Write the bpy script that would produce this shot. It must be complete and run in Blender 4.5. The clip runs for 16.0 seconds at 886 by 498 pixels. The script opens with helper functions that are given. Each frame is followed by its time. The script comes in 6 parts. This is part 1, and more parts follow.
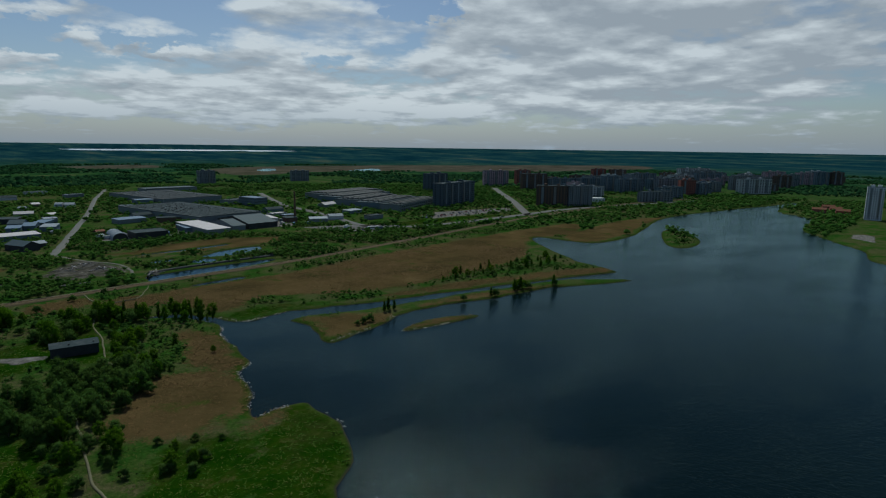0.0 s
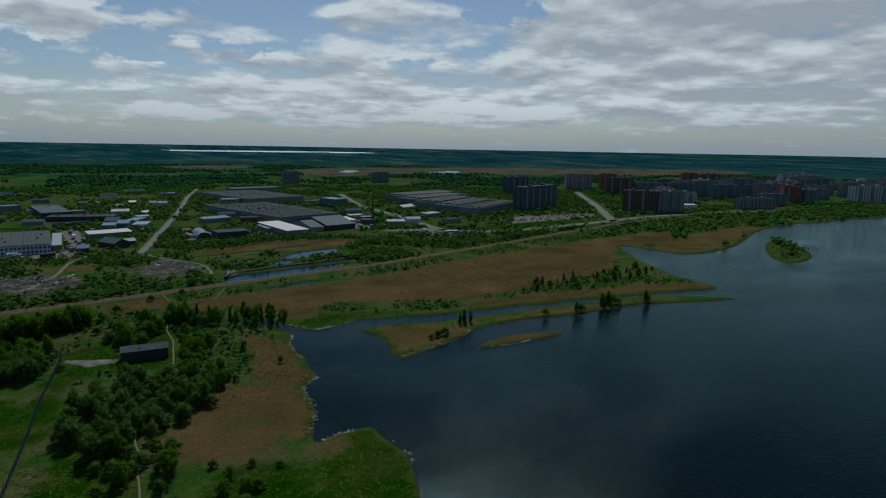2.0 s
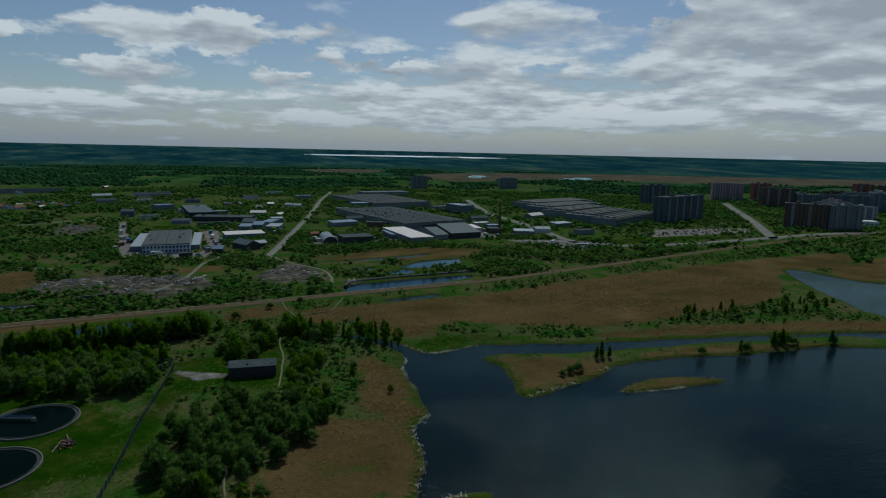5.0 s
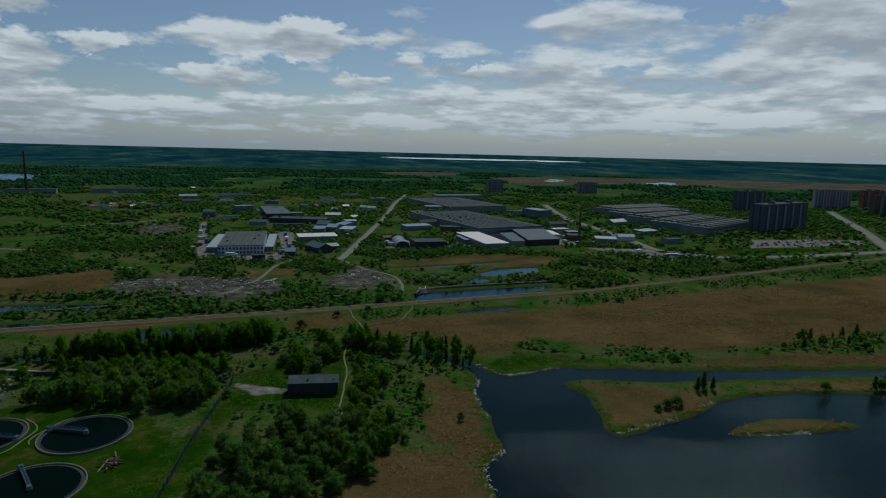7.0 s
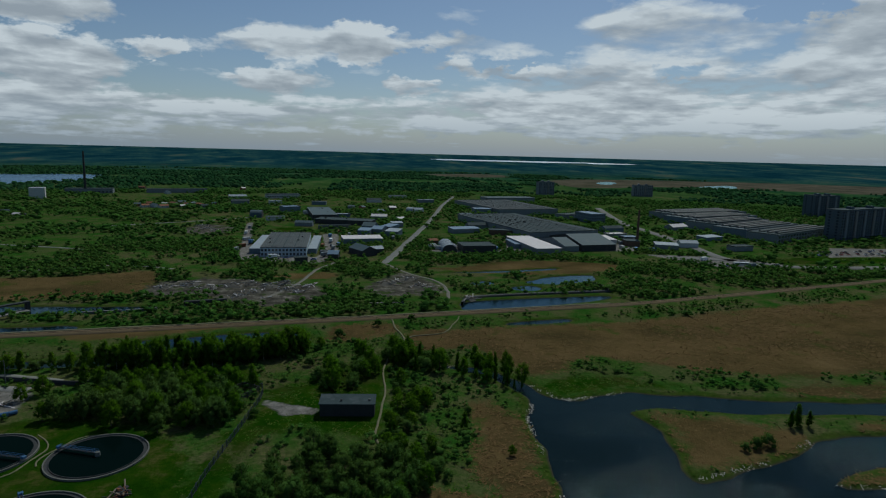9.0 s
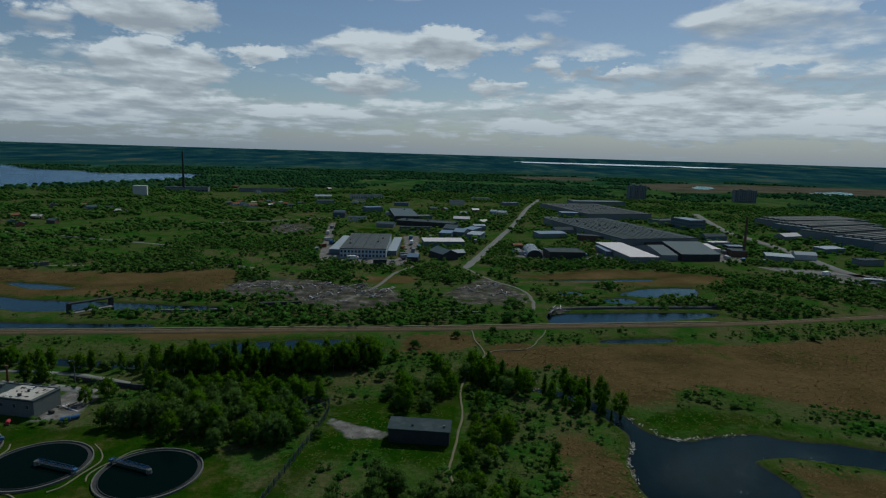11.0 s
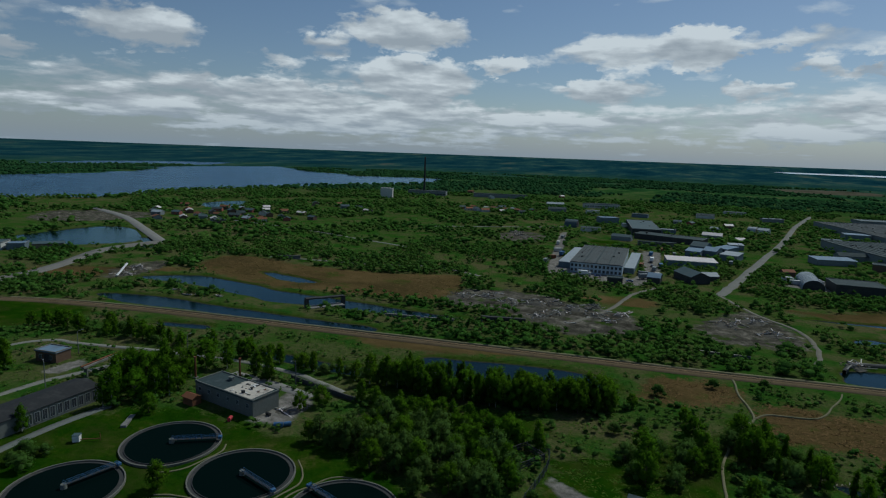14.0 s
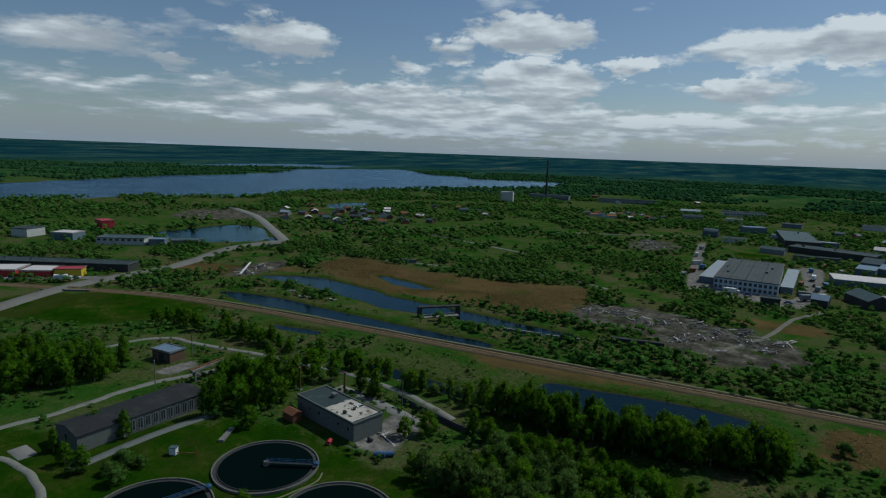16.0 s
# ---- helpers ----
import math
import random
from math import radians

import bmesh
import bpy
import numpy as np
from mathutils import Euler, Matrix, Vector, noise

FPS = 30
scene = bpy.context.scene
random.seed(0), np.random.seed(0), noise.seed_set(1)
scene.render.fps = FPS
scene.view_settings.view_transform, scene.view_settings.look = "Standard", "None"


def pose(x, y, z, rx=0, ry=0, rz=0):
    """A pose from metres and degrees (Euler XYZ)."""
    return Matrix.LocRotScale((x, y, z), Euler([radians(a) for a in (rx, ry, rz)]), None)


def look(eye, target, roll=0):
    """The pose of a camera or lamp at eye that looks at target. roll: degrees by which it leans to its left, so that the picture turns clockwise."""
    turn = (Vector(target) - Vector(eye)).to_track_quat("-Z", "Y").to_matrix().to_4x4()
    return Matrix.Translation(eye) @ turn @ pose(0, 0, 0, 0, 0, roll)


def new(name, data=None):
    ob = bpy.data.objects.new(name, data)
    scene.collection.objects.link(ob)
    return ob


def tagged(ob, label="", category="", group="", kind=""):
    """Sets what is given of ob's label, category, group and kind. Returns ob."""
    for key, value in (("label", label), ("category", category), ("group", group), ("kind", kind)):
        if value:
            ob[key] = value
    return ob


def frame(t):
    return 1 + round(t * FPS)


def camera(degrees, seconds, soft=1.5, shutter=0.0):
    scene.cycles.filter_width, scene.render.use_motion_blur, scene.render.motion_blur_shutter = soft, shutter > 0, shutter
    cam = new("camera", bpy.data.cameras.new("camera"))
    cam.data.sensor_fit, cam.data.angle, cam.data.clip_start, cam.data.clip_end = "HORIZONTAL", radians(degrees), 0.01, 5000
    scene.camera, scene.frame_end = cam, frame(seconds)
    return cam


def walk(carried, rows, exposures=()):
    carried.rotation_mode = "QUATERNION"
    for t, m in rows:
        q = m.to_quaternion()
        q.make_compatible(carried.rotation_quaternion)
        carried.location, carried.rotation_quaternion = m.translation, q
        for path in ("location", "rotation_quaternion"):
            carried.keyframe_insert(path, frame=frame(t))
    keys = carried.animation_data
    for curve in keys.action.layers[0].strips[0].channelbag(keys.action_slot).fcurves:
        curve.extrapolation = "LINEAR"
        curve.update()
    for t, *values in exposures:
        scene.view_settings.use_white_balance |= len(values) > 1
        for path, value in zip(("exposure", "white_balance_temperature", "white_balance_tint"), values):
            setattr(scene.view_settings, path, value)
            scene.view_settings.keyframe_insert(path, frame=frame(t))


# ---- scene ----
cam = camera(73.0, 16.0, soft=1.2)
PATH = [
    (0, (-33.46, -65.04, 82.91), (29.58, 10.70, 65.90), 0.83),
    (0.5, (-30.57, -60.94, 82.75), (30.23, 16.62, 65.78), 0.87),
    (1, (-27.57, -56.60, 82.65), (30.73, 22.86, 65.71), 0.92),
    (1.5, (-24.57, -52.10, 82.59), (31.14, 29.21, 65.70), 0.98),
    (2, (-21.66, -47.45, 82.56), (30.98, 35.88, 65.73), 1.04),
    (2.5, (-18.91, -42.70, 82.55), (30.79, 42.44, 65.79), 1.10),
    (3, (-16.35, -37.85, 82.55), (30.12, 49.11, 65.86), 1.16),
    (3.5, (-14.00, -32.91, 82.54), (29.49, 55.59, 65.92), 1.21),
    (4, (-11.84, -27.90, 82.49), (28.42, 62.13, 65.95), 1.25),
    (6.5, (-3.61, -1.67, 81.49), (21.53, 93.76, 65.32), 1.40),
    (7, (-2.36, 3.80, 81.09), (19.94, 99.94, 64.98), 1.42),
    (7.5, (-1.20, 9.33, 80.64), (19.20, 105.90, 64.58), 1.43),
    (8, (-0.16, 14.92, 80.12), (18.24, 111.90, 64.11), 1.46),
    (8.5, (0.77, 20.54, 79.57), (17.29, 117.86, 63.59), 1.48),
    (11, (2.90, 48.63, 76.68), (3.85, 147.36, 60.80), 1.70),
    (11.5, (2.59, 54.11, 76.18), (-2.46, 152.71, 60.31), 1.76),
    (12, (1.95, 59.50, 75.74), (-10.31, 157.46, 59.87), 1.83),
    (12.5, (0.95, 64.78, 75.36), (-18.00, 161.68, 59.48), 1.90),
    (13, (-0.42, 69.97, 75.03), (-25.66, 165.42, 59.16), 1.97),
    (13.5, (-2.18, 75.06, 74.74), (-32.64, 168.98, 58.87), 2.04),
    (14, (-4.32, 80.07, 74.47), (-40.17, 172.06, 58.60), 2.09),
    (14.5, (-6.78, 85.03, 74.19), (-47.52, 174.96, 58.31), 2.12),
    (15, (-9.52, 89.99, 73.83), (-55.11, 177.57, 57.95), 2.13),
    (15.5, (-12.41, 95.03, 73.34), (-62.03, 180.38, 57.44), 2.10),
    (16, (-15.32, 100.22, 72.62), (-68.67, 183.29, 56.69), 2.03),
]
walk(cam, [(t, look(eye, target, roll)) for t, eye, target, roll in PATH], [(0, -0.02, 5980, -3.0), (6.5, -0.09, 5980, -3.0), (12, -0.09, 5980, -3.0), (15.5, 0.06, 5980, -3.0), (16, 0.06, 5980, -3.0)])

# ---- world and sun ----
SUN_AZ, SUN_EL = radians(27), radians(50)     # clockwise from +y, above the horizon
world = bpy.data.worlds.new("sky")
scene.world = world
world.use_nodes = True
wt = world.node_tree
wt.nodes.clear()


def wn(kind, **values):
    n = wt.nodes.new(kind)
    for k, v in values.items():
        setattr(n, k, v)
    return n


def wmath(op, a, b=None, clamp=False):
    n = wt.nodes.new("ShaderNodeMath")
    n.operation, n.use_clamp = op, clamp
    for i, v in enumerate((a, b)):
        if v is None:
            continue
        if isinstance(v, (int, float)):
            n.inputs[i].default_value = v
        else:
            wt.links.new(v, n.inputs[i])
    return n.outputs[0]


def wnoise(vector, scale, detail, rough, distortion=0.0):
    n = wn("ShaderNodeTexNoise")
    wt.links.new(vector, n.inputs["Vector"])
    n.inputs["Scale"].default_value, n.inputs["Detail"].default_value = scale, detail
    n.inputs["Roughness"].default_value, n.inputs["Distortion"].default_value = rough, distortion
    return n.outputs["Fac"]


def wramp(fac, *stops):
    n = wn("ShaderNodeValToRGB")
    wt.links.new(fac, n.inputs["Fac"])
    els = n.color_ramp.elements
    while len(els) < len(stops):
        els.new(0.5)
    for e, (p, c) in zip(els, stops):
        e.position, e.color = p, (*c, 1)
    return n.outputs["Color"]


def wmix(fac, a, b):
    n = wn("ShaderNodeMix", data_type="RGBA")
    for v, i in ((fac, 0), (a, 6), (b, 7)):
        if isinstance(v, float):
            n.inputs[i].default_value = v
        elif isinstance(v, tuple):
            n.inputs[i].default_value = (*v, 1)
        else:
            wt.links.new(v, n.inputs[i])
    return n.outputs[2]


sky = wn("ShaderNodeTexSky", sky_type="NISHITA", sun_disc=False, sun_elevation=SUN_EL, sun_rotation=SUN_AZ, altitude=80.0, air_density=1.0, dust_density=0.6, ozone_density=1.0)
coord = wn("ShaderNodeTexCoord")
sep = wn("ShaderNodeSeparateXYZ")
wt.links.new(coord.outputs["Generated"], sep.inputs[0])
up = wmath("MAXIMUM", sep.outputs["Z"], 0.0)


def sheet(dz):
    """Cloud cover on a level deck, seen in perspective from dz higher up the sky."""
    k = wmath("DIVIDE", 1.0, wmath("ADD", up, 0.125 + dz))
    c = wn("ShaderNodeCombineXYZ")
    wt.links.new(wmath("MULTIPLY", sep.outputs["X"], k), c.inputs[0])
    wt.links.new(wmath("MULTIPLY", sep.outputs["Y"], k), c.inputs[1])
    return c.outputs[0]


def heap(dz):
    """Broad banks, rounded heaps on them, and ragged edges."""
    p = sheet(dz)
    v = wn("ShaderNodeTexVoronoi", feature="SMOOTH_F1")
    wt.links.new(p, v.inputs["Vector"])
    v.inputs["Scale"].default_value, v.inputs["Smoothness"].default_value = 2.3, 0.6
    v.inputs["Detail"].default_value, v.inputs["Roughness"].default_value = 3.0, 0.5
    n = wmath("MULTIPLY", wnoise(p, 0.95, 4, 0.5, 0.15), 0.56)
    n = wmath("ADD", n, wmath("MULTIPLY", wmath("SUBTRACT", 1.0, v.outputs["Distance"]), 0.20))
    return wmath("ADD", n, wmath("MULTIPLY", wnoise(p, 5.0, 7, 0.62, 0.2), 0.24))


# cloud banks by bearing and height in degrees: centre, half widths, weight
BANKS = [(-33.6, 4.4, 22, 3.2, 0.55), (-27, 2.4, 26, 2.2, 0.5), (-5, 9.4, 11.5, 2.0, 1.0), (12, 9.7, 8, 1.3, 0.7), (27.8, 10.6, 9, 3.2, 0.75), (48, 9.8, 14, 4.5, 1.0),
         (30, 5.6, 24, 2.9, 0.9), (60, 8, 22, 7, 1.1), (25, 3.4, 42, 2.4, 0.62), (-10, 3.0, 60, 2.0, 0.30), (-64, 8.1, 7.5, 1.6, 0.6), (-60, 4.5, 20, 3, 0.4)]
HEAPS = [(-24.1, 6.6, 5.6, 2.1, 1.4), (-36.7, 7.6, 2.8, 1.0, 0.9), (-32.8, 9.0, 2.6, 1.3, 0.9), (-25.4, 10.7, 6.8, 1.8, 1.3), (-16.4, 8.2, 2.8, 0.9, 1.1), (0.6, 9.6, 3.4, 2.1, 1.0),
         (-6.8, 6.0, 4.8, 1.5, 1.1), (4.6, 6.0, 2.8, 0.9, 1.0), (8.9, 8.0, 3.6, 0.7, 0.9), (-47.8, 9.3, 5.2, 2.0, 1.2), (-57, 6.7, 3, 0.7, 0.7), (14.1, 7.3, 5, 0.6, 0.8), (-38, 5, 10, 1, 0.5)]
GAPS = [(38.2, 11.9, 4, 1.0, -0.9), (29, 7.3, 2.6, 0.8, -0.8), (6.4, 8.5, 3, 0.8, -0.5), (-14, 10.5, 5, 1.6, -0.7), (-10, 7.3, 4, 0.8, -0.4), (43, 4.1, 4, 0.6, -0.4)]
bearing = wmath("MULTIPLY", wmath("ARCTAN2", sep.outputs["X"], sep.outputs["Y"]), 57.296)
height = wmath("MULTIPLY", wmath("ARCSINE", sep.outputs["Z"]), 57.296)
spot = wn("ShaderNodeCombineXYZ")
wt.links.new(wmath("MULTIPLY", bearing, 0.55), spot.inputs[0])
wt.links.new(height, spot.inputs[1])
curl_a = wmath("MULTIPLY", wmath("SUBTRACT", wnoise(spot.outputs[0], 0.55, 5, 0.6), 0.5), 6.5)
curl_b = wmath("MULTIPLY", wmath("SUBTRACT", wnoise(spot.outputs[0], 0.9, 5, 0.6, 0.3), 0.5), 3.0)
where = wn("ShaderNodeCombineXYZ")
wt.links.new(wmath("ADD", bearing, curl_a), where.inputs[0])
wt.links.new(wmath("ADD", height, curl_b), where.inputs[1])
cover, tops = None, None
for k, (az, el, wa, we, weight) in enumerate(BANKS + HEAPS + GAPS):
    off = wn("ShaderNodeVectorMath", operation="MULTIPLY_ADD")
    wt.links.new(where.outputs[0], off.inputs[0])
    off.inputs[1].default_value, off.inputs[2].default_value = (1 / wa, 1 / we, 0), (-az / wa, -el / we, 0)
    sq = wn("ShaderNodeVectorMath", operation="DOT_PRODUCT")
    wt.links.new(off.outputs[0], sq.inputs[0])
    wt.links.new(off.outputs[0], sq.inputs[1])
    g = wmath("MULTIPLY", wmath("SUBTRACT", 1.15, sq.outputs["Value"], True), weight)
    cover = g if cover is None else wmath("ADD", cover, g)
    if len(BANKS) <= k < len(BANKS) + len(HEAPS):
        part_y = wn("ShaderNodeSeparateXYZ")
        wt.links.new(off.outputs[0], part_y.inputs[0])
        lift = wmath("MULTIPLY", g, part_y.outputs["Y"])
        tops = lift if tops is None else wmath("ADD", tops, lift)
cover = wmath("MINIMUM", wmath("MAXIMUM", cover, -0.6), 1.25)
body = heap(0.0)
density = wmath("ADD", wmath("ADD", body, wmath("MULTIPLY", cover, 0.25)), -0.072)
mask = wmath("MULTIPLY", wmath("SUBTRACT", density, 0.415), 7.0, True)
mask = wmath("MULTIPLY", mask, 0.96)
# tops catch the light, bases are grey
lit = wmath("ADD", wmath("MULTIPLY", wmath("SUBTRACT", body, heap(0.018)), 4.5), 0.62)
lit = wmath("ADD", lit, wmath("MULTIPLY", tops, 0.32))
lit = wmath("SUBTRACT", lit, wmath("MULTIPLY", wmath("SUBTRACT", density, 0.62, True), 0.8))
lit = wmath("SUBTRACT", lit, wmath("MULTIPLY", wmath("MULTIPLY", wmath("SUBTRACT", bearing, 38.0), 0.03, True), 0.40))
lit = wmath("SUBTRACT", lit, wmath("MULTIPLY", wmath("MULTIPLY", wmath("SUBTRACT", -28.0, bearing), 0.03, True), 0.52), True)
cloud_col = wramp(lit, (0.10, (0.320, 0.335, 0.382)), (0.50, (0.432, 0.440, 0.484)), (0.90, (0.610, 0.608, 0.648)))
blue = wn("ShaderNodeMix", data_type="RGBA", blend_type="MULTIPLY")
blue.inputs[0].default_value = 1.0
wt.links.new(sky.outputs[0], blue.inputs[6])
blue.inputs[7].default_value = (0.049, 0.049, 0.055, 1)
air = wmix(mask, blue.outputs[2], cloud_col)
low = wmath("SUBTRACT", 1.0, wmath("MULTIPLY", up, 15.0), True)
low = wmath("MULTIPLY", low, 0.78)
air = wmix(low, air, (0.226, 0.268, 0.340))
bg = wn("ShaderNodeBackground")
bg.inputs["Strength"].default_value = 1.0
wt.links.new(air, bg.inputs["Color"])
wo = wn("ShaderNodeOutputWorld")
wt.links.new(bg.outputs[0], wo.inputs[0])

sun = new("sun", bpy.data.lights.new("sun", "SUN"))
sun.data.energy, sun.data.angle, sun.data.color = 2.2, radians(0.6), (1.0, 0.94, 0.86)
sun_from = Vector((math.sin(SUN_AZ) * math.cos(SUN_EL), math.cos(SUN_AZ) * math.cos(SUN_EL), math.sin(SUN_EL)))
sun.matrix_world = look(sun_from * 500, (0, 0, 0))
scene.view_settings.exposure = 0.0


# ---- materials ----
class Nodes:
    """Short calls for one material's nodes."""

    def __init__(self, name, rough=0.8, metal=0.0, specular=0.3):
        self.mat = bpy.data.materials.new(name)
        self.mat.use_nodes = True
        self.tree = self.mat.node_tree
        self.bsdf = self.tree.nodes["Principled BSDF"]
        self.bsdf.inputs["Roughness"].default_value = rough
        self.bsdf.inputs["Metallic"].default_value = metal
        self.bsdf.inputs["Specular IOR Level"].default_value = specular
        self.pos = self.tree.nodes.new("ShaderNodeNewGeometry").outputs["Position"]

    def put(self, socket, value):
        if isinstance(value, (int, float)):
            socket.default_value = value
        elif isinstance(value, tuple):
            socket.default_value = (*value, 1) if len(value) == 3 else value
        else:
            self.tree.links.new(value, socket)

    def math(self, op, a, b=0.0, clamp=False):
        n = self.tree.nodes.new("ShaderNodeMath")
        n.operation, n.use_clamp = op, clamp
        self.put(n.inputs[0], a), self.put(n.inputs[1], b)
        return n.outputs[0]

    def noise(self, scale, detail=4, rough=0.55, stretch=None, turn=0.0, where=None):
        n = self.tree.nodes.new("ShaderNodeTexNoise")
        vec = where or self.pos
        if stretch:
            m = self.tree.nodes.new("ShaderNodeMapping")
            m.inputs["Scale"].default_value = stretch
            m.inputs["Rotation"].default_value = (0, 0, radians(turn))
            self.tree.links.new(vec, m.inputs["Vector"])
            vec = m.outputs[0]
        self.tree.links.new(vec, n.inputs["Vector"])
        n.inputs["Scale"].default_value, n.inputs["Detail"].default_value, n.inputs["Roughness"].default_value = scale, detail, rough
        return n.outputs["Fac"]

    def ramp(self, fac, *stops):
        n = self.tree.nodes.new("ShaderNodeValToRGB")
        self.put(n.inputs["Fac"], fac)
        els = n.color_ramp.elements
        while len(els) < len(stops):
            els.new(0.5)
        for e, (p, c) in zip(els, stops):
            e.position, e.color = p, (*c, 1)
        return n.outputs["Color"]

    def step(self, value, low, high):
        n = self.tree.nodes.new("ShaderNodeMapRange")
        n.inputs["From Min"].default_value, n.inputs["From Max"].default_value = low, high
        self.put(n.inputs["Value"], value)
        return n.outputs[0]

    def mix(self, fac, a, b, blend="MIX"):
        n = self.tree.nodes.new("ShaderNodeMix")
        n.data_type, n.blend_type = "RGBA", blend
        self.put(n.inputs[0], fac), self.put(n.inputs[6], a), self.put(n.inputs[7], b)
        return n.outputs[2]

    def attr(self, name):
        n = self.tree.nodes.new("ShaderNodeAttribute")
        n.attribute_name = name
        return n.outputs["Fac"]

    def bump(self, height, strength=0.4, distance=0.1):
        n = self.tree.nodes.new("ShaderNodeBump")
        n.inputs["Strength"].default_value, n.inputs["Distance"].default_value = strength, distance
        self.put(n.inputs["Height"], height)
        self.tree.links.new(n.outputs[0], self.bsdf.inputs["Normal"])

    def done(self, color):
        self.put(self.bsdf.inputs["Base Color"], color)
        return self.mat


def plain(name, color, rough=0.8, metal=0.0, vary=0.3, grain=1.2, blotch=0.12, stain=(0.12, 0.1, 0.08), stained=0.35, specular=0.12):
    """A worn surface: fine grain, broad blotches, and stains with their own shape."""
    n = Nodes(name, rough, metal, specular)
    dark = tuple(c * (1 - vary) for c in color)
    base = n.mix(n.noise(grain, 5, 0.6), dark, tuple(min(1.0, c * (1 + vary * 0.7)) for c in color))
    spots = n.step(n.noise(blotch, 6, 0.65), 0.52, 0.70)
    base = n.mix(n.math("MULTIPLY", spots, stained), base, stain)
    n.bump(n.noise(grain * 3, 4), 0.25, 0.05)
    return n.done(base)


def leafy(name, dark, light, by_island=False):
    """Leaves: each spray has its own green, each plant leans to one tone, and broad drifts run over the land."""
    n = Nodes(name, 0.9, 0.0, 0.0)
    own = n.tree.nodes.new("ShaderNodeNewGeometry").outputs["Random Per Island"]
    plant_tone = n.tree.nodes.new("ShaderNodeObjectInfo").outputs["Random"] if not by_island else n.noise(0.13, 2)
    f = n.math("ADD", n.math("MULTIPLY", own, 0.75), n.math("MULTIPLY", plant_tone, 0.45))
    f = n.math("SUBTRACT", f, 0.15)
    f = n.math("ADD", f, n.math("MULTIPLY", n.math("SUBTRACT", n.noise(1.6, 4, 0.7), 0.5), 0.9), True)
    col = n.mix(f, dark, light)
    broad = n.step(n.noise(0.015, 3), 0.40, 0.65)
    col = n.mix(n.math("MULTIPLY", broad, 0.5), col, (light[0] * 1.15, light[1] * 0.8, light[2]))
    thin = n.tree.nodes.new("ShaderNodeBsdfTranslucent")
    n.put(thin.inputs["Color"], n.mix(0.5, col, (light[0] * 1.25, light[1] * 1.15, light[2] * 0.7)))
    both = n.tree.nodes.new("ShaderNodeMixShader")
    both.inputs[0].default_value = 0.38
    n.tree.links.new(n.bsdf.outputs[0], both.inputs[1])
    n.tree.links.new(thin.outputs[0], both.inputs[2])
    n.tree.links.new(both.outputs[0], n.tree.nodes["Material Output"].inputs["Surface"])
    return n.done(col)


M = {}
M["leaf_wood"] = leafy("scrub_foliage", (0.022, 0.068, 0.013), (0.086, 0.200, 0.036), True)
# distant foliage is dulled and blued, haze put into the leaf colour
M["leaf_hazed"] = leafy("hazed_woods_foliage", (0.012, 0.050, 0.020), (0.044, 0.124, 0.042), True)
M["leaf_tree"] = leafy("tree_foliage", (0.018, 0.058, 0.003), (0.080, 0.190, 0.011))
M["leaf_willow"] = leafy("willow_foliage", (0.025, 0.066, 0.011), (0.084, 0.168, 0.036))
M["leaf_dark"] = leafy("alder_foliage", (0.012, 0.043, 0.002), (0.056, 0.138, 0.008))
M["bark"] = plain("bark", (0.10, 0.085, 0.065), 0.9, grain=6, blotch=1.5)
M["birch_bark"] = plain("birch_bark", (0.42, 0.40, 0.36), 0.8, grain=5, blotch=2.5, stain=(0.04, 0.035, 0.03), stained=0.8)
M["gravel"] = plain("gravel_road", (0.18, 0.18, 0.162), 0.95, grain=2.0, blotch=0.10, stain=(0.10, 0.10, 0.07), stained=0.8)
M["dirt"] = plain("trodden_earth", (0.17, 0.16, 0.095), 0.95, grain=2.5, blotch=0.35, stain=(0.07, 0.09, 0.03), stained=0.6)
M["ballast"] = plain("rail_ballast", (0.235, 0.168, 0.092), 0.95, grain=2.5, blotch=0.2, stain=(0.10, 0.085, 0.05), stained=0.5)
M["rail_steel"] = plain("rail_steel", (0.10, 0.075, 0.055), 0.7, 0.2)
M["sleeper"] = plain("sleeper", (0.13, 0.11, 0.09), 0.9)
M["asphalt"] = plain("asphalt", (0.165, 0.160, 0.145), 0.9, grain=1.5, blotch=0.06, stain=(0.08, 0.08, 0.075), stained=0.5)
M["concrete"] = plain("concrete", (0.21, 0.205, 0.19), 0.85, grain=1.8, blotch=0.3, stain=(0.07, 0.075, 0.05), stained=0.6)
M["old_concrete"] = plain("weathered_concrete", (0.142, 0.155, 0.145), 0.9, grain=1.5, blotch=0.25, stained=0.6)
M["white_wall"] = plain("whitewashed_wall", (0.52, 0.52, 0.50), 0.8, grain=1.0, blotch=0.3, stain=(0.25, 0.24, 0.22))
M["grey_wall"] = plain("grey_panel_wall", (0.200, 0.222, 0.228), 0.8, grain=0.8, blotch=0.15)
M["blue_wall"] = plain("blue_grey_wall", (0.140, 0.186, 0.215), 0.75, grain=0.8, blotch=0.15)
M["brown_wall"] = plain("brown_brick_wall", (0.13, 0.085, 0.06), 0.85, grain=0.6, blotch=0.1)
M["red_wall"] = plain("red_brick_wall", (0.28, 0.10, 0.075), 0.85, grain=0.6, blotch=0.1)
M["pink_wall"] = plain("pink_panel_wall", (0.42, 0.30, 0.32), 0.85, grain=0.6, blotch=0.1)
M["felt"] = plain("roofing_felt", (0.041, 0.060, 0.063), 0.85, grain=0.8, blotch=0.2, stain=(0.12, 0.13, 0.135), stained=0.5)
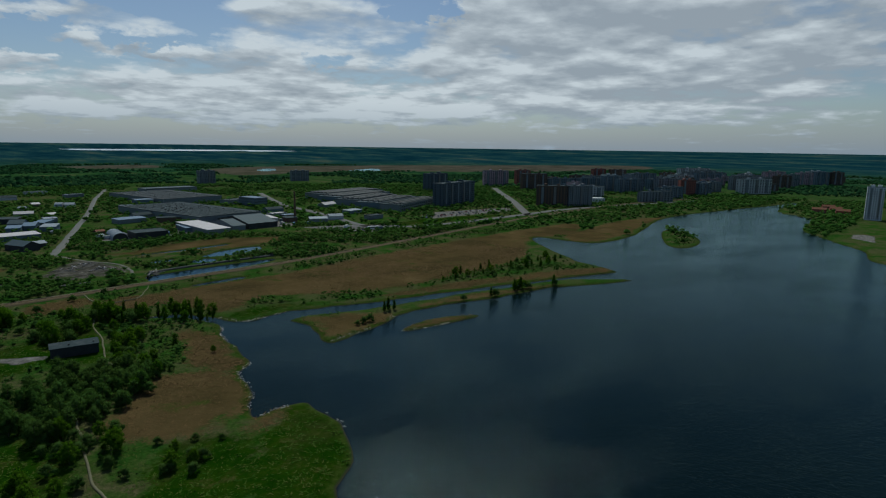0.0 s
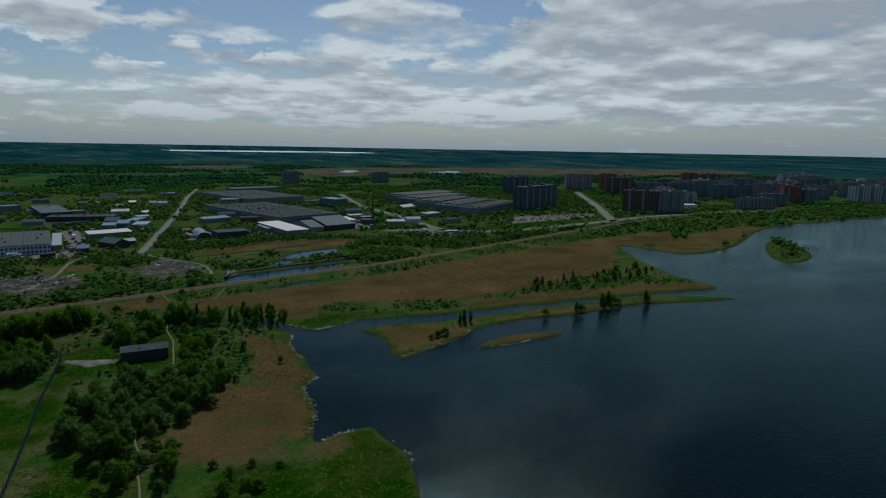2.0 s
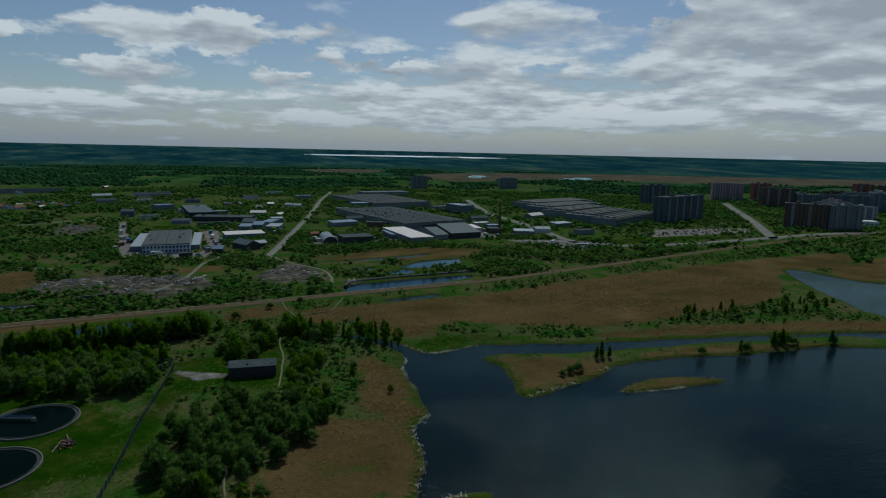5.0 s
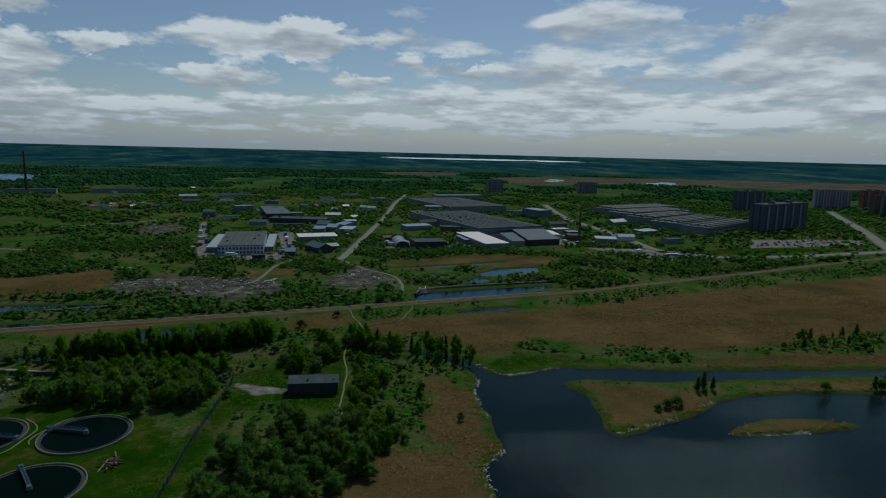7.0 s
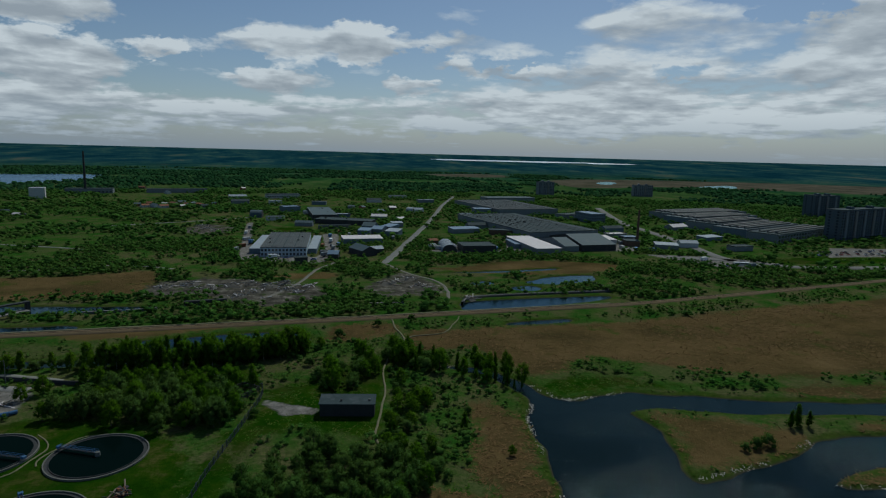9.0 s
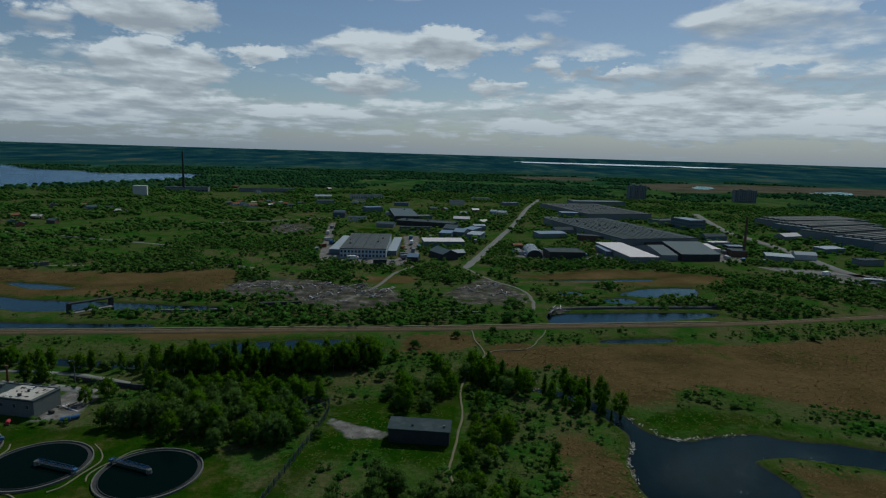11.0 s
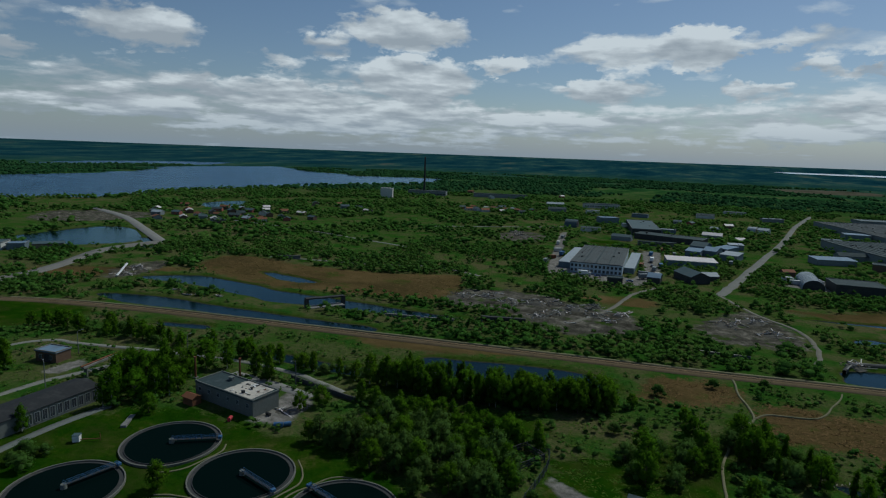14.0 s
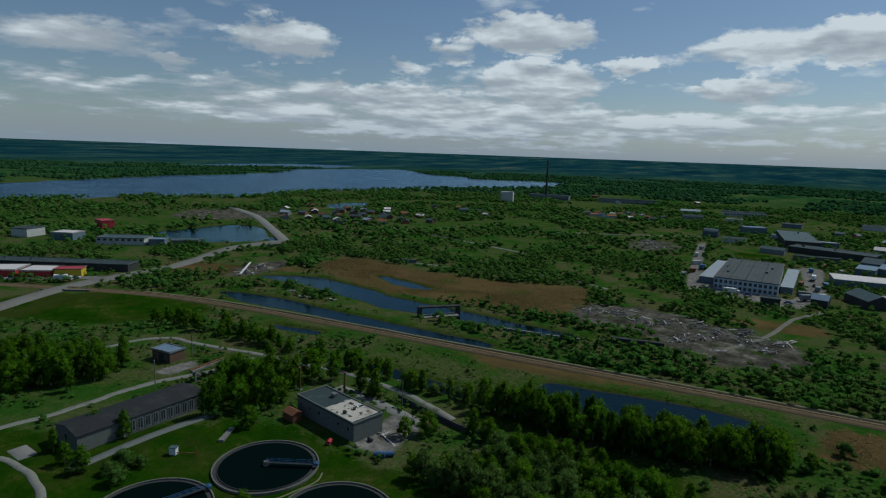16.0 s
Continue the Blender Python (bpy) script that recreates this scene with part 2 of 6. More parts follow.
M["tar_roof"] = plain("tarred_roof", (0.030, 0.032, 0.034), 0.9, grain=0.8, blotch=0.25, stain=(0.10, 0.10, 0.10), stained=0.3)
M["pale_roof"] = plain("pale_sheet_roof", (0.62, 0.57, 0.55), 0.55, grain=0.7, blotch=0.12, stain=(0.4, 0.36, 0.34))
M["grey_roof"] = plain("grey_sheet_roof", (0.068, 0.102, 0.112), 0.7, grain=0.7, blotch=0.15, stain=(0.12, 0.12, 0.12), stained=0.5)
M["blue_roof"] = plain("blue_sheet_roof", (0.15, 0.22, 0.30), 0.6, 0.0, grain=0.7, blotch=0.2)
M["steel_roof"] = plain("zinc_sheet", (0.30, 0.34, 0.37), 0.6, 0.0, grain=0.7, blotch=0.2)
M["dark_wall"] = plain("dark_sheet_wall", (0.05, 0.052, 0.052), 0.8, grain=0.8, blotch=0.2)
M["red_sheet"] = plain("red_sheet", (0.42, 0.05, 0.06), 0.5)
M["yellow_sheet"] = plain("yellow_sheet", (0.62, 0.46, 0.05), 0.5)
M["rust"] = plain("rusty_steel", (0.20, 0.09, 0.05), 0.8, 0.3)
M["blue_paint"] = plain("blue_painted_steel", (0.06, 0.14, 0.27), 0.45, 0.2, grain=3, blotch=0.8)
M["white_paint"] = plain("white_paint", (0.75, 0.75, 0.75), 0.6)
M["stained_roof"] = plain("stained_old_roof", (0.086, 0.098, 0.100), 0.9, grain=0.6, blotch=0.12, stain=(0.045, 0.045, 0.045), stained=0.7)
M["debris"] = plain("rubble", (0.095, 0.09, 0.076), 0.95, grain=2, blotch=0.5, stained=0.5)
M["timber"] = plain("weathered_timber", (0.20, 0.16, 0.12), 0.9, grain=4)
M["driftline"] = plain("dead_reed_drift", (0.46, 0.43, 0.37), 0.95, grain=3, blotch=0.8, stain=(0.25, 0.2, 0.12), stained=0.5)
g = Nodes("window_glass", 0.12, 0.0, 0.6)
M["pale_blue_wall"] = plain("pale_blue_wall", (0.44, 0.53, 0.59), 0.75, grain=0.8, blotch=0.2)
M["slate_wall"] = plain("slate_blue_wall", (0.085, 0.112, 0.130), 0.8, grain=0.8, blotch=0.15)
M["glass"] = g.done(g.mix(g.noise(0.35, 2), (0.012, 0.014, 0.018), (0.05, 0.06, 0.075)))

# ground: meadow, with reed beds, lush lawns, bare earth and peat fields laid over it
g = Nodes("ground", 1.0, 0.0, 0.0)
edge = g.math("MULTIPLY", g.math("SUBTRACT", g.noise(0.12, 6, 0.68), 0.5), 22.0)
fine = g.math("MULTIPLY", g.math("SUBTRACT", g.noise(0.9, 3, 0.6), 0.5), 5.0)
wob = g.math("ADD", edge, fine)
tuft = g.step(g.noise(0.8, 6, 0.76), 0.36, 0.66)
meadow = g.ramp(g.noise(0.055, 7, 0.66), (0.30, (0.0170, 0.0640, 0.0080)), (0.40, (0.0350, 0.0960, 0.0140)), (0.48, (0.0680, 0.1020, 0.0240)), (0.55, (0.1200, 0.1080, 0.0500)))
meadow = g.mix(g.math("MULTIPLY", tuft, 0.72), meadow, (0.009, 0.033, 0.004))
broad = g.step(g.noise(0.0045, 4, 0.6), 0.44, 0.60)
meadow = g.mix(g.math("MULTIPLY", broad, 0.45), meadow, (0.0230, 0.0760, 0.0080))
lush = g.ramp(g.noise(0.075, 8, 0.72), (0.32, (0.007, 0.026, 0.001)), (0.46, (0.013, 0.044, 0.002)), (0.56, (0.027, 0.056, 0.004)), (0.64, (0.075, 0.075, 0.020)))
lush = g.mix(g.math("MULTIPLY", tuft, 0.65), lush, (0.008, 0.034, 0.001))
straw = g.step(g.noise(0.5, 7, 0.75, (1.0, 0.3, 1.0), 60), 0.64, 0.72)
lush = g.mix(g.math("MULTIPLY", straw, 0.30), lush, (0.13, 0.12, 0.06))
lush = g.mix(g.math("MULTIPLY", g.step(g.noise(0.028, 7, 0.72), 0.49, 0.60), 0.65), lush, (0.040, 0.046, 0.012))
reed = g.ramp(g.noise(0.030, 8, 0.66), (0.30, (0.044, 0.038, 0.015)), (0.44, (0.086, 0.064, 0.026)), (0.58, (0.118, 0.084, 0.036)), (0.74, (0.180, 0.130, 0.060)))
reed = g.mix(g.math("MULTIPLY", g.step(g.noise(0.8, 5, 0.75), 0.35, 0.75), 0.6), reed, (0.080, 0.052, 0.020))
reed = g.mix(g.math("MULTIPLY", g.step(g.noise(0.045, 5, 0.7, None, 0.0, None), 0.57, 0.66), 0.75), reed, (0.040, 0.070, 0.010))
soil = g.ramp(g.noise(0.13, 9, 0.76), (0.36, (0.030, 0.028, 0.022)), (0.48, (0.064, 0.060, 0.048)), (0.57, (0.125, 0.115, 0.094)), (0.66, (0.27, 0.245, 0.200)))
soil = g.mix(g.step(g.noise(0.06, 5, 0.7), 0.54, 0.62), soil, (0.035, 0.060, 0.012))
reed = g.mix(g.math("MULTIPLY", g.step(g.noise(0.013, 5, 0.6, (1.0, 1.9, 1.0), -12), 0.50, 0.62), 0.55), reed, (0.040, 0.034, 0.014))
col = g.mix(g.step(g.math("SUBTRACT", wob, g.attr("lush")), -2.0, 2.0), meadow, lush)
col = g.mix(g.step(g.math("SUBTRACT", wob, g.attr("reed")), -2.0, 2.0), col, reed)
col = g.mix(g.step(g.math("SUBTRACT", wob, g.attr("soil")), -1.2, 1.2), col, soil)
col = g.mix(g.step(g.math("SUBTRACT", g.math("MULTIPLY", wob, 0.25), g.attr("yard")), -0.6, 0.6), col, g.ramp(g.noise(0.25, 7, 0.75), (0.32, (0.075, 0.075, 0.062)), (0.50, (0.17, 0.16, 0.145)), (0.70, (0.30, 0.28, 0.255))))
# rank green verge where the land meets the water
verge = g.step(g.math("ADD", g.attr("shore"), g.math("MULTIPLY", wob, 0.35)), 3.6, 1.6)
col = g.mix(g.math("MULTIPLY", verge, 0.8), col, g.ramp(g.noise(0.35, 5, 0.7), (0.35, (0.0150, 0.0420, 0.0030)), (0.65, (0.0560, 0.0780, 0.0140))))
mud = g.step(g.attr("shore"), 0.9, 0.1)
col = g.mix(mud, col, (0.045, 0.042, 0.030))
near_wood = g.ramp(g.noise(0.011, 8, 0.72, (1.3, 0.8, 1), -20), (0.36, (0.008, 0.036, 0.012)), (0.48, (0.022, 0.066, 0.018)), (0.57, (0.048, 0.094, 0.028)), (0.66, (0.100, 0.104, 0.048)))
# farthest woodland: aerial haze is painted in as blue-teal ground colour
hazed_wood = g.ramp(g.noise(0.0035, 10, 0.74, (1.5, 0.7, 1), -20), (0.38, (0.005, 0.028, 0.040)), (0.50, (0.012, 0.046, 0.056)), (0.57, (0.028, 0.074, 0.066)), (0.65, (0.080, 0.092, 0.074)))
wood = g.mix(g.step(g.attr("distance"), 1.0, 3.0), near_wood, hazed_wood)
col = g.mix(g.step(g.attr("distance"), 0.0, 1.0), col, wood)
# peat moors far out on the plain
peat = g.ramp(g.noise(0.012, 7, 0.7), (0.35, (0.050, 0.045, 0.030)), (0.50, (0.092, 0.076, 0.056)), (0.66, (0.135, 0.108, 0.082)))
moor = g.step(g.math("SUBTRACT", g.math("MULTIPLY", wob, 2.0), g.attr("moor")), -10.0, 10.0)
col = g.mix(g.math("MULTIPLY", moor, 0.85), col, peat)
g.bump(g.math("ADD", g.noise(1.6, 5, 0.75), g.math("MULTIPLY", g.noise(0.3, 4), 2.0)), 0.7, 0.4)
M["ground"] = g.done(col)

def rippled(name, waves, height, rough, sheen=(0.47, 0.73, 0.83), ior=1.21, chop=0.0):
    """Dark water under a light wind: each wave is a noise scale and its share."""
    w = Nodes(name, 0.9, 0.0, 0.0)
    total = None
    for k, (scale, share) in enumerate(waves):
        h = w.math("MULTIPLY", w.noise(scale, 0, 0.4, (1.0, 0.55, 1.0), 25 + 15 * k), share)
        total = h if total is None else w.math("ADD", total, h)
    gust = w.math("ADD", w.math("MULTIPLY", w.step(w.noise(0.012, 4, 0.62, (1.0, 2.2, 1.0), 20), 0.36, 0.64), 0.6), 0.4)
    wb = w.tree.nodes.new("ShaderNodeBump")
    wb.inputs["Distance"].default_value = height
    w.put(wb.inputs["Strength"], gust)
    w.put(wb.inputs["Height"], total)
    fresnel = w.tree.nodes.new("ShaderNodeFresnel")
    fresnel.inputs["IOR"].default_value = ior
    gloss = w.tree.nodes.new("ShaderNodeBsdfGlossy")
    gloss.inputs["Color"].default_value = (*sheen, 1)
    gloss.inputs["Roughness"].default_value = rough
    both = w.tree.nodes.new("ShaderNodeMixShader")
    for socket in (fresnel.inputs["Normal"], gloss.inputs["Normal"]):
        w.tree.links.new(wb.outputs[0], socket)
    w.tree.links.new(fresnel.outputs[0], both.inputs[0])
    w.tree.links.new(w.bsdf.outputs[0], both.inputs[1])
    w.tree.links.new(gloss.outputs[0], both.inputs[2])
    result = both.outputs[0]
    if chop:
        # steep little wavelets that flash in the sun
        crest = w.noise(1.5, 0, 0.4, (1.0, 0.5, 1.0), 28)
        for scale, share, turn in ((3.2, 0.5, 45), (6.0, 0.15, 15)):
            crest = w.math("ADD", crest, w.math("MULTIPLY", w.noise(scale, 0, 0.4, (1.0, 0.6, 1.0), turn), share))
        cb = w.tree.nodes.new("ShaderNodeBump")
        cb.inputs["Distance"].default_value = 0.24
        w.put(cb.inputs["Strength"], gust)
        w.put(cb.inputs["Height"], crest)
        flash = w.tree.nodes.new("ShaderNodeBsdfGlossy")
        flash.inputs["Color"].default_value = (0.70, 0.96, 1.0, 1)
        flash.inputs["Roughness"].default_value = 0.09
        w.tree.links.new(cb.outputs[0], flash.inputs["Normal"])
        over = w.tree.nodes.new("ShaderNodeMixShader")
        over.inputs[0].default_value = chop
        w.tree.links.new(both.outputs[0], over.inputs[1])
        w.tree.links.new(flash.outputs[0], over.inputs[2])
        result = over.outputs[0]
    w.tree.links.new(result, w.tree.nodes["Material Output"].inputs["Surface"])
    return w.done(w.mix(w.noise(0.01, 3), (0.0012, 0.0052, 0.0050), (0.0020, 0.0075, 0.0068)))


M["water"] = rippled("lake_water", ((0.5, 0.5), (1.4, 1.0), (3.0, 0.5)), 0.15, 0.08, (0.78, 1.10, 1.14), 1.094, 0.011)
M["open_water"] = rippled("wind_roughened_water", ((0.35, 1.0), (0.8, 0.5)), 1.1, 0.25, (0.42, 0.60, 0.74), 1.33)
M["pond_water"] = rippled("pond_water", ((0.5, 0.5), (1.4, 1.0), (3.0, 0.5)), 0.10, 0.08, (0.58, 0.86, 1.0), 1.19)
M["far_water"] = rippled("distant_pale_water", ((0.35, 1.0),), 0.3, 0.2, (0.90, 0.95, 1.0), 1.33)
M["sludge"] = rippled("tank_water", ((0.5, 1.0),), 0.03, 0.12, (0.34, 0.44, 0.30), 1.08)
M["worn_road"] = plain("grass_grown_concrete", (0.20, 0.20, 0.175), 0.95, grain=1.6, blotch=0.22, stain=(0.035, 0.060, 0.012), stained=0.85)
M["lane"] = plain("sandy_lane", (0.17, 0.16, 0.13), 0.95, grain=2.0, blotch=0.12, stain=(0.06, 0.07, 0.035), stained=0.85)

# ---- plan: outlines of water and land cover, in metres ----
CENTRE = (0.0, 50.0)


def smooth(points, closed=True, steps=4, wobble=0.0, seed=1):
    """A Catmull-Rom curve through control points, with a natural wobble."""
    p = np.array(points, float)
    n = len(p)
    out = []
    for i in range(n if closed else n - 1):
        a, b, c, d = (p[(i + k) % n] if closed else p[min(max(i + k, 0), n - 1)] for k in (-1, 0, 1, 2))
        for s in range(steps):
            t = s / steps
            out.append(0.5 * (2 * b + (c - a) * t + (2 * a - 5 * b + 4 * c - d) * t * t + (3 * b - a - 3 * c + d) * t ** 3))
    if not closed:
        out.append(p[-1])
    out = np.array(out)
    if wobble:
        for q in out:
            q += wobble * np.array([noise.noise((q[0] * 0.13 + seed, q[1] * 0.13, 0.3)), noise.noise((q[0] * 0.13, q[1] * 0.13 + seed, 7.7))])
    return out


def distance_to(px, py, poly, closed=True):
    """Distance from points to an outline; negative inside a closed one."""
    best = np.full(px.shape, 1e12)
    inside = np.zeros(px.shape, bool)
    n = len(poly)
    for i in range(n if closed else n - 1):
        ax, ay = poly[i]
        bx, by = poly[(i + 1) % n]
        dx, dy = bx - ax, by - ay
        t = np.clip(((px - ax) * dx + (py - ay) * dy) / max(dx * dx + dy * dy, 1e-9), 0, 1)
        best = np.minimum(best, (px - ax - t * dx) ** 2 + (py - ay - t * dy) ** 2)
        if closed and ay != by:
            inside ^= ((ay > py) != (by > py)) & (px < (bx - ax) * (py - ay) / (by - ay) + ax)
    d = np.sqrt(best)
    return np.where(inside, -d, d) if closed else d


def union(px, py, polys, reach=40.0):
    """The least distance to several outlines, worked out only near each of them."""
    out = np.full(px.shape, reach)
    for poly in polys:
        lo, hi = poly.min(0) - reach, poly.max(0) + reach
        near = (px > lo[0]) & (px < hi[0]) & (py > lo[1]) & (py < hi[1])
        if near.any():
            out[near] = np.minimum(out[near], distance_to(px[near], py[near], poly))
    return out


LAKE_WEST = [(30, -300), (38, -60), (20, 15), (31, 50), (43, 63), (52, 86), (52, 97), (49, 106), (41, 105.5), (34, 104.5), (34, 111),
             (40, 124), (41.5, 136), (44, 144.5), (52, 151), (51.5, 161), (53, 171), (52.5, 183), (53.5, 193), (58, 201), (58, 209)]
CREEK = [(56, 214), (52, 223), (45, 232), (35, 236), (33.6, 239.6), (46, 237.5), (55, 228), (61, 219), (65, 209.5)]
LAKE_NORTH = [(71, 204.5), (79, 205.5), (92, 209), (116, 204), (149, 197), (187, 192), (244, 182), (306, 168), (318, 173), (322, 197),
              (335, 231), (376, 299), (394, 300), (406, 253), (485, 262), (608, 312), (692, 326), (820, 325), (963, 316), (1063, 311)]
LAKE_EAST = [(904, 293), (830, 261), (786, 208), (673, 180), (606, 131), (558, 90), (502, 61), (470, -60), (560, -300), (300, -600)]
lake = smooth(LAKE_WEST + CREEK + LAKE_NORTH + LAKE_EAST, wobble=2.2)
island = smooth([(86.6, 195.4), (91, 181), (86, 153.5), (99, 156.6), (118, 161.4), (130, 168.5), (144, 171.5), (168, 171), (199, 166), (237, 165),
                 (256, 158.5), (303, 145), (268, 172), (219, 180), (182, 184.5), (146, 187), (128, 189), (104, 195.5)], wobble=2.0)
islet = smooth([(120, 148), (136, 155), (148.5, 154.9), (161, 150), (167, 145), (155, 144.3), (136, 145.4)], wobble=1.0)
far_islet = smooth([(522, 256), (552, 261), (537, 232), (491, 199), (450, 190), (452, 210)])
lake_isle = smooth([(-1075, 545), (-1050, 600), (-1130, 655), (-1200, 610), (-1140, 560)])
BIG_LAKE = [(-840, 440), (-808, 530), (-790, 625), (-742, 640), (-745, 720), (-765, 860), (-728, 960), (-690, 1100), (-640, 1230), (-575, 1420), (-668, 1690), (-870, 1600), (-985, 1700), (-1130, 1720),
            (-1419, 1990), (-1505, 1845), (-1545, 1570), (-1389, 1376), (-1298, 1166), (-1265, 916), (-1190, 700), (-1150, 600), (-1090, 470), (-960, 360)]
waters = [smooth(o, wobble=w) for o, w in (
    (BIG_LAKE, 4), ([(-1780, 1250), (-1990, 1562), (-2022, 1918), (-1795, 2190), (-1640, 1860), (-1690, 1605)], 8.0), ([(-573, 675), (-563, 745), (-520, 694), (-517, 650)], 2.0),
    ([(-283, 325), (-258, 343), (-220, 341), (-197, 336), (-172, 335), (-141, 335), (-114, 333), (-92, 333), (-115, 324), (-148, 322), (-185, 316), (-202, 319), (-242, 325)], 1.5),
    ([(-269, 288), (-241, 297), (-209, 297), (-177, 298), (-147, 299), (-123, 301), (-119, 295), (-142, 291.5), (-170, 289), (-208, 285.5), (-244, 282)], 1.0),
    ([(-205, 265), (-184, 270), (-181, 266), (-197, 263)], 1.0),
    ([(-150, 252), (-134.9, 255.5), (-112, 255), (-90, 257), (-75.9, 254), (-86.7, 249.7), (-106, 248.5), (-128, 249)], 1.0),
    ([(-86, 276), (-72, 280), (-47, 285.3), (-24, 284), (-17, 272), (-37, 261), (-60, 260), (-83, 265)], 1.2),
    ([(-475, 378), (-479, 411), (-480, 452), (-457, 466), (-416, 444), (-386, 415), (-403, 384), (-427, 371)], 2.0),
    ([(57, 325), (66, 337), (142, 346), (138, 337), (94, 324), (60, 320)], 0.3),
    ([(94, 369), (108, 374), (113, 364), (102, 360)], 1.5),
    ([(72, 380), (80, 388), (88, 384), (82, 378)], 1.5),
    ([(108, 383), (131, 400), (160, 404), (153, 387), (124, 378)], 2.5), ([(60, 414), (97, 419), (139, 428), (138, 423), (98, 415)], 0.8),
    ([(75, 295), (103, 300), (104, 295), (76, 291.5)], 0.5),
    ([(-232, 372), (-205, 368), (-190, 362), (-205, 358), (-225, 364)], 2.0),
    ([(-384, 430), (-362, 410), (-356, 400), (-362, 396), (-376, 412), (-395, 430)], 0.5),
    ([(700, 1700), (790, 1850), (810, 1810), (725, 1670)], 5.0),
    ([(920, 1576), (1176, 1754), (1047, 1574)], 5.0),
    ([(1258, 1482), (1418, 1509), (1311, 1395)], 5.0))]
far_lake = smooth([(r * math.sin(radians(az)), 50 + r * math.cos(radians(az))) for r, az in ((3800, 8), (3800, 14), (3850, 20), (3950, 26), (4300, 27), (4600, 22), (4600, 14), (4350, 7))])
reed_beds = [smooth(o, wobble=3) for o in (
    [(54, 283), (85, 288), (133, 291), (216, 312), (315, 332), (409, 345), (500, 350), (440, 300), (376, 302), (330, 262), (290, 236), (241, 226), (174, 216), (119, 232), (97, 244), (70, 226), (60, 236), (50, 252)],
    [(150, 202), (187, 196), (244, 186), (306, 171), (316, 180), (280, 192), (220, 203), (170, 208)],
    [(-5.6, 120), (1.2, 131), (11, 148), (21, 155), (37, 146), (42, 134), (39, 122), (33, 112), (17, 105), (2, 108)],
    [(37, 204), (47, 201), (51, 190), (49, 175), (47, 160), (50, 152), (39, 146), (31, 164), (38, 182)],
    [(95, 190), (94, 180), (89, 160), (100, 161), (122, 165), (132, 172), (118, 184)], [(150, 175), (200, 171), (250, 163), (240, 168), (190, 178)],
    [(-282, 369), (-281, 405), (-219, 400), (-166, 404), (-138, 418), (-120, 415), (-112, 365), (-137, 352), (-178, 345), (-201, 342), (-243, 349)],
    [(400, 258), (485, 270), (560, 300), (640, 325), (560, 335), (470, 310), (420, 300)], [(27, 99), (33, 103), (40, 104), (38, 98), (30, 94)],
    [(30, 258), (60, 262), (66, 280), (40, 284), (24, 280)], [(-10, 290), (18, 296), (16, 280), (-8, 270)],
    [(122, 147.5), (136, 152), (150, 152.5), (162, 148), (150, 146.5)], [(50, 428), (69, 430), (104, 450), (140, 456), (190, 440), (180, 415), (110, 405)], [(-50, 405), (-20, 415), (-10, 400), (-35, 393)],
    [(-350, 310), (-300, 345), (-270, 360), (-290, 330), (-320, 300)], [(-118, 286), (-60, 296), (-62, 288), (-110, 278)])]
moors = [smooth(o, wobble=25) for o in (
    [(560, 1480), (800, 1560), (1100, 1500), (1500, 1320), (2100, 1250), (2300, 1500), (1500, 1900), (900, 2000), (600, 1850)],
    [(300, 1950), (520, 2050), (500, 2250), (250, 2150)])]
lawns = [smooth(o, wobble=2) for o in (
    [(-150, 140), (-185, 156), (-172, 167), (-149, 193), (-136, 200), (-123, 205), (-100, 201), (-88, 205), (-62, 196), (-48, 188), (-38, 160), (-60, 130), (-110, 120)],
    [(13, 60), (26, 86), (42, 103), (50, 104), (52, 86), (42, 62), (30, 45)],
    [(-27, 219), (-12, 229), (8, 250), (18, 272), (13, 232), (11, 200), (7, 184), (-10, 190), (-26, 184), (-31, 147), (-36, 140), (-46, 142), (-36, 171)],
    [(60, 212), (75, 210), (92, 214), (112, 212), (92, 224), (74, 220)],
    [(-10, 60), (6, 100), (26, 92), (14, 60)], [(-20, 85), (-12, 125), (-4, 140), (-20, 142), (-36, 110)],
    [(-330, 225), (-280, 262), (-240, 262), (-250, 225), (-300, 200)],
    [(330, 440), (420, 445), (500, 450), (420, 470), (340, 462)], [(-70, 610), (-40, 612), (-44, 640), (-75, 640)],
    [(-92, 238), (-40, 228), (-30, 236), (-60, 243), (-95, 245)], [(84, 156), (92, 157), (89, 152)])]
soils = [smooth(o, wobble=4) for o in (
    [(-115, 381), (-88, 398), (-44, 384), (-22, 374), (-16, 346), (-48, 330), (-76, 353), (-104, 353)],
    [(8, 373), (32, 413), (49, 387), (50, 352), (31, 350), (12, 352)], [(-160, 605), (-150, 660), (-115, 640), (-125, 590)],
    [(-292, 312), (-284, 326), (-300, 362), (-312, 350), (-305, 325)],
    [(-560, 450), (-500, 500), (-520, 560), (-610, 520)])]
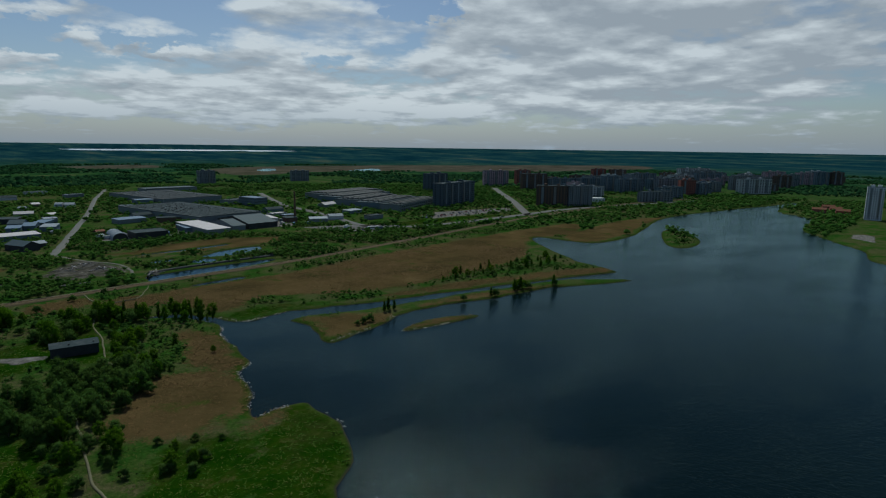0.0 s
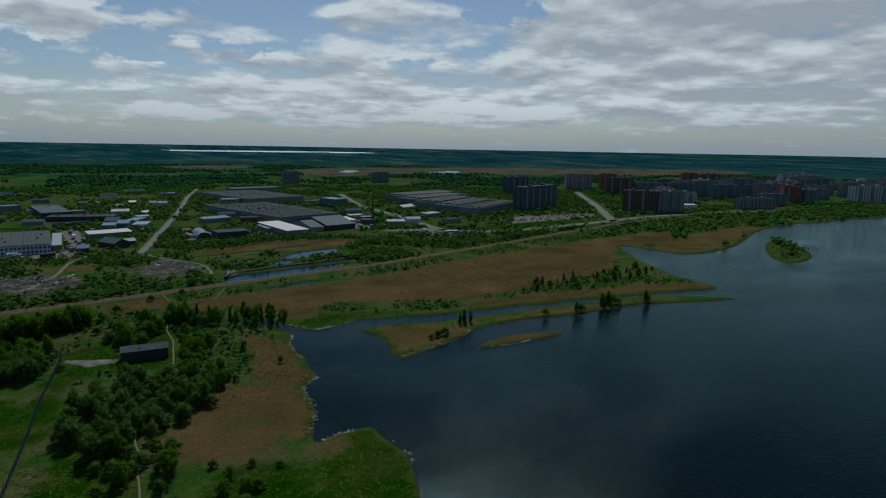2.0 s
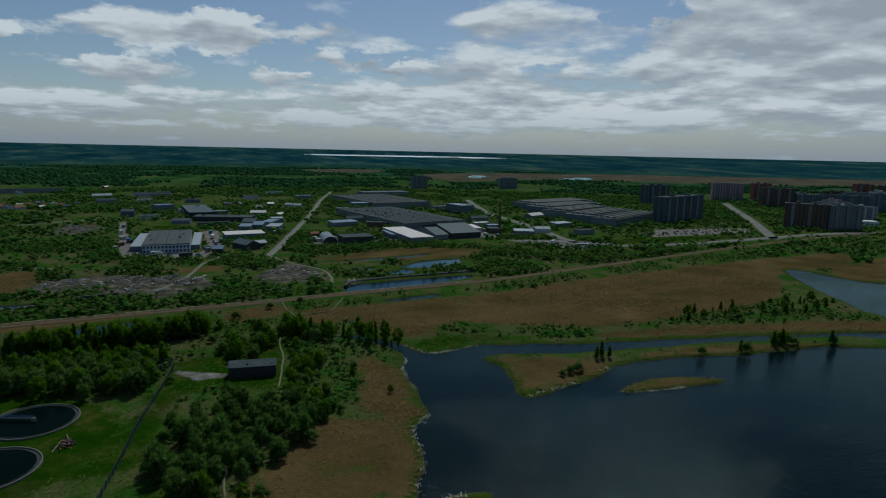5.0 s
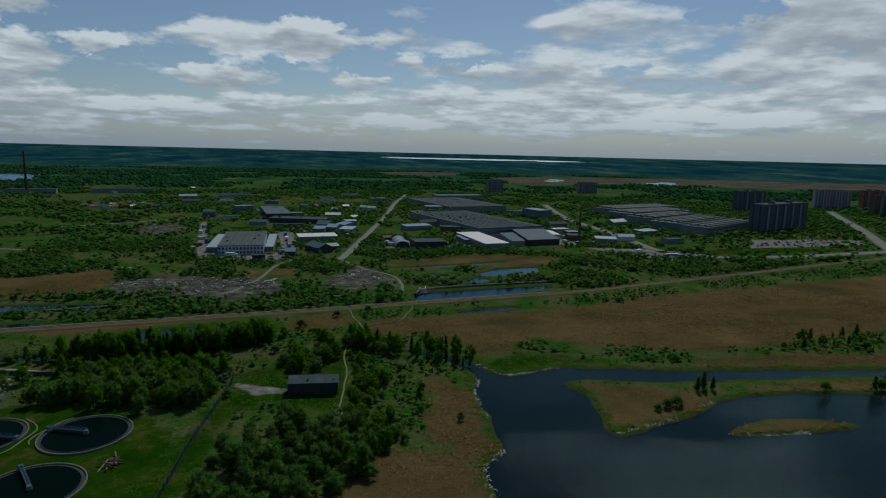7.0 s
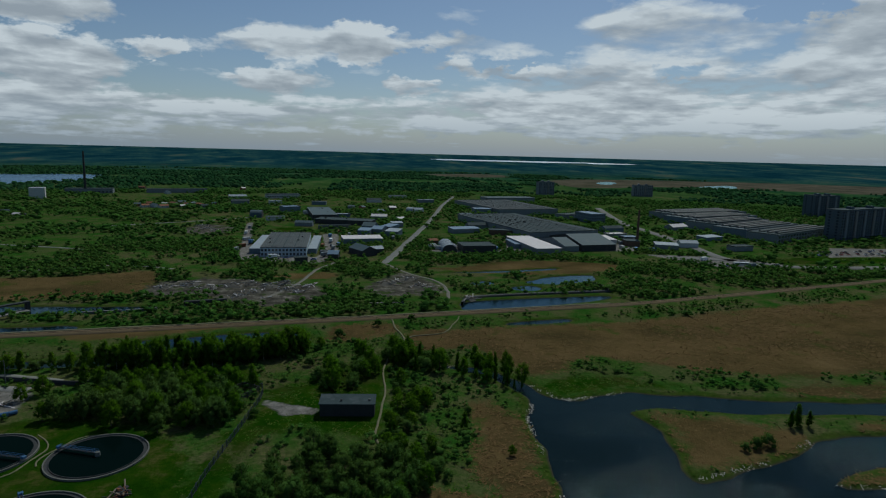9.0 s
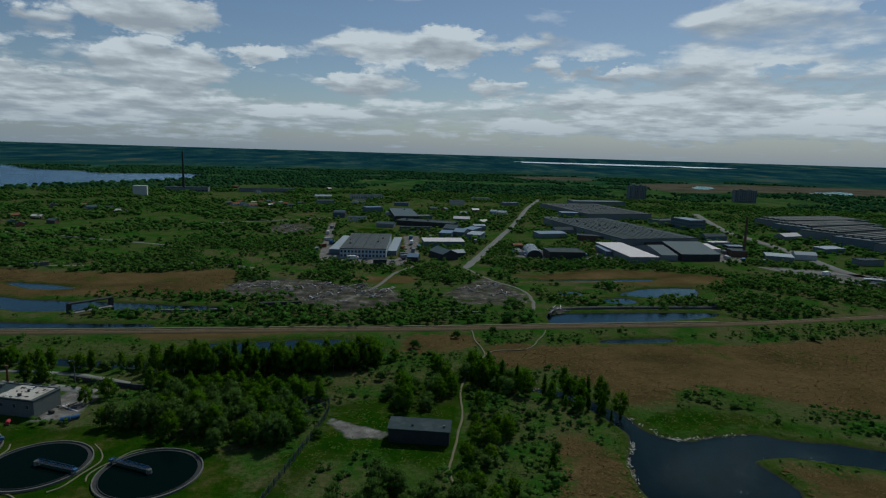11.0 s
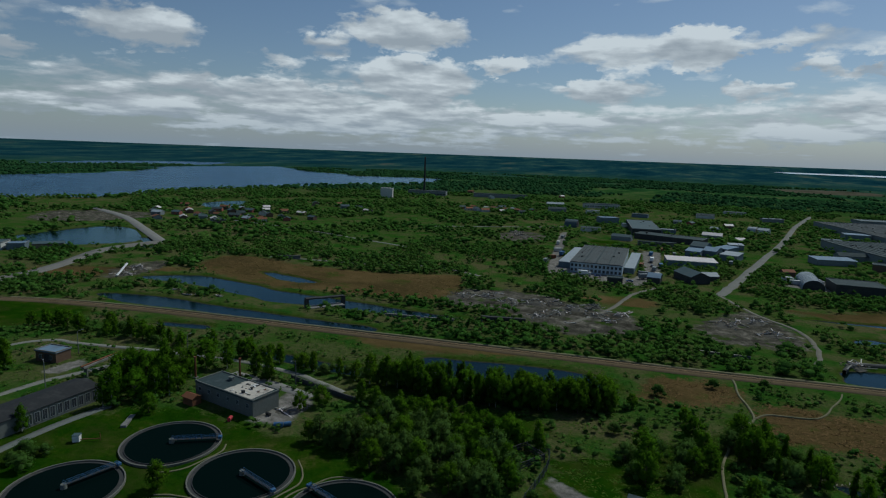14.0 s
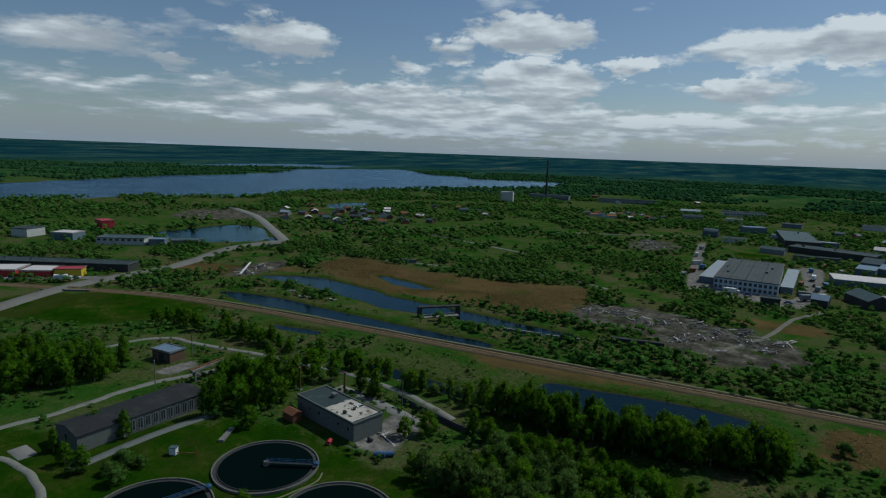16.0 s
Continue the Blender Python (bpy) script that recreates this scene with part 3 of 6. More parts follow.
yards = [np.array(o, float) for o in (
    [(-81, 462), (-111, 674), (-107, 689), (-79, 505), (-27, 469), (-21, 501), (-29, 596), (-14, 595), (-11, 468), (-26, 446)],
    [(237, 485), (250, 461), (279, 418), (310, 432), (300, 470)], [(60, 498), (112, 487), (125, 505), (84, 530)], [(125, 500), (240, 500), (260, 540), (140, 560)],
    [(395, 470), (540, 480), (560, 510), (440, 520)], [(640, 124), (622, 100), (678, 115), (676, 133)], [(-108.5, 205), (-98, 206), (-99, 223), (-111, 227)], [(-192, 204), (-185, 205), (-184, 216), (-190, 219)],
    [(-19, 200), (-9.5, 200.5), (-9.5, 204), (-18, 207), (-26, 212), (-28, 210)], [(-380, 236), (-340, 268), (-336, 262), (-372, 228)])]


def rise(r):
    """Height of the land: flat as far as the town, then low wooded uplands out to the horizon."""
    u = np.clip((r - 2000) / 2750, 0, 1)
    return 62 * u * u * (1.6 - 0.6 * u)


def water_at(px, py, reach=40.0):
    d = union(px, py, [lake], reach)
    for isle in (island, islet, far_islet, lake_isle):
        d = np.maximum(d, -union(px, py, [isle], reach))
    return np.minimum(d, union(px, py, waters, reach))


# ---- ground: one sheet to the horizon ----
def graded(lo, hi, cell, limit):
    core = list(np.arange(lo, hi + cell, cell))
    for sign, start in ((1, core[-1]), (-1, core[0])):
        s, x, extra = cell, start, []
        while abs(x) < limit:
            s = min(s * 1.038, 110)
            x += sign * s
            extra.append(x)
        core = core + extra if sign > 0 else extra[::-1] + core
    return np.array(core)


def mesh_of(name, verts, faces, material=None, smooth_faces=False):
    me = bpy.data.meshes.new(name)
    verts, faces = np.asarray(verts, np.float32), np.asarray(faces, np.int32)
    k = faces.shape[1]
    me.vertices.add(len(verts))
    me.vertices.foreach_set("co", verts.ravel())
    me.loops.add(faces.size)
    me.loops.foreach_set("vertex_index", faces.ravel())
    me.polygons.add(len(faces))
    me.polygons.foreach_set("loop_start", np.arange(len(faces), dtype=np.int32) * k)
    if smooth_faces:
        me.polygons.foreach_set("use_smooth", np.ones(len(faces), bool))
    me.update(calc_edges=True)
    if material:
        me.materials.append(material)
    return me


def sheet_faces(nx, ny):
    i = (np.arange(ny - 1)[:, None] * nx + np.arange(nx - 1)[None]).ravel()
    return np.stack([i, i + 1, i + nx + 1, i + nx], 1)


gx, gy = graded(-320, 330, 2.6, 5100), graded(40, 420, 2.6, 5100)
GX, GY = np.meshgrid(gx, gy)
px, py = GX.ravel(), GY.ravel()
radius = np.hypot(px - CENTRE[0], py - CENTRE[1])
wet = water_at(px, py)
pz = rise(radius) + 0.09 * np.sin(px * 0.045) * np.sin(py * 0.06 + 1.0) + 0.02
pz = np.where(wet < 12, np.minimum(pz, -0.7 + np.clip(wet * 0.30, -1.6, 2.5)), pz)
basin = union(px, py, [far_lake], 200.0)
pz = np.where(basin < 0, 27.0, pz)
# blends the ground outwards into wood tones, then into the painted haze
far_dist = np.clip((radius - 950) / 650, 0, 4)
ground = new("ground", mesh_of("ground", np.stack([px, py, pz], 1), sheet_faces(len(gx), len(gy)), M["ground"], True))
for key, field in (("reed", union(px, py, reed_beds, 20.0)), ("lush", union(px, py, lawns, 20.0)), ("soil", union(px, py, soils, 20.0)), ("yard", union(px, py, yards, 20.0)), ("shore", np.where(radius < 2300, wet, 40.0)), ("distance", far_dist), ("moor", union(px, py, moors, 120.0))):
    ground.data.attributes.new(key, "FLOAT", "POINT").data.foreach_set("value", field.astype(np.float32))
tagged(ground, "flat green wetland with brown reed beds and bare earth", "ground", kind="structure")

wx, wy = np.arange(-2100, 1200, 60.0), np.arange(-700, 2200, 60.0)
WX, WY = np.meshgrid(wx, wy)
water = new("water", mesh_of("water", np.stack([WX.ravel(), WY.ravel(), np.full(WX.size, -0.7)], 1), sheet_faces(len(wx), len(wy)), M["water"], True))
water.data.materials.append(M["open_water"])
water.data.materials.append(M["pond_water"])
for poly in water.data.polygons:
    cx, cy = poly.center.x, poly.center.y
    poly.material_index = 1 if cx < -580 and cy > 300 else 2 if (cx < 0 and cy > 230) or (cx < 200 and cy > 315) else 0
tagged(water, "dark rippled lake water glinting in the sun", "water", kind="structure")
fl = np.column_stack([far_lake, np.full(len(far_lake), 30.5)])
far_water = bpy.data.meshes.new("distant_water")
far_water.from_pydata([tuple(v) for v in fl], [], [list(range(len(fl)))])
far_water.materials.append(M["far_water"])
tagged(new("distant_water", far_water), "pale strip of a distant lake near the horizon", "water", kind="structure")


# ---- roads, paths, railway ----
def strip(name, points, width, material, label, z=0.25, thick=0.4, crown=0.05, category="road", kind="structure", steps=6, wobble=0.0):
    line = smooth(points, False, steps, wobble)
    d = np.gradient(line, axis=0)
    d /= np.maximum(np.linalg.norm(d, axis=1, keepdims=True), 1e-6)
    side = np.stack([-d[:, 1], d[:, 0]], 1)
    rows = []
    base = rise(np.hypot(line[:, 0] - CENTRE[0], line[:, 1] - CENTRE[1]))
    for off, dz in ((-0.5 - crown, -thick), (-0.5, 0.0), (0.5, 0.0), (0.5 + crown, -thick)):
        wid = width * (1 + 0.12 * np.array([noise.noise((q[0] * 0.2, q[1] * 0.2, off)) for q in line]) * (wobble > 0))
        rows.append(np.column_stack([line + side * (off * wid)[:, None], base + z + dz]))
    v = np.stack(rows, 1).reshape(-1, 3)
    ob = new(name, mesh_of(name, v, sheet_faces(4, len(line)), material))
    return tagged(ob, label, category, kind=kind)


RAIL = [(-470, 140), (-400, 196), (-354, 226), (-291, 257), (-243, 270), (-184, 279), (-110, 288), (-39, 297), (10, 303), (62, 311), (140, 322), (200, 336), (300, 362), (420, 394), (560, 425), (760, 450), (1000, 440)]
strip("railway_bed", RAIL, 2.7, M["ballast"], "low brown ballast embankment of a railway line", 0.95, 1.2, 0.28, "railway")
strip("service_track", [(x - 1.0, y + 4.6) for x, y in RAIL[3:11]], 1.1, M["dirt"], "sandy track beside the railway", 0.5, 0.7, 0.2, wobble=0.6)
for off in (-0.76, 0.76):
    line = smooth(RAIL, False, 6)
    d = np.gradient(line, axis=0)
    d /= np.linalg.norm(d, axis=1, keepdims=True)
    strip("rail", [tuple(q) for q in line[::6] + np.stack([-d[:, 1], d[:, 0]], 1)[::6] * off], 0.15, M["rail_steel"], "rusty steel rail of the railway", 1.24, 0.16, 0.0, "rail")
strip("footpath", [(20, 158), (8.4, 178), (8.6, 193), (11.7, 215), (11.5, 232), (15.7, 254), (22, 270), (19.4, 290), (19, 306)], 0.62, M["dirt"], "narrow trodden footpath through the grass", 0.32, wobble=0.8, category="path")
strip("footpath", [(22, 270), (27, 275), (40, 279), (46, 290), (52, 304)], 0.45, M["dirt"], "faint trodden footpath through the reeds", 0.32, wobble=0.8, category="path")
strip("footpath", [(-8.8, 148), (-9.8, 138), (-10.6, 118), (-12.4, 98), (-11.5, 84), (-8, 60), (-12, 30)], 0.6, M["dirt"], "winding trodden footpath across the meadow", 0.32, wobble=1.0, category="path")
strip("gravel_road", [(22, 446), (28, 470), (47, 544), (91, 727), (133, 923), (179, 1102)], 5.4, M["gravel"], "straight pale gravel road through scrub", 0.18, 0.25, wobble=1.2)
strip("gravel_road", [(-12, 450), (-24, 422), (-31, 384), (-40, 358), (-48, 345)], 2.1, M["lane"], "short gravel lane beside the rubble yard", 0.16, 0.22, wobble=1.0)
strip("gravel_road", [(22, 446), (36, 410), (52, 385), (54, 352), (50, 335)], 1.9, M["lane"], "gravel lane round the bare earth patch", 0.16, 0.22, wobble=1.0)
strip("road", [(-300, 190), (-318, 222), (-328, 246), (-332, 269), (-336, 300), (-345, 325), (-368, 372), (-366, 420)], 4.4, M["asphalt"], "grey asphalt road over the railway crossing", 1.35, 1.5, 0.5)
strip("road", [(-366, 420), (-433, 464), (-523, 520), (-620, 560)], 8.0, M["concrete"], "pale straight road beside the pond", 0.5)
strip("road", [(-186, 150), (-182.5, 172), (-183, 196), (-176.7, 219), (-178, 232)], 2.3, M["worn_road"], "pale concrete service road past the long hall", 0.16, 0.22, wobble=1.0)
for cx, cy, a0, a1, r in ((-91.2, 182.0, -50, 70, 13.4), (-116.9, 186.6, -60, 30, 13.6), (-63.3, 179.5, 100, 200, 13.3), (-94.5, 157.0, 20, 130, 13.5)):
    arc = [(cx + (r + 0.5 * math.sin(q * 0.11)) * math.cos(radians(q)), cy + (r + 0.5 * math.sin(q * 0.11)) * math.sin(radians(q))) for q in range(a0, a1, 12)]
    strip("worn_track", arc, 0.38, M["dirt"], "pale worn track in the grass round a tank", 0.14, 0.15, wobble=0.8, category="path")
strip("road", [(-227, 193), (-225.5, 205), (-224, 220), (-217, 228), (-207, 229.5), (-191, 233), (-176, 236), (-148, 240), (-133, 241), (-117, 240), (-104, 236.5), (-96, 233)], 2.2, M["worn_road"], "pale concrete service road along the ditch", 0.16, 0.22, wobble=1.0)
strip("road", [(-136, 231), (-118, 229), (-102, 226)], 4.0, M["concrete"], "short concrete road behind the pump station", 0.16, 0.22)
strip("road", [(-176, 150), (-167, 153), (-157, 154.4), (-147.6, 152.6), (-138, 149)], 1.7, M["worn_road"], "pale concrete walk at the hall's end", 0.17, 0.22, wobble=1.0)
strip("road", [(-170, 157.5), (-163, 157.2)], 4.0, M["concrete"], "small pale concrete pad at the hall's end", 0.13, 0.2)
strip("road", [(-150, 160), (-151, 180), (-149, 198)], 2.4, M["old_concrete"], "narrow concrete walk along the hall", 0.28)
strip("road", [(250, 470), (311, 450), (330, 428), (400, 424), (452, 430), (508, 437), (640, 450), (900, 420)], 10, M["asphalt"], "wide asphalt road along the town's edge", 0.4)
strip("road", [(515, 430), (533, 452), (646, 584), (739, 701), (820, 800)], 10, M["asphalt"], "broad town avenue between apartment blocks", 0.4)
strip("road", [(372, 904), (344, 800), (321, 705), (315, 630), (309, 552), (297, 479), (298, 436)], 9, M["asphalt"], "asphalt road past the factory sheds", 0.4)
strip("gravel_road", [(-420, 560), (-330, 545), (-250, 520), (-200, 505)], 3.0, M["gravel"], "gravel track through the scrub", 0.16, 0.22, wobble=1.0)
strip("gravel_road", [(-260, 412), (-235, 417), (-190, 425), (-150, 440), (-115, 426)], 2.6, M["gravel"], "gravel track along the reed bed", 0.16, 0.22, wobble=1.0)
strip("gravel_road", [(-240, 640), (-150, 700), (-110, 735)], 4.0, M["gravel"], "gravel track to the round-roofed hangar", 0.16, 0.22, wobble=1.0)

# ---- building blocks ----
def part(name, bm, material, parent=None, label=""):
    me = bpy.data.meshes.new(name)
    bm.to_mesh(me)
    bm.free()
    me.materials.append(material)
    ob = new(name, me)
    ob.parent = parent
    return tagged(ob, label)


def piece(name, me, parent, m):
    ob = new(name, me)
    ob.parent = parent
    ob.matrix_basis = m
    return ob


def empty(name, m, label, category, group=""):
    ob = new(name)
    ob.empty_display_size = 0.5
    ob.matrix_basis = m
    return tagged(ob, label, category, group)


def add_box(bm, x0, x1, y0, y1, z0, z1, bevel=0.0):
    made = bmesh.ops.create_cube(bm, size=1.0)["verts"]
    for v in made:
        v.co = ((x0 + x1) / 2 + v.co.x * (x1 - x0), (y0 + y1) / 2 + v.co.y * (y1 - y0), (z0 + z1) / 2 + v.co.z * (z1 - z0))
    if bevel:
        bmesh.ops.bevel(bm, geom=list({e for v in made for e in v.link_edges}), offset=bevel, segments=1, affect="EDGES")
    return made


def box(x0, x1, y0, y1, z0, z1, bevel=0.0):
    bm = bmesh.new()
    add_box(bm, x0, x1, y0, y1, z0, z1, bevel)
    return bm


def add_rod(bm, a, b, r0, r1=None, sides=8):
    a, b = Vector(a), Vector(b)
    made = bmesh.ops.create_cone(bm, cap_ends=True, segments=sides, radius1=r0, radius2=r0 if r1 is None else r1, depth=(b - a).length)["verts"]
    m = Matrix.Translation((a + b) / 2) @ (b - a).to_track_quat("Z", "Y").to_matrix().to_4x4()
    bmesh.ops.transform(bm, matrix=m, verts=made)


def rod(a, b, r0, r1=None, sides=8):
    bm = bmesh.new()
    add_rod(bm, a, b, r0, r1, sides)
    return bm


def profile(points, length):
    """A prism along x from an outline in y and z."""
    bm = bmesh.new()
    ends = [[bm.verts.new((x, y, z)) for y, z in points] for x in (0, length)]
    n = len(points)
    bm.faces.new(ends[0])
    bm.faces.new(ends[1][::-1])
    for i in range(n):
        bm.faces.new((ends[0][i], ends[1][i], ends[1][(i + 1) % n], ends[0][(i + 1) % n]))
    bmesh.ops.recalc_face_normals(bm, faces=bm.faces)
    return bm


WINDOWS = {}


def window_mesh(w, h):
    """A frame that stands 10 cm deep with a crossbar, and the pane in it."""
    key = (round(w, 2), round(h, 2))
    if key not in WINDOWS:
        f = min(0.14, w * 0.12)
        frame_bm = bmesh.new()
        add_box(frame_bm, -w / 2 - f, w / 2 + f, -0.10, 0.02, -f, 0)
        add_box(frame_bm, -w / 2 - f, w / 2 + f, -0.10, 0.02, h, h + f)
        add_box(frame_bm, -w / 2 - f, -w / 2, -0.10, 0.02, 0, h)
        add_box(frame_bm, w / 2, w / 2 + f, -0.10, 0.02, 0, h)
        add_box(frame_bm, -f / 3, f / 3, -0.08, 0.0, 0, h)
        made = []
        for name, bm, mat in (("window", frame_bm, "grey_wall"), ("pane", box(-w / 2, w / 2, -0.05, 0.02, 0, h), "glass")):
            me = bpy.data.meshes.new(name)
            bm.to_mesh(me)
            bm.free()
            me.materials.append(M[mat])
            made.append(me)
        WINDOWS[key] = made
    return WINDOWS[key]


def set_window(meshes, parent, m):
    ob = piece("window", meshes[0], parent, m)
    piece("pane", meshes[1], ob, Matrix())


RECTS = []


def building(name, a, b, depth, height, wall, roof, label, category="building", style="flat", rows=0, cols=0, win=(1.5, 1.5), ends=0, group="", door=False, vents=0, start=0.0, stop=1.0, over=0.3, first=1.1, storey=3.0, slope=0.0):
    """A building whose front runs from a to b (its left and right corners) and whose body lies behind it."""
    length = math.hypot(b[0] - a[0], b[1] - a[1])
    turn = math.degrees(math.atan2(b[1] - a[1], b[0] - a[0]))
    ground_z = float(rise(math.hypot(a[0], a[1] - 50)))
    RECTS.append((a, length, depth, turn))
    ob = empty(name, pose(a[0], a[1], ground_z, 0, 0, turn), label, category, group)
    rnd = random.Random(int(a[0] * 7 + a[1] * 13))
    if style == "barrel":
        arc = [(depth * (0.5 - 0.5 * math.cos(math.pi * k / 14)), height * math.sin(math.pi * k / 14) ** 0.8 if 0 < k < 14 else 0) for k in range(15)]
        shell = profile(arc, length)
        part("roof", shell, M[roof], ob)
        for x0, x1 in ((-0.15, 0.0), (length, length + 0.15)):
            bm = profile([(y * 0.96 + depth * 0.02, z * 0.96) for y, z in arc], 0.15)
            bmesh.ops.translate(bm, vec=(x0, 0, 0), verts=bm.verts)
            part("wall", bm, M[wall], ob)
        part("door", box(length + 0.16, length + 0.3, depth * 0.3, depth * 0.7, 0, height * 0.6), M["dark_wall"], ob)
        for k in range(1, int(length // 3)):
            bm = profile([(y * 1.02 - depth * 0.01, z * 1.02) for y, z in arc], 0.14)
            bmesh.ops.translate(bm, vec=(k * 3.0, 0, 0), verts=bm.verts)
            part("rib", bm, M[roof], ob)
        return ob
    slope = slope or (0.22 if depth < 16 else 0.09)
    if style == "gable":
        part("wall", profile([(0, -0.5), (0, height), (depth / 2, height + depth * slope), (depth, height), (depth, -0.5)], length), M[wall], ob)
        rise_z = depth * slope * (1 + 2 * over / depth)
        for s in (0, 1):
            y0, y1 = (-over, depth / 2) if s == 0 else (depth + over, depth / 2)
            bm = profile([(y0, height - over * 2 * slope + 0.06), (y1, height + depth * slope + 0.06), (y1, height + depth * slope + 0.3), (y0, height - over * 2 * slope + 0.22)], length + 2 * over)
            bmesh.ops.translate(bm, vec=(-over, 0, 0), verts=bm.verts)
            part("roof", bm, M[roof], ob)
    elif style == "shed":
        part("wall", profile([(0, -0.5), (0, height), (depth, height * 1.16), (depth, -0.5)], length), M[wall], ob)
        bm = profile([(-over, height - 0.02), (depth + over, height * 1.16 + 0.04), (depth + over, height * 1.16 + 0.3), (-over, height + 0.24)], length + 2 * over)
        bmesh.ops.translate(bm, vec=(-over, 0, 0), verts=bm.verts)
        part("roof", bm, M[roof], ob)
    else:
        part("wall", box(0, length, 0, depth, -0.5, height, 0.04), M[wall], ob)
        part("roof", box(-over, length + over, -over, depth + over, height, height + 0.35, 0.06), M[roof], ob)
        if depth > 5:
            bm = bmesh.new()
            for x0, x1, y0, y1 in ((-over, length + over, -over, -over + 0.3), (-over, length + over, depth + over - 0.3, depth + over), (-over, -over + 0.3, -over + 0.3, depth + over - 0.3), (length + over - 0.3, length + over, -over + 0.3, depth + over - 0.3)):
                add_box(bm, x0, x1, y0, y1, height + 0.35, height + 0.65)
            part("parapet", bm, M["concrete"] if roof != "felt" else M["old_concrete"], ob)
    if vents:
        for k in range(vents):
            x, y = length * rnd.uniform(0.06, 0.94), depth * rnd.uniform(0.2, 0.8)
            s = rnd.uniform(0.3, 0.8) if depth > 8 else 0.28
            bm = box(x - s, x + s, y - s * 0.7, y + s * 0.7, height, height + 0.5 + s * 1.1, 0.05)
            add_box(bm, x - s * 1.15, x + s * 1.15, y - s * 0.9, y + s * 0.9, height + 0.5 + s * 1.1, height + 0.62 + s * 1.1)
            part("vent", bm, M["dark_wall"] if k % 3 else M["old_concrete"], ob)
    if rows and cols:
        me = window_mesh(*win)
        for r in range(rows):
            for c in range(cols):
                x = length * (start + (stop - start) * (c + 0.5) / cols)
                set_window(me, ob, pose(x, -0.03, first + r * storey))
            for c in range(ends):
                y = depth * (c + 0.5) / ends
                set_window(me, ob, pose(-0.03, y, first + r * storey, 0, 0, -90))
                set_window(me, ob, pose(length + 0.03, y, first + r * storey, 0, 0, 90))
    if door:
        part("door", box(length * 0.42, length * 0.42 + 2.6, -0.12, 0.1, 0, 2.8), M["dark_wall"], ob)
    return ob


def apartment_block(a, b, depth, floors, wall, label, cols, ends=2, name="apartment_block", single=False):
    ob = building(name, a, b, depth, floors * 3.0 + 1.2, wall, "felt", label, "apartment block", rows=0, cols=0, group="town apartment blocks", over=0.15)
    length = math.hypot(b[0] - a[0], b[1] - a[1])
    if single:
        for me in window_mesh(round(length / cols * 0.5, 1), 1.6)[1:]:
            for r in range(floors):
                for c in range(cols):
                    piece("window", me, ob, pose(length * (c + 0.5) / cols, 0, 1.4 + r * 3.0))
                for c in range(ends):
                    for x, turn in ((0, -90), (length, 90)):
                        piece("window", me, ob, pose(x, depth * (c + 0.5) / ends, 1.4 + r * 3.0, 0, 0, turn))
    bm = bmesh.new()
    for r in range(0 if single else floors):
        z = 1.4 + r * 3.0
        for c in range(cols):
            x = length * (c + 0.5) / cols
            add_box(bm, x - length / cols * 0.28, x + length / cols * 0.28, -0.06, 0.05, z, z + 1.7)
        for c in range(ends):
            y = depth * (c + 0.5) / ends
            add_box(bm, -0.06, 0.05, y - 0.9, y + 0.9, z, z + 1.7)
    if single:
        bm.free()
    else:
        tagged(part("glazing", bm, M["glass"], ob), kind="stuff")
    # stacks of balconies stand proud of the front
    for k in range(max(1, cols // 4)):
        x = length * (k * 4 + 2) / cols
        wdt = length / cols * 0.8
        part("loggia", box(x - wdt / 2, x + wdt / 2, -1.1, -0.04, 2.6, floors * 3.0), M["concrete"] if k % 2 else M["grey_wall"], ob)
    for k in range(2):
        x = length * (0.3 + 0.4 * k)
        part("lift_housing", box(x - 2, x + 2, depth * 0.3, depth * 0.7, floors * 3.0 + 1.5, floors * 3.0 + 4.0, 0.05), M[wall], ob)
    return ob


# ---- water works ----
building("pump_house", (-8.8, 198.3), (7.4, 196.8), 5.6, 3.8, "dark_wall", "felt", "long dark concrete shed with a pale sheet roof in the meadow", "shed", "shed", vents=2)
building("pump_station", (-132.7, 211.2), (-108.3, 206.8), 9.5, 4.7, "old_concrete", "felt", "pale flat-roofed pump station with a patched felt roof", rows=1, cols=6, win=(0.9, 1.1), first=2.6, vents=3, over=0.1)
building("workshop_hall", (-156.0, 164.5), (-155.3, 197.5), 10.5, 4.3, "old_concrete", "tar_roof", "long low grey hall with tall dark windows", "hall", "gable", rows=1, cols=11, win=(1.2, 2.6), first=0.9, start=0.3, stop=0.98, ends=1, slope=0.10)
building("brick_hut", (-202, 211), (-193.5, 212), 6, 3.4, "brown_wall", "blue_roof", "small brown hut with a flat bluish sheet roof", "hut", rows=1, cols=2, win=(1.0, 1.2), door=True)
building("rusty_shed", (-132.5, 206.0), (-128.4, 205.4), 3.0, 2.2, "rust", "rust", "small rust-red tin shed on the lawn", "shed", "gable")


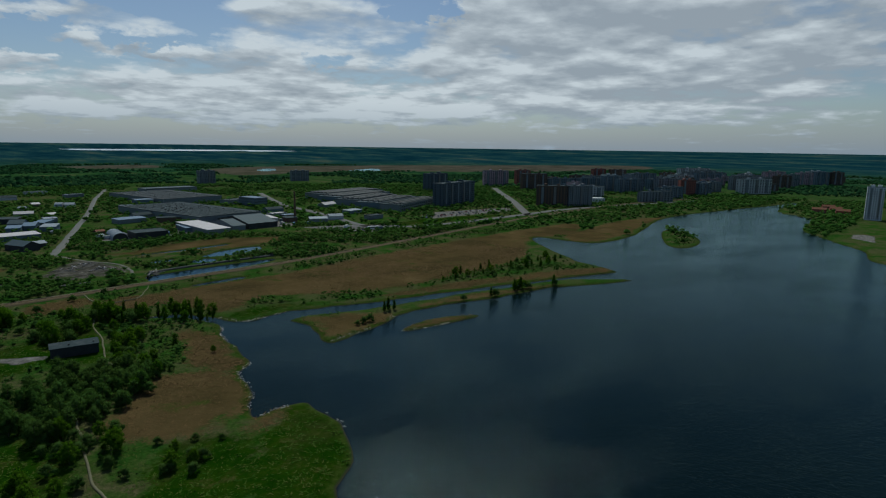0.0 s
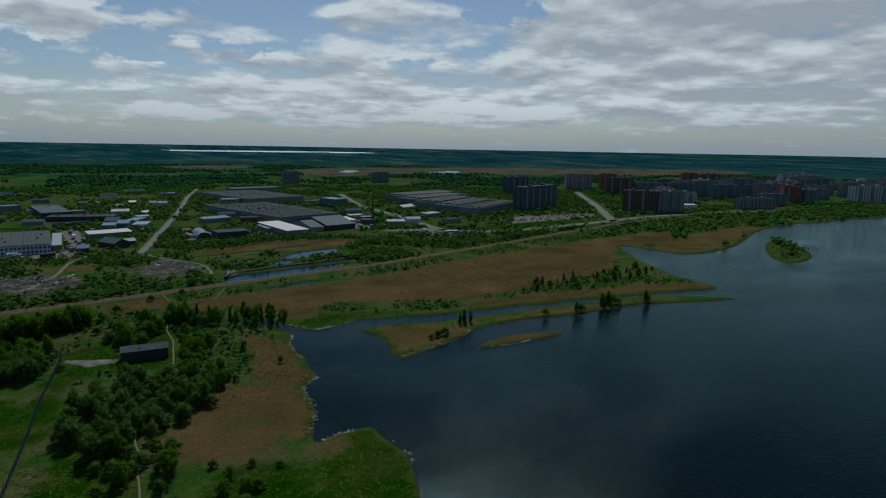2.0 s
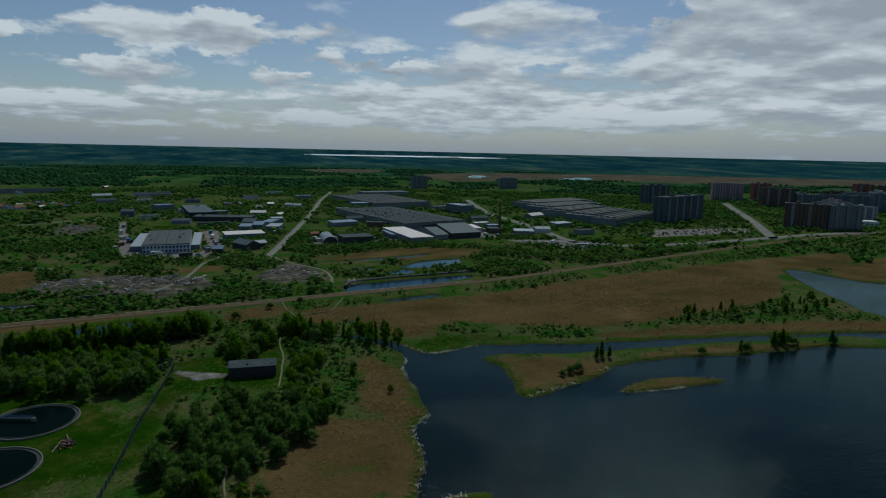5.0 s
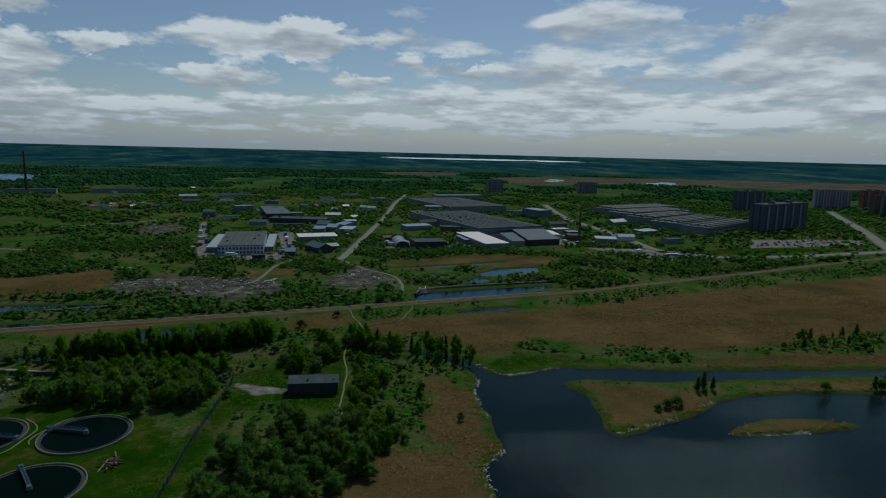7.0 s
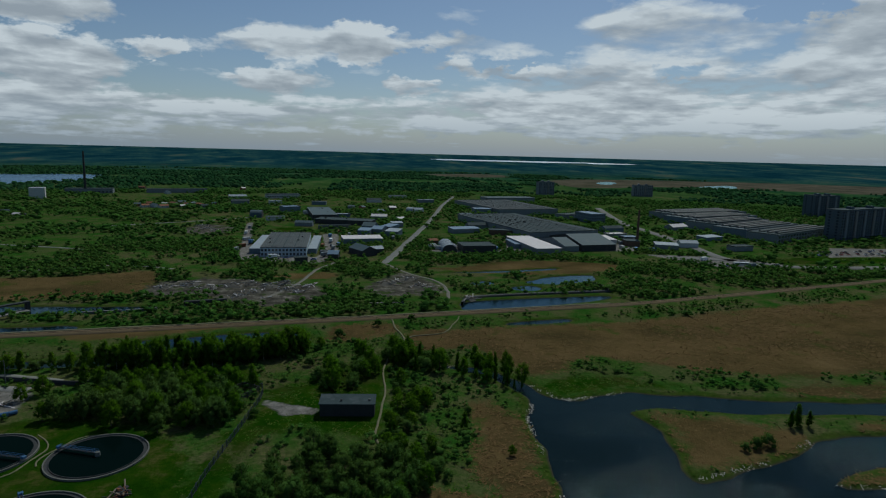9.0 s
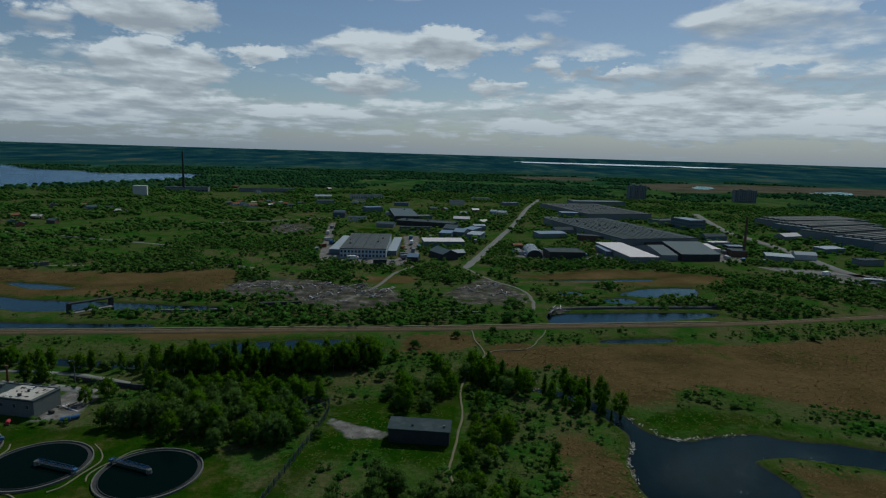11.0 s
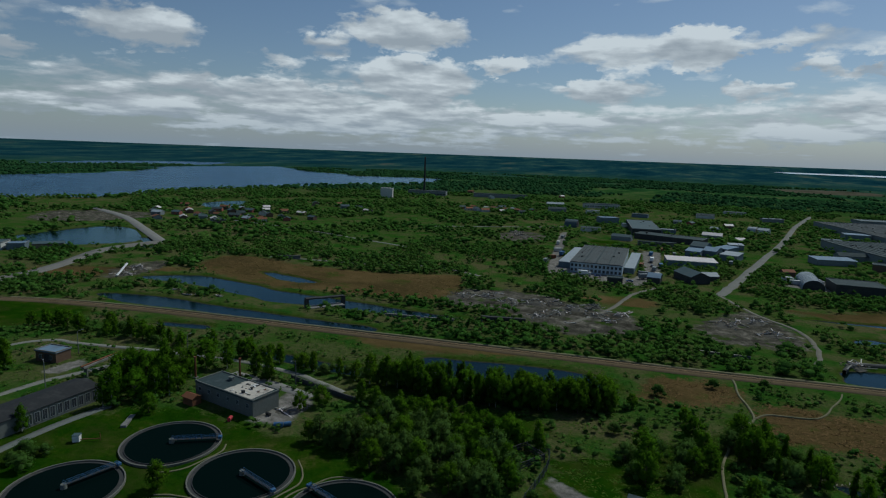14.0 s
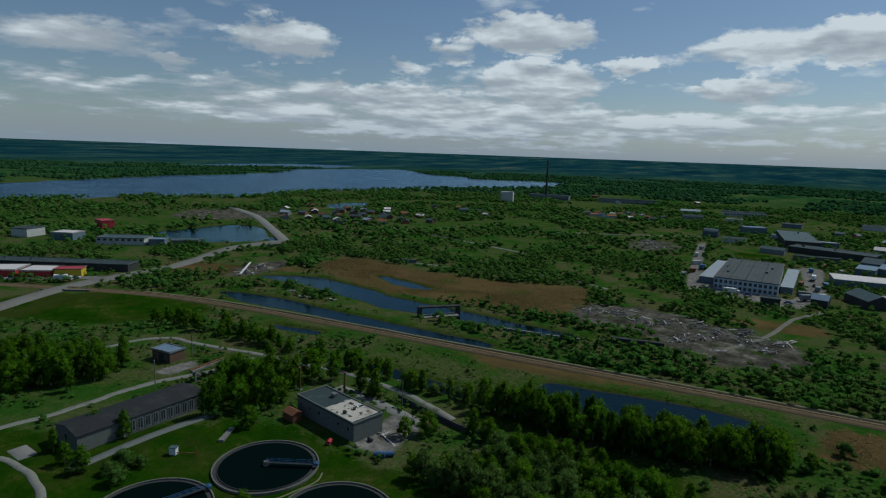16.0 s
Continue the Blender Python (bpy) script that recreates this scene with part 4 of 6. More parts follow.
def clarifier(x, y, angle, label):
    """A round settling tank: rim wall, dark water, and a blue bridge from the rim to the middle."""
    ob = empty("settling_tank", pose(x, y, 0.15, 0, 0, angle), label, "settling tank", "round settling tanks")
    def ring(r0, r1, z0, z1):
        bm = bmesh.new()
        n = 72
        loops = [[bm.verts.new((r * math.cos(2 * math.pi * k / n), r * math.sin(2 * math.pi * k / n), z)) for k in range(n)] for r, z in ((r0, z0), (r0, z1), (r1, z1), (r1, z0))]
        for i in range(4):
            for k in range(n):
                bm.faces.new((loops[i][k], loops[i][(k + 1) % n], loops[(i + 1) % 4][(k + 1) % n], loops[(i + 1) % 4][k]))
        bmesh.ops.recalc_face_normals(bm, faces=bm.faces)
        return bm
    part("rim", ring(11.6, 11.9, -0.4, 0.36), M["rim_concrete"], ob)
    part("channel", ring(10.7, 11.55, -0.4, 0.05), M["dark_wall"], ob)
    part("weir", ring(10.55, 10.7, -0.4, 0.26), M["dark_wall"], ob)
    bm = bmesh.new()
    bmesh.ops.create_circle(bm, cap_ends=True, segments=72, radius=10.55)
    bmesh.ops.translate(bm, vec=(0, 0, 0.18), verts=bm.verts)
    part("tank_water", bm, M["sludge"], ob, "still black water")
    part("hub", rod((0, 0, 0.0), (0, 0, 1.2), 0.7, 0.6, 16), M["old_concrete"], ob)
    deck = part("bridge_deck", box(0, 11.6, -0.36, 0.36, 0.85, 0.97), M["dark_wall"], ob, "dark steel bridge with blue railings")
    for s in (-0.36, 0.36):
        bm = bmesh.new()
        add_rod(bm, (0, s, 1.75), (11.5, s, 1.75), 0.04)
        add_rod(bm, (0, s, 1.35), (11.5, s, 1.35), 0.03)
        for k in range(9):
            add_rod(bm, (k * 1.43, s, 0.95), (k * 1.43, s, 1.75), 0.04)
            if k < 8:
                add_rod(bm, (k * 1.43, s, 0.95), ((k + 1) * 1.43, s, 1.75), 0.03)
        part("railing", bm, M["blue_paint"], deck)
    part("drive_box", box(11.1, 12.0, -0.55, 0.55, 0.7, 1.4, 0.06), M["blue_paint"], deck)
    return ob


M["rim_concrete"] = plain("worn_rim_concrete", (0.15, 0.15, 0.13), 0.9, grain=1.5, blotch=0.4, stained=0.6)
TANKS = [(-116.9, 186.6, 32), (-91.2, 182.0, -17), (-63.3, 179.5, 160), (-121.5, 161.5, 75), (-94.5, 157.0, 10), (-66.5, 151.5, 120)]
for x, y, angle in TANKS:
    clarifier(x, y, angle, "round concrete settling tank with a blue scraper bridge")

# ---- works beyond the railway ----
building("factory_building", (-67, 473), (-34, 474), 81, 6.6, "pale_blue_wall", "stained_roof", "pale blue two-storey factory with a stained flat roof", "factory", rows=2, cols=13, win=(1.3, 1.6), first=1.0, storey=3.0, vents=4)
building("factory_wing", (-77, 486), (-67.4, 486), 68, 3.8, "blue_wall", "steel_roof", "low side wing of the factory with a sheet roof", "factory", "shed")
building("factory_wing", (-33.6, 486), (-27.5, 486), 66, 3.8, "blue_wall", "steel_roof", "low side wing of the factory with a sheet roof", "factory", "shed")
building("hangar", (-117, 728), (-104, 728), 16, 8, "dark_wall", "grey_roof", "round-roofed grey hangar in the scrub", "hangar", "barrel")
building("warehouse", (-45, 705), (-18, 709), 92, 6, "dark_wall", "grey_roof", "large grey sheet-roofed warehouse", "warehouse", "flat", vents=3)
building("warehouse", (-41, 678), (18, 661), 22, 4.5, "dark_wall", "felt", "long dark flat-roofed warehouse", "warehouse", vents=4)
building("storage_shed", (-8, 536), (25.5, 541), 17, 4.0, "blue_wall", "pale_roof", "long shed with a bright white sheet roof", "shed", "shed")
building("garage_row", (-34, 632), (-3, 638), 6, 3, "old_concrete", "felt", "long low row of grey garages", "garages")
building("storage_shed", (-87, 795), (-67, 804), 16, 6, "blue_wall", "blue_roof", "blue sheet-clad storage shed", "shed")
building("storage_shed", (-136, 1000), (-86, 1018), 14, 6, "white_wall", "felt", "long white storage building", "shed", rows=1, cols=14, win=(1.8, 1.8), first=2.0)
building("barn", (-3, 491), (7, 473), 13, 4.2, "dark_wall", "grey_roof", "dark timber barn with a pitched sheet roof", "barn", "gable")
building("barn", (-18, 459), (-10.5, 458), 9, 4.4, "dark_wall", "blue_roof", "small dark barn with a pitched roof", "barn", "gable")
building("barn", (15, 488), (24, 492), 8, 3.0, "dark_wall", "steel_roof", "small shed with a pale pitched roof", "shed", "gable")
for k, (x, y, l, d, r) in enumerate(((4, 589, 11, 16, "blue_roof"), (17, 600, 10, 22, "blue_roof"), (29, 585, 12, 18, "steel_roof"), (8, 625, 12, 14, "grey_roof"), (26, 622, 10, 20, "blue_roof"))):
    building("storage_shed", (x, y), (x + l, y - 2 - k), d, 4.5, "blue_wall", r, "blue-grey sheet-roofed shed among other sheds", "shed", "gable" if k % 2 else "shed")
building("hangar", (68, 811), (76, 808), 14, 6, "white_wall", "steel_roof", "pale round-roofed hangar beside the road", "hangar", "barrel")
building("storage_shed", (78, 806), (88, 802), 9, 4, "white_wall", "steel_roof", "pale little shed beside a hangar", "shed", "gable")
building("hangar", (83, 494), (84, 526), 12.5, 6.2, "dark_wall", "steel_roof", "round-roofed zinc hangar open at one end", "hangar", "barrel")
building("box_shed", (87, 488), (114, 490), 21, 5.6, "dark_wall", "felt", "dark box-shaped shed with a flat roof", "shed")
building("white_roofed_hall", (145, 481), (167, 484), 66, 5.0, "grey_wall", "pale_roof", "long hall with a bright pinkish-white roof", "hall", "shed")
building("storage_shed", (135.5, 512), (143, 512.5), 26, 3.8, "blue_wall", "blue_roof", "small blue annex beside the white-roofed hall", "shed", "shed")
building("sheet_hall", (174, 497), (187, 499), 47, 4.4, "grey_wall", "grey_roof", "grey-blue sheet-roofed industrial hall", "hall", "gable")
building("sheet_hall", (190, 499), (222, 504), 60, 5.2, "dark_wall", "grey_roof", "dark industrial hall with a grey roof", "hall", "gable")
building("sheet_hall", (226, 538), (238, 538), 26, 4.2, "white_wall", "pale_roof", "small hall with a pale roof", "hall", "shed")
building("storage_shed", (242, 527), (254, 525), 16, 4.5, "brown_wall", "felt", "low brown storage shed", "shed")
building("storage_shed", (262, 512), (280, 505), 14, 4, "grey_wall", "steel_roof", "low grey storage shed", "shed", "shed")
building("storage_shed", (252, 552), (266, 552), 12, 4.5, "dark_wall", "blue_roof", "low dark storage shed", "shed")
building("storage_shed", (98, 604), (126, 612), 14, 4.2, "grey_wall", "blue_roof", "grey shed with a bluish roof", "shed", "shed")
building("storage_shed", (132, 598), (154, 592), 12, 4.5, "brown_wall", "felt", "dark brown storage shed", "shed")
building("factory_hall", (164, 562), (238, 582), 163, 7.0, "grey_wall", "felt", "huge flat-roofed factory hall dotted with roof vents", "factory", vents=45)
building("factory_hall", (188, 785), (274, 806), 150, 7.0, "grey_wall", "stained_roof", "large factory hall with a patchy grey roof", "factory", vents=24)
building("storage_shed", (158, 800), (181, 800), 20, 6, "blue_wall", "blue_roof", "blue sheet-clad shed beside the factory", "shed")
building("factory_hall", (215, 985), (300, 1000), 30, 7, "grey_wall", "grey_roof", "long distant factory hall", "factory")
building("office_block", (281, 704), (300, 709), 34, 10.4, "blue_wall", "blue_roof", "three-storey office block with a blue roof", "office", rows=3, cols=6, win=(1.8, 1.6), ends=8, storey=3.4)
building("storage_shed", (262, 745), (320, 770), 18, 5, "grey_wall", "felt", "long low storage building", "shed", vents=4)


def chimney(x, y, height, radius, material, label):
    ob = empty("chimney", pose(x, y, float(rise(math.hypot(x, y - 50)))), label, "chimney")
    part("base", box(-radius * 1.6, radius * 1.6, -radius * 1.6, radius * 1.6, -0.3, height * 0.06), M["old_concrete"], ob)
    part("shaft", rod((0, 0, height * 0.06), (0, 0, height), radius, radius * 0.62, 20), M[material], ob)
    bm = bmesh.new()
    for k in (0.4, 0.7, 0.97):
        add_rod(bm, (0, 0, height * k), (0, 0, height * k + 0.5), radius * (1.1 - 0.4 * k), None, 20)
    part("band", bm, M["rust"], ob)


chimney(262, 547, 31, 1.3, "brown_wall", "tall dark brick factory chimney")
chimney(-425, 1058, 66, 2.0, "dark_wall", "tall thin dark chimney near the big lake")
building("boiler_house", (-450, 1045), (-385, 1060), 20, 7, "grey_wall", "felt", "long low boiler house beside the chimney", "boiler house", rows=1, cols=12, win=(3, 2))
building("silo_block", (-448, 935), (-430, 941), 12, 15, "white_wall", "white_paint", "plain white block-shaped tower", "tower")
building("garage_row", (-340, 1080), (-250, 1105), 12, 6, "grey_wall", "felt", "long grey sheds by the lake road", "shed")

# plant between the works and the town
for k, (a, b, d) in enumerate((((405, 545), (520, 610), 30), ((400, 586), (505, 644), 36), ((398, 634), (500, 688), 38), ((400, 686), (520, 736), 42), ((405, 742), (540, 787), 40))):
    hall = building("plant_hall", a, b, d, 8.5 if k == 0 else 8, "blue_wall" if k % 2 else "grey_wall", "grey_roof" if k % 2 else "felt", "long low hall of a large plant with rows of windows", "factory", rows=2 if k == 0 else 0, cols=20 if k == 0 else 0, win=(4.0, 2.2), first=1.6, storey=3.4, vents=8, group="plant halls")
    span = math.hypot(b[0] - a[0], b[1] - a[1])
    for q in range(int(d // 8)):
        y0 = 4.0 + q * 8.0
        lantern = part("roof_lantern", profile([(y0, 8.2), (y0, 9.9), (y0 + 1.6, 10.5), (y0 + 3.2, 9.9), (y0 + 3.2, 8.2)], span * 0.86), M["concrete"] if q % 2 else M["old_concrete"], hall)
        lantern.matrix_basis = pose(span * 0.07, 0, 0)
        part("glazing", box(0.6, span * 0.86 - 0.6, y0 - 0.05, y0 + 0.02, 8.9, 9.7), M["glass"], lantern)
apartment_block((490, 566), (580, 600), 16, 10, "slate_wall", "long blue-grey office block of ten storeys", 22, name="office_tower", single=True)
apartment_block((655, 800), (700, 806), 20, 10, "slate_wall", "tall blue-grey tower with a red corner", 12, name="office_tower")
apartment_block((366, 1190), (398, 1190), 18, 8, "grey_wall", "lone grey apartment tower beyond the factory", 10)
apartment_block((568, 1190), (606, 1183), 18, 7, "grey_wall", "lone grey apartment block beyond the plant", 10)

TOWN = [((621, 513), (650, 480), 16, 9, "brown_wall", 10), ((652, 478), (692, 468), 16, 9, "grey_wall", 12), ((832, 735), (876, 712), 16, 10, "brown_wall", 12),
        ((858, 872), (905, 845), 15, 10, "pink_wall", 12), ((945, 858), (975, 845), 15, 10, "red_wall", 8), ((880, 712), (935, 690), 14, 7, "blue_wall", 14),
        ((940, 690), (1000, 668), 14, 7, "blue_wall", 14), ((1204, 844), (1235, 830), 15, 10, "red_wall", 8), ((1215, 800), (1250, 782), 15, 10, "brown_wall", 8),
        ((940, 590), (998, 575), 14, 8, "blue_wall", 14), ((883, 472), (936, 461), 14, 6, "blue_wall", 14), ((979, 490), (1000, 473), 14, 9, "red_wall", 7),
        ((1010, 470), (1070, 478), 14, 7, "blue_wall", 14), ((1229, 652), (1282, 626), 14, 8, "white_wall", 12), ((1500, 780), (1590, 745), 15, 10, "white_wall", 18),
        ((1229, 513), (1268, 493), 14, 9, "grey_wall", 10), ((1427, 560), (1490, 590), 14, 9, "white_wall", 14), ((1356, 477), (1388, 460), 14, 9, "brown_wall", 8),
        ((1527, 495), (1563, 477), 14, 10, "pink_wall", 8), ((1620, 488), (1653, 471), 14, 10, "blue_wall", 8), ((1657, 466), (1690, 451), 14, 10, "brown_wall", 8),
        ((1060, 600), (1120, 585), 14, 7, "blue_wall", 14), ((1100, 520), (1165, 505), 14, 6, "blue_wall", 14), ((1040, 745), (1100, 720), 14, 7, "grey_wall", 14),
        ((1130, 690), (1190, 665), 14, 9, "blue_wall", 14), ((1320, 640), (1380, 610), 14, 9, "blue_wall", 14), ((1300, 540), (1345, 520), 14, 9, "grey_wall", 10),
        ((1440, 500), (1490, 480), 14, 9, "grey_wall", 10), ((837, 169), (842, 152), 16, 13, "white_paint", 8), ((1780, 560), (1830, 540), 15, 9, "white_wall", 10)]
tw = random.Random(17)
for x, y in ((760, 560), (800, 620), (860, 610), (740, 520), (1180, 560), (1240, 580), (1150, 620), (1080, 640), (1020, 640), (960, 640), (1300, 700), (1370, 690), (1450, 660), (1520, 640), (1600, 600), (1680, 560), (1250, 700), (1160, 740), (1090, 790), (1010, 780),
             (1400, 760), (1330, 780), (1480, 720), (1600, 700), (1560, 560), (1740, 500), (1800, 480), (990, 540), (1050, 540), (1130, 450), (1200, 460), (1280, 460)):
    l, t = tw.uniform(40, 75), radians(tw.choice((-24, -20, -28, 62)))
    TOWN.append(((x, y), (x + l * math.cos(t), y + l * math.sin(t)), 14, tw.choice((5, 5, 6, 9, 9)), tw.choice(("blue_wall", "grey_wall", "white_wall", "grey_wall", "pink_wall", "brown_wall")), 12))
# rows of five-storey blocks fill the quarters behind
for j in range(9):
    for k in range(9):
        x, y = 800 + k * 105 + tw.uniform(-22, 22) + j * 14, 455 + j * 52 + tw.uniform(-12, 12) - k * 2
        if tw.random() < 0.72 and all(math.hypot(x - q[0][0], y - q[0][1]) > 62 for q in TOWN) and abs((x - 646) * 0.78 - (y - 584) * 0.62) > 45:
            l, t = tw.uniform(34, 60), radians(tw.choice((-24, -20, -26, 64)))
            TOWN.append(((x, y), (x + l * math.cos(t), y + l * math.sin(t)), 12, tw.choice((5, 5, 5, 9)), tw.choice(("blue_wall", "grey_wall", "white_wall", "grey_wall", "brown_wall", "white_wall")), 10))
for a, b, d, floors, wall, cols in TOWN:
    colour = wall.split("_")[0]
    apartment_block(a, b, d, floors, wall, f"{colour} panel apartment block of {floors} storeys in the town", cols, 2, single=a in ((837, 169), (621, 513), (652, 478)))
for a, b in (((874, 240), (879, 224)), ((874, 211), (880, 196)), ((905, 228), (911, 215)), ((930, 245), (938, 232))):
    building("cottage", a, b, 10, 5, "red_wall", "rust", "red-roofed house on the far shore", "house", "gable", rows=1, cols=3, win=(1.4, 1.4))

building("store", (731.9, 503.3), (754.1, 490.0), 18, 5.5, "white_paint", "white_paint", "low white store with a pale roof at the town's edge", "store", rows=1, cols=5, win=(2.4, 1.4), first=2.2)

# roadside trade yard and sheds by the crossing
building("store", (-384, 226), (-371, 238), 16, 3.4, "red_sheet", "pale_roof", "low store with red walls and a white roof", "store")
building("store", (-369, 239), (-357, 249), 14, 3.2, "red_sheet", "pale_roof", "low store with red walls and a white roof", "store")
building("store", (-356, 250), (-347, 259.5), 8, 4, "yellow_sheet", "red_sheet", "small store with bright yellow walls", "store")
building("warehouse", (-415, 235), (-342, 282), 12, 3.8, "dark_wall", "felt", "long grey warehouse behind the stores", "warehouse", vents=3)
building("warehouse", (-446, 318), (-420, 338), 16, 4.6, "white_wall", "grey_roof", "white warehouse with a blue end by the pond", "warehouse", rows=1, cols=8, win=(2, 1.2), first=3)
building("storage_shed", (-418, 340), (-410, 347), 10, 4, "blue_wall", "blue_roof", "bright blue shed by the pond", "shed")
building("storage_shed", (-410, 352), (-398, 366), 8, 3, "timber", "grey_roof", "low timber shed at the pond's edge", "shed", "shed")
building("storage_shed", (-522, 296), (-509, 301), 16, 6, "white_wall", "felt", "pale workshop by the road", "workshop")
building("storage_shed", (-489, 308), (-474, 316), 14, 5, "blue_wall", "pale_roof", "shed with a pale roof by the road", "shed")
building("storage_shed", (-539, 365), (-522, 362), 10, 6, "red_sheet", "red_sheet", "dark red shed near the road", "shed")
yr = random.Random(34)
for x, y, l, d, turn, wall, roof in ((-40, 445, 9, 6, 5, "dark_wall", "felt"), (66, 535, 8, 6, 20, "brown_wall", "rust"), (40, 650, 12, 8, 10, "grey_wall", "steel_roof"), (-60, 655, 18, 8, -10, "grey_wall", "grey_roof"), (-95, 700, 20, 9, 10, "white_wall", "felt"),
                                     (-20, 740, 16, 9, 5, "blue_wall", "steel_roof"), (20, 720, 18, 10, -8, "grey_wall", "pale_roof"), (-60, 770, 14, 9, 12, "white_wall", "grey_roof"), (120, 640, 22, 10, 14, "grey_wall", "felt"), (140, 700, 20, 12, 14, "blue_wall", "steel_roof"),
                                     (130, 745, 16, 10, 10, "white_wall", "grey_roof"), (250, 580, 20, 10, 14, "grey_wall", "pale_roof"), (262, 620, 24, 10, 14, "blue_wall", "felt"), (290, 520, 16, 9, -10, "white_wall", "steel_roof"), (330, 500, 20, 10, 10, "grey_wall", "felt"), (340, 560, 24, 12, 20, "blue_wall", "steel_roof"), (350, 640, 26, 12, 25, "grey_wall", "pale_roof"),
                                     (-170, 900, 24, 10, 15, "grey_wall", "felt"), (-120, 905, 18, 9, 10, "white_wall", "steel_roof"), (-60, 900, 20, 10, -5, "blue_wall", "grey_roof"), (-190, 985, 26, 10, 18, "grey_wall", "steel_roof"), (20, 950, 22, 10, 5, "white_wall", "felt"), (100, 960, 26, 10, 12, "grey_wall", "steel_roof"), (60, 1050, 30, 12, 8, "white_wall", "felt")):
    building("storage_shed", (x, y), (x + l * math.cos(radians(turn)), y + l * math.sin(radians(turn))), d, yr.uniform(3.0, 4.6), wall, roof, f"small {wall.split('_')[0]} shed on the edge of the works", "shed", yr.choice(("gable", "shed", "flat")), vents=1)

# ---- plants ----
ICO = {}


def ico(level):
    if level not in ICO:
        bm = bmesh.new()
        bmesh.ops.create_icosphere(bm, subdivisions=level, radius=1.0)
        ICO[level] = (np.array([v.co[:] for v in bm.verts]), np.array([[v.index for v in f.verts] for f in bm.faces]))
        bm.free()
    return ICO[level]


def lump(rng, centre, size, level, rough=0.18):
    """A ragged clump of foliage."""
    v, f = ico(level)
    seed = rng.uniform(-50, 50)
    k = np.array([1 + rough * noise.noise(Vector(q) * 1.7 + Vector((seed, 0, 0))) + rough * 0.8 * noise.noise(Vector(q) * 4.1 + Vector((0, seed, 0))) for q in v])
    return v * k[:, None] * np.array(size) + np.array(centre), f, v


def leaves(rng, centre, size, count, leaf):
    """Loose leaf sprays through the outer half of a clump, a little outside it too."""
    d = rng.normal(size=(count, 3))
    d /= np.linalg.norm(d, axis=1, keepdims=True)
    c = d * np.array(size) * rng.uniform(0.62, 1.32, (count, 1)) + np.array(centre)
    a, b = rng.normal(size=(count, 3)), rng.normal(size=(count, 3))
    s = leaf * rng.uniform(0.5, 1.4, (count, 1))
    a, b = a / np.linalg.norm(a, axis=1, keepdims=True) * s, b / np.linalg.norm(b, axis=1, keepdims=True) * s
    q0, q1, q2 = c + a, c + b, c - a * 0.7 - b * 0.7
    wrong = (np.cross(q1 - q0, q2 - q0) * d).sum(1) < 0
    q1[wrong], q2[wrong] = q2[wrong].copy(), q1[wrong].copy()
    return np.stack([q0, q1, q2], 1).reshape(-1, 3), np.arange(3 * count).reshape(-1, 3), np.repeat(d, 3, axis=0)


def gather(chunks):
    vs, fs, ns, k = [], [], [], 0
    for v, f, n in chunks:
        vs.append(v)
        fs.append(f + k)
        ns.append(n)
        k += len(v)
    return np.concatenate(vs), np.concatenate(fs), np.concatenate(ns)


def soften(me, normals, lift=0.4):
    """Leaves shade as the rounded mass that they belong to."""
    n = normals + np.array((0, 0, lift))
    n /= np.linalg.norm(n, axis=1, keepdims=True)
    me.normals_split_custom_set_from_vertices(n.astype(np.float32))
    return me


def crown_shape(rng, kind, level=1, lumps=9, sprays=30, leaf=0.05, core=0.66):
    """A crown for a plant one unit tall."""
    chunks = []
    for i in range(lumps):
        u = (i + 0.5) / lumps
        ang = i * 2.4 + rng.uniform(-0.4, 0.4)
        if kind == "spire":
            z, reach, s = 0.10 + 0.80 * u, 0.12 * (1 - 0.75 * u) * rng.uniform(0.4, 1.3), 0.105 * (1.2 - 0.7 * u)
            size = (s, s, s * 1.6)
        elif kind == "birch":
            z, reach, s = 0.14 + 0.77 * u, 0.15 * math.sin(math.pi * (0.30 + 0.66 * u)) * rng.uniform(0.5, 1.25), 0.105 * (1.2 - 0.55 * u)
            size = (s, s, s * 1.5)
        elif kind == "bush":
            z, reach, s = 0.20 + 0.55 * u, 0.40 * math.sqrt(rng.uniform(0.02, 1)) * (1.1 - 0.8 * u), rng.uniform(0.14, 0.21)
            size = (s, s, s * 1.15)
        else:
            z, reach, s = 0.16 + 0.70 * u, 0.26 * math.sin(math.pi * (0.22 + 0.70 * u)) * rng.uniform(0.6, 1.15), rng.uniform(0.11, 0.17) * (1.1 - 0.35 * u)
            size = (s, s, s * 1.25)
        c = (reach * math.cos(ang), reach * math.sin(ang), z)
        chunks.append(lump(rng, c, tuple(core * q for q in size), level))
        if sprays:
            chunks.append(leaves(rng, c, size, sprays, leaf))
    v, f, n = gather(chunks)
    whole = (v - np.array((0, 0, 0.42))) * np.array((1, 1, 0.8))
    whole /= np.maximum(np.linalg.norm(whole, axis=1, keepdims=True), 1e-6)
    return v, f, 0.50 * n + 0.50 * whole + rng.normal(0, 0.30, (len(f), 3))[np.minimum(np.arange(len(v)) // 3, len(f) - 1)]


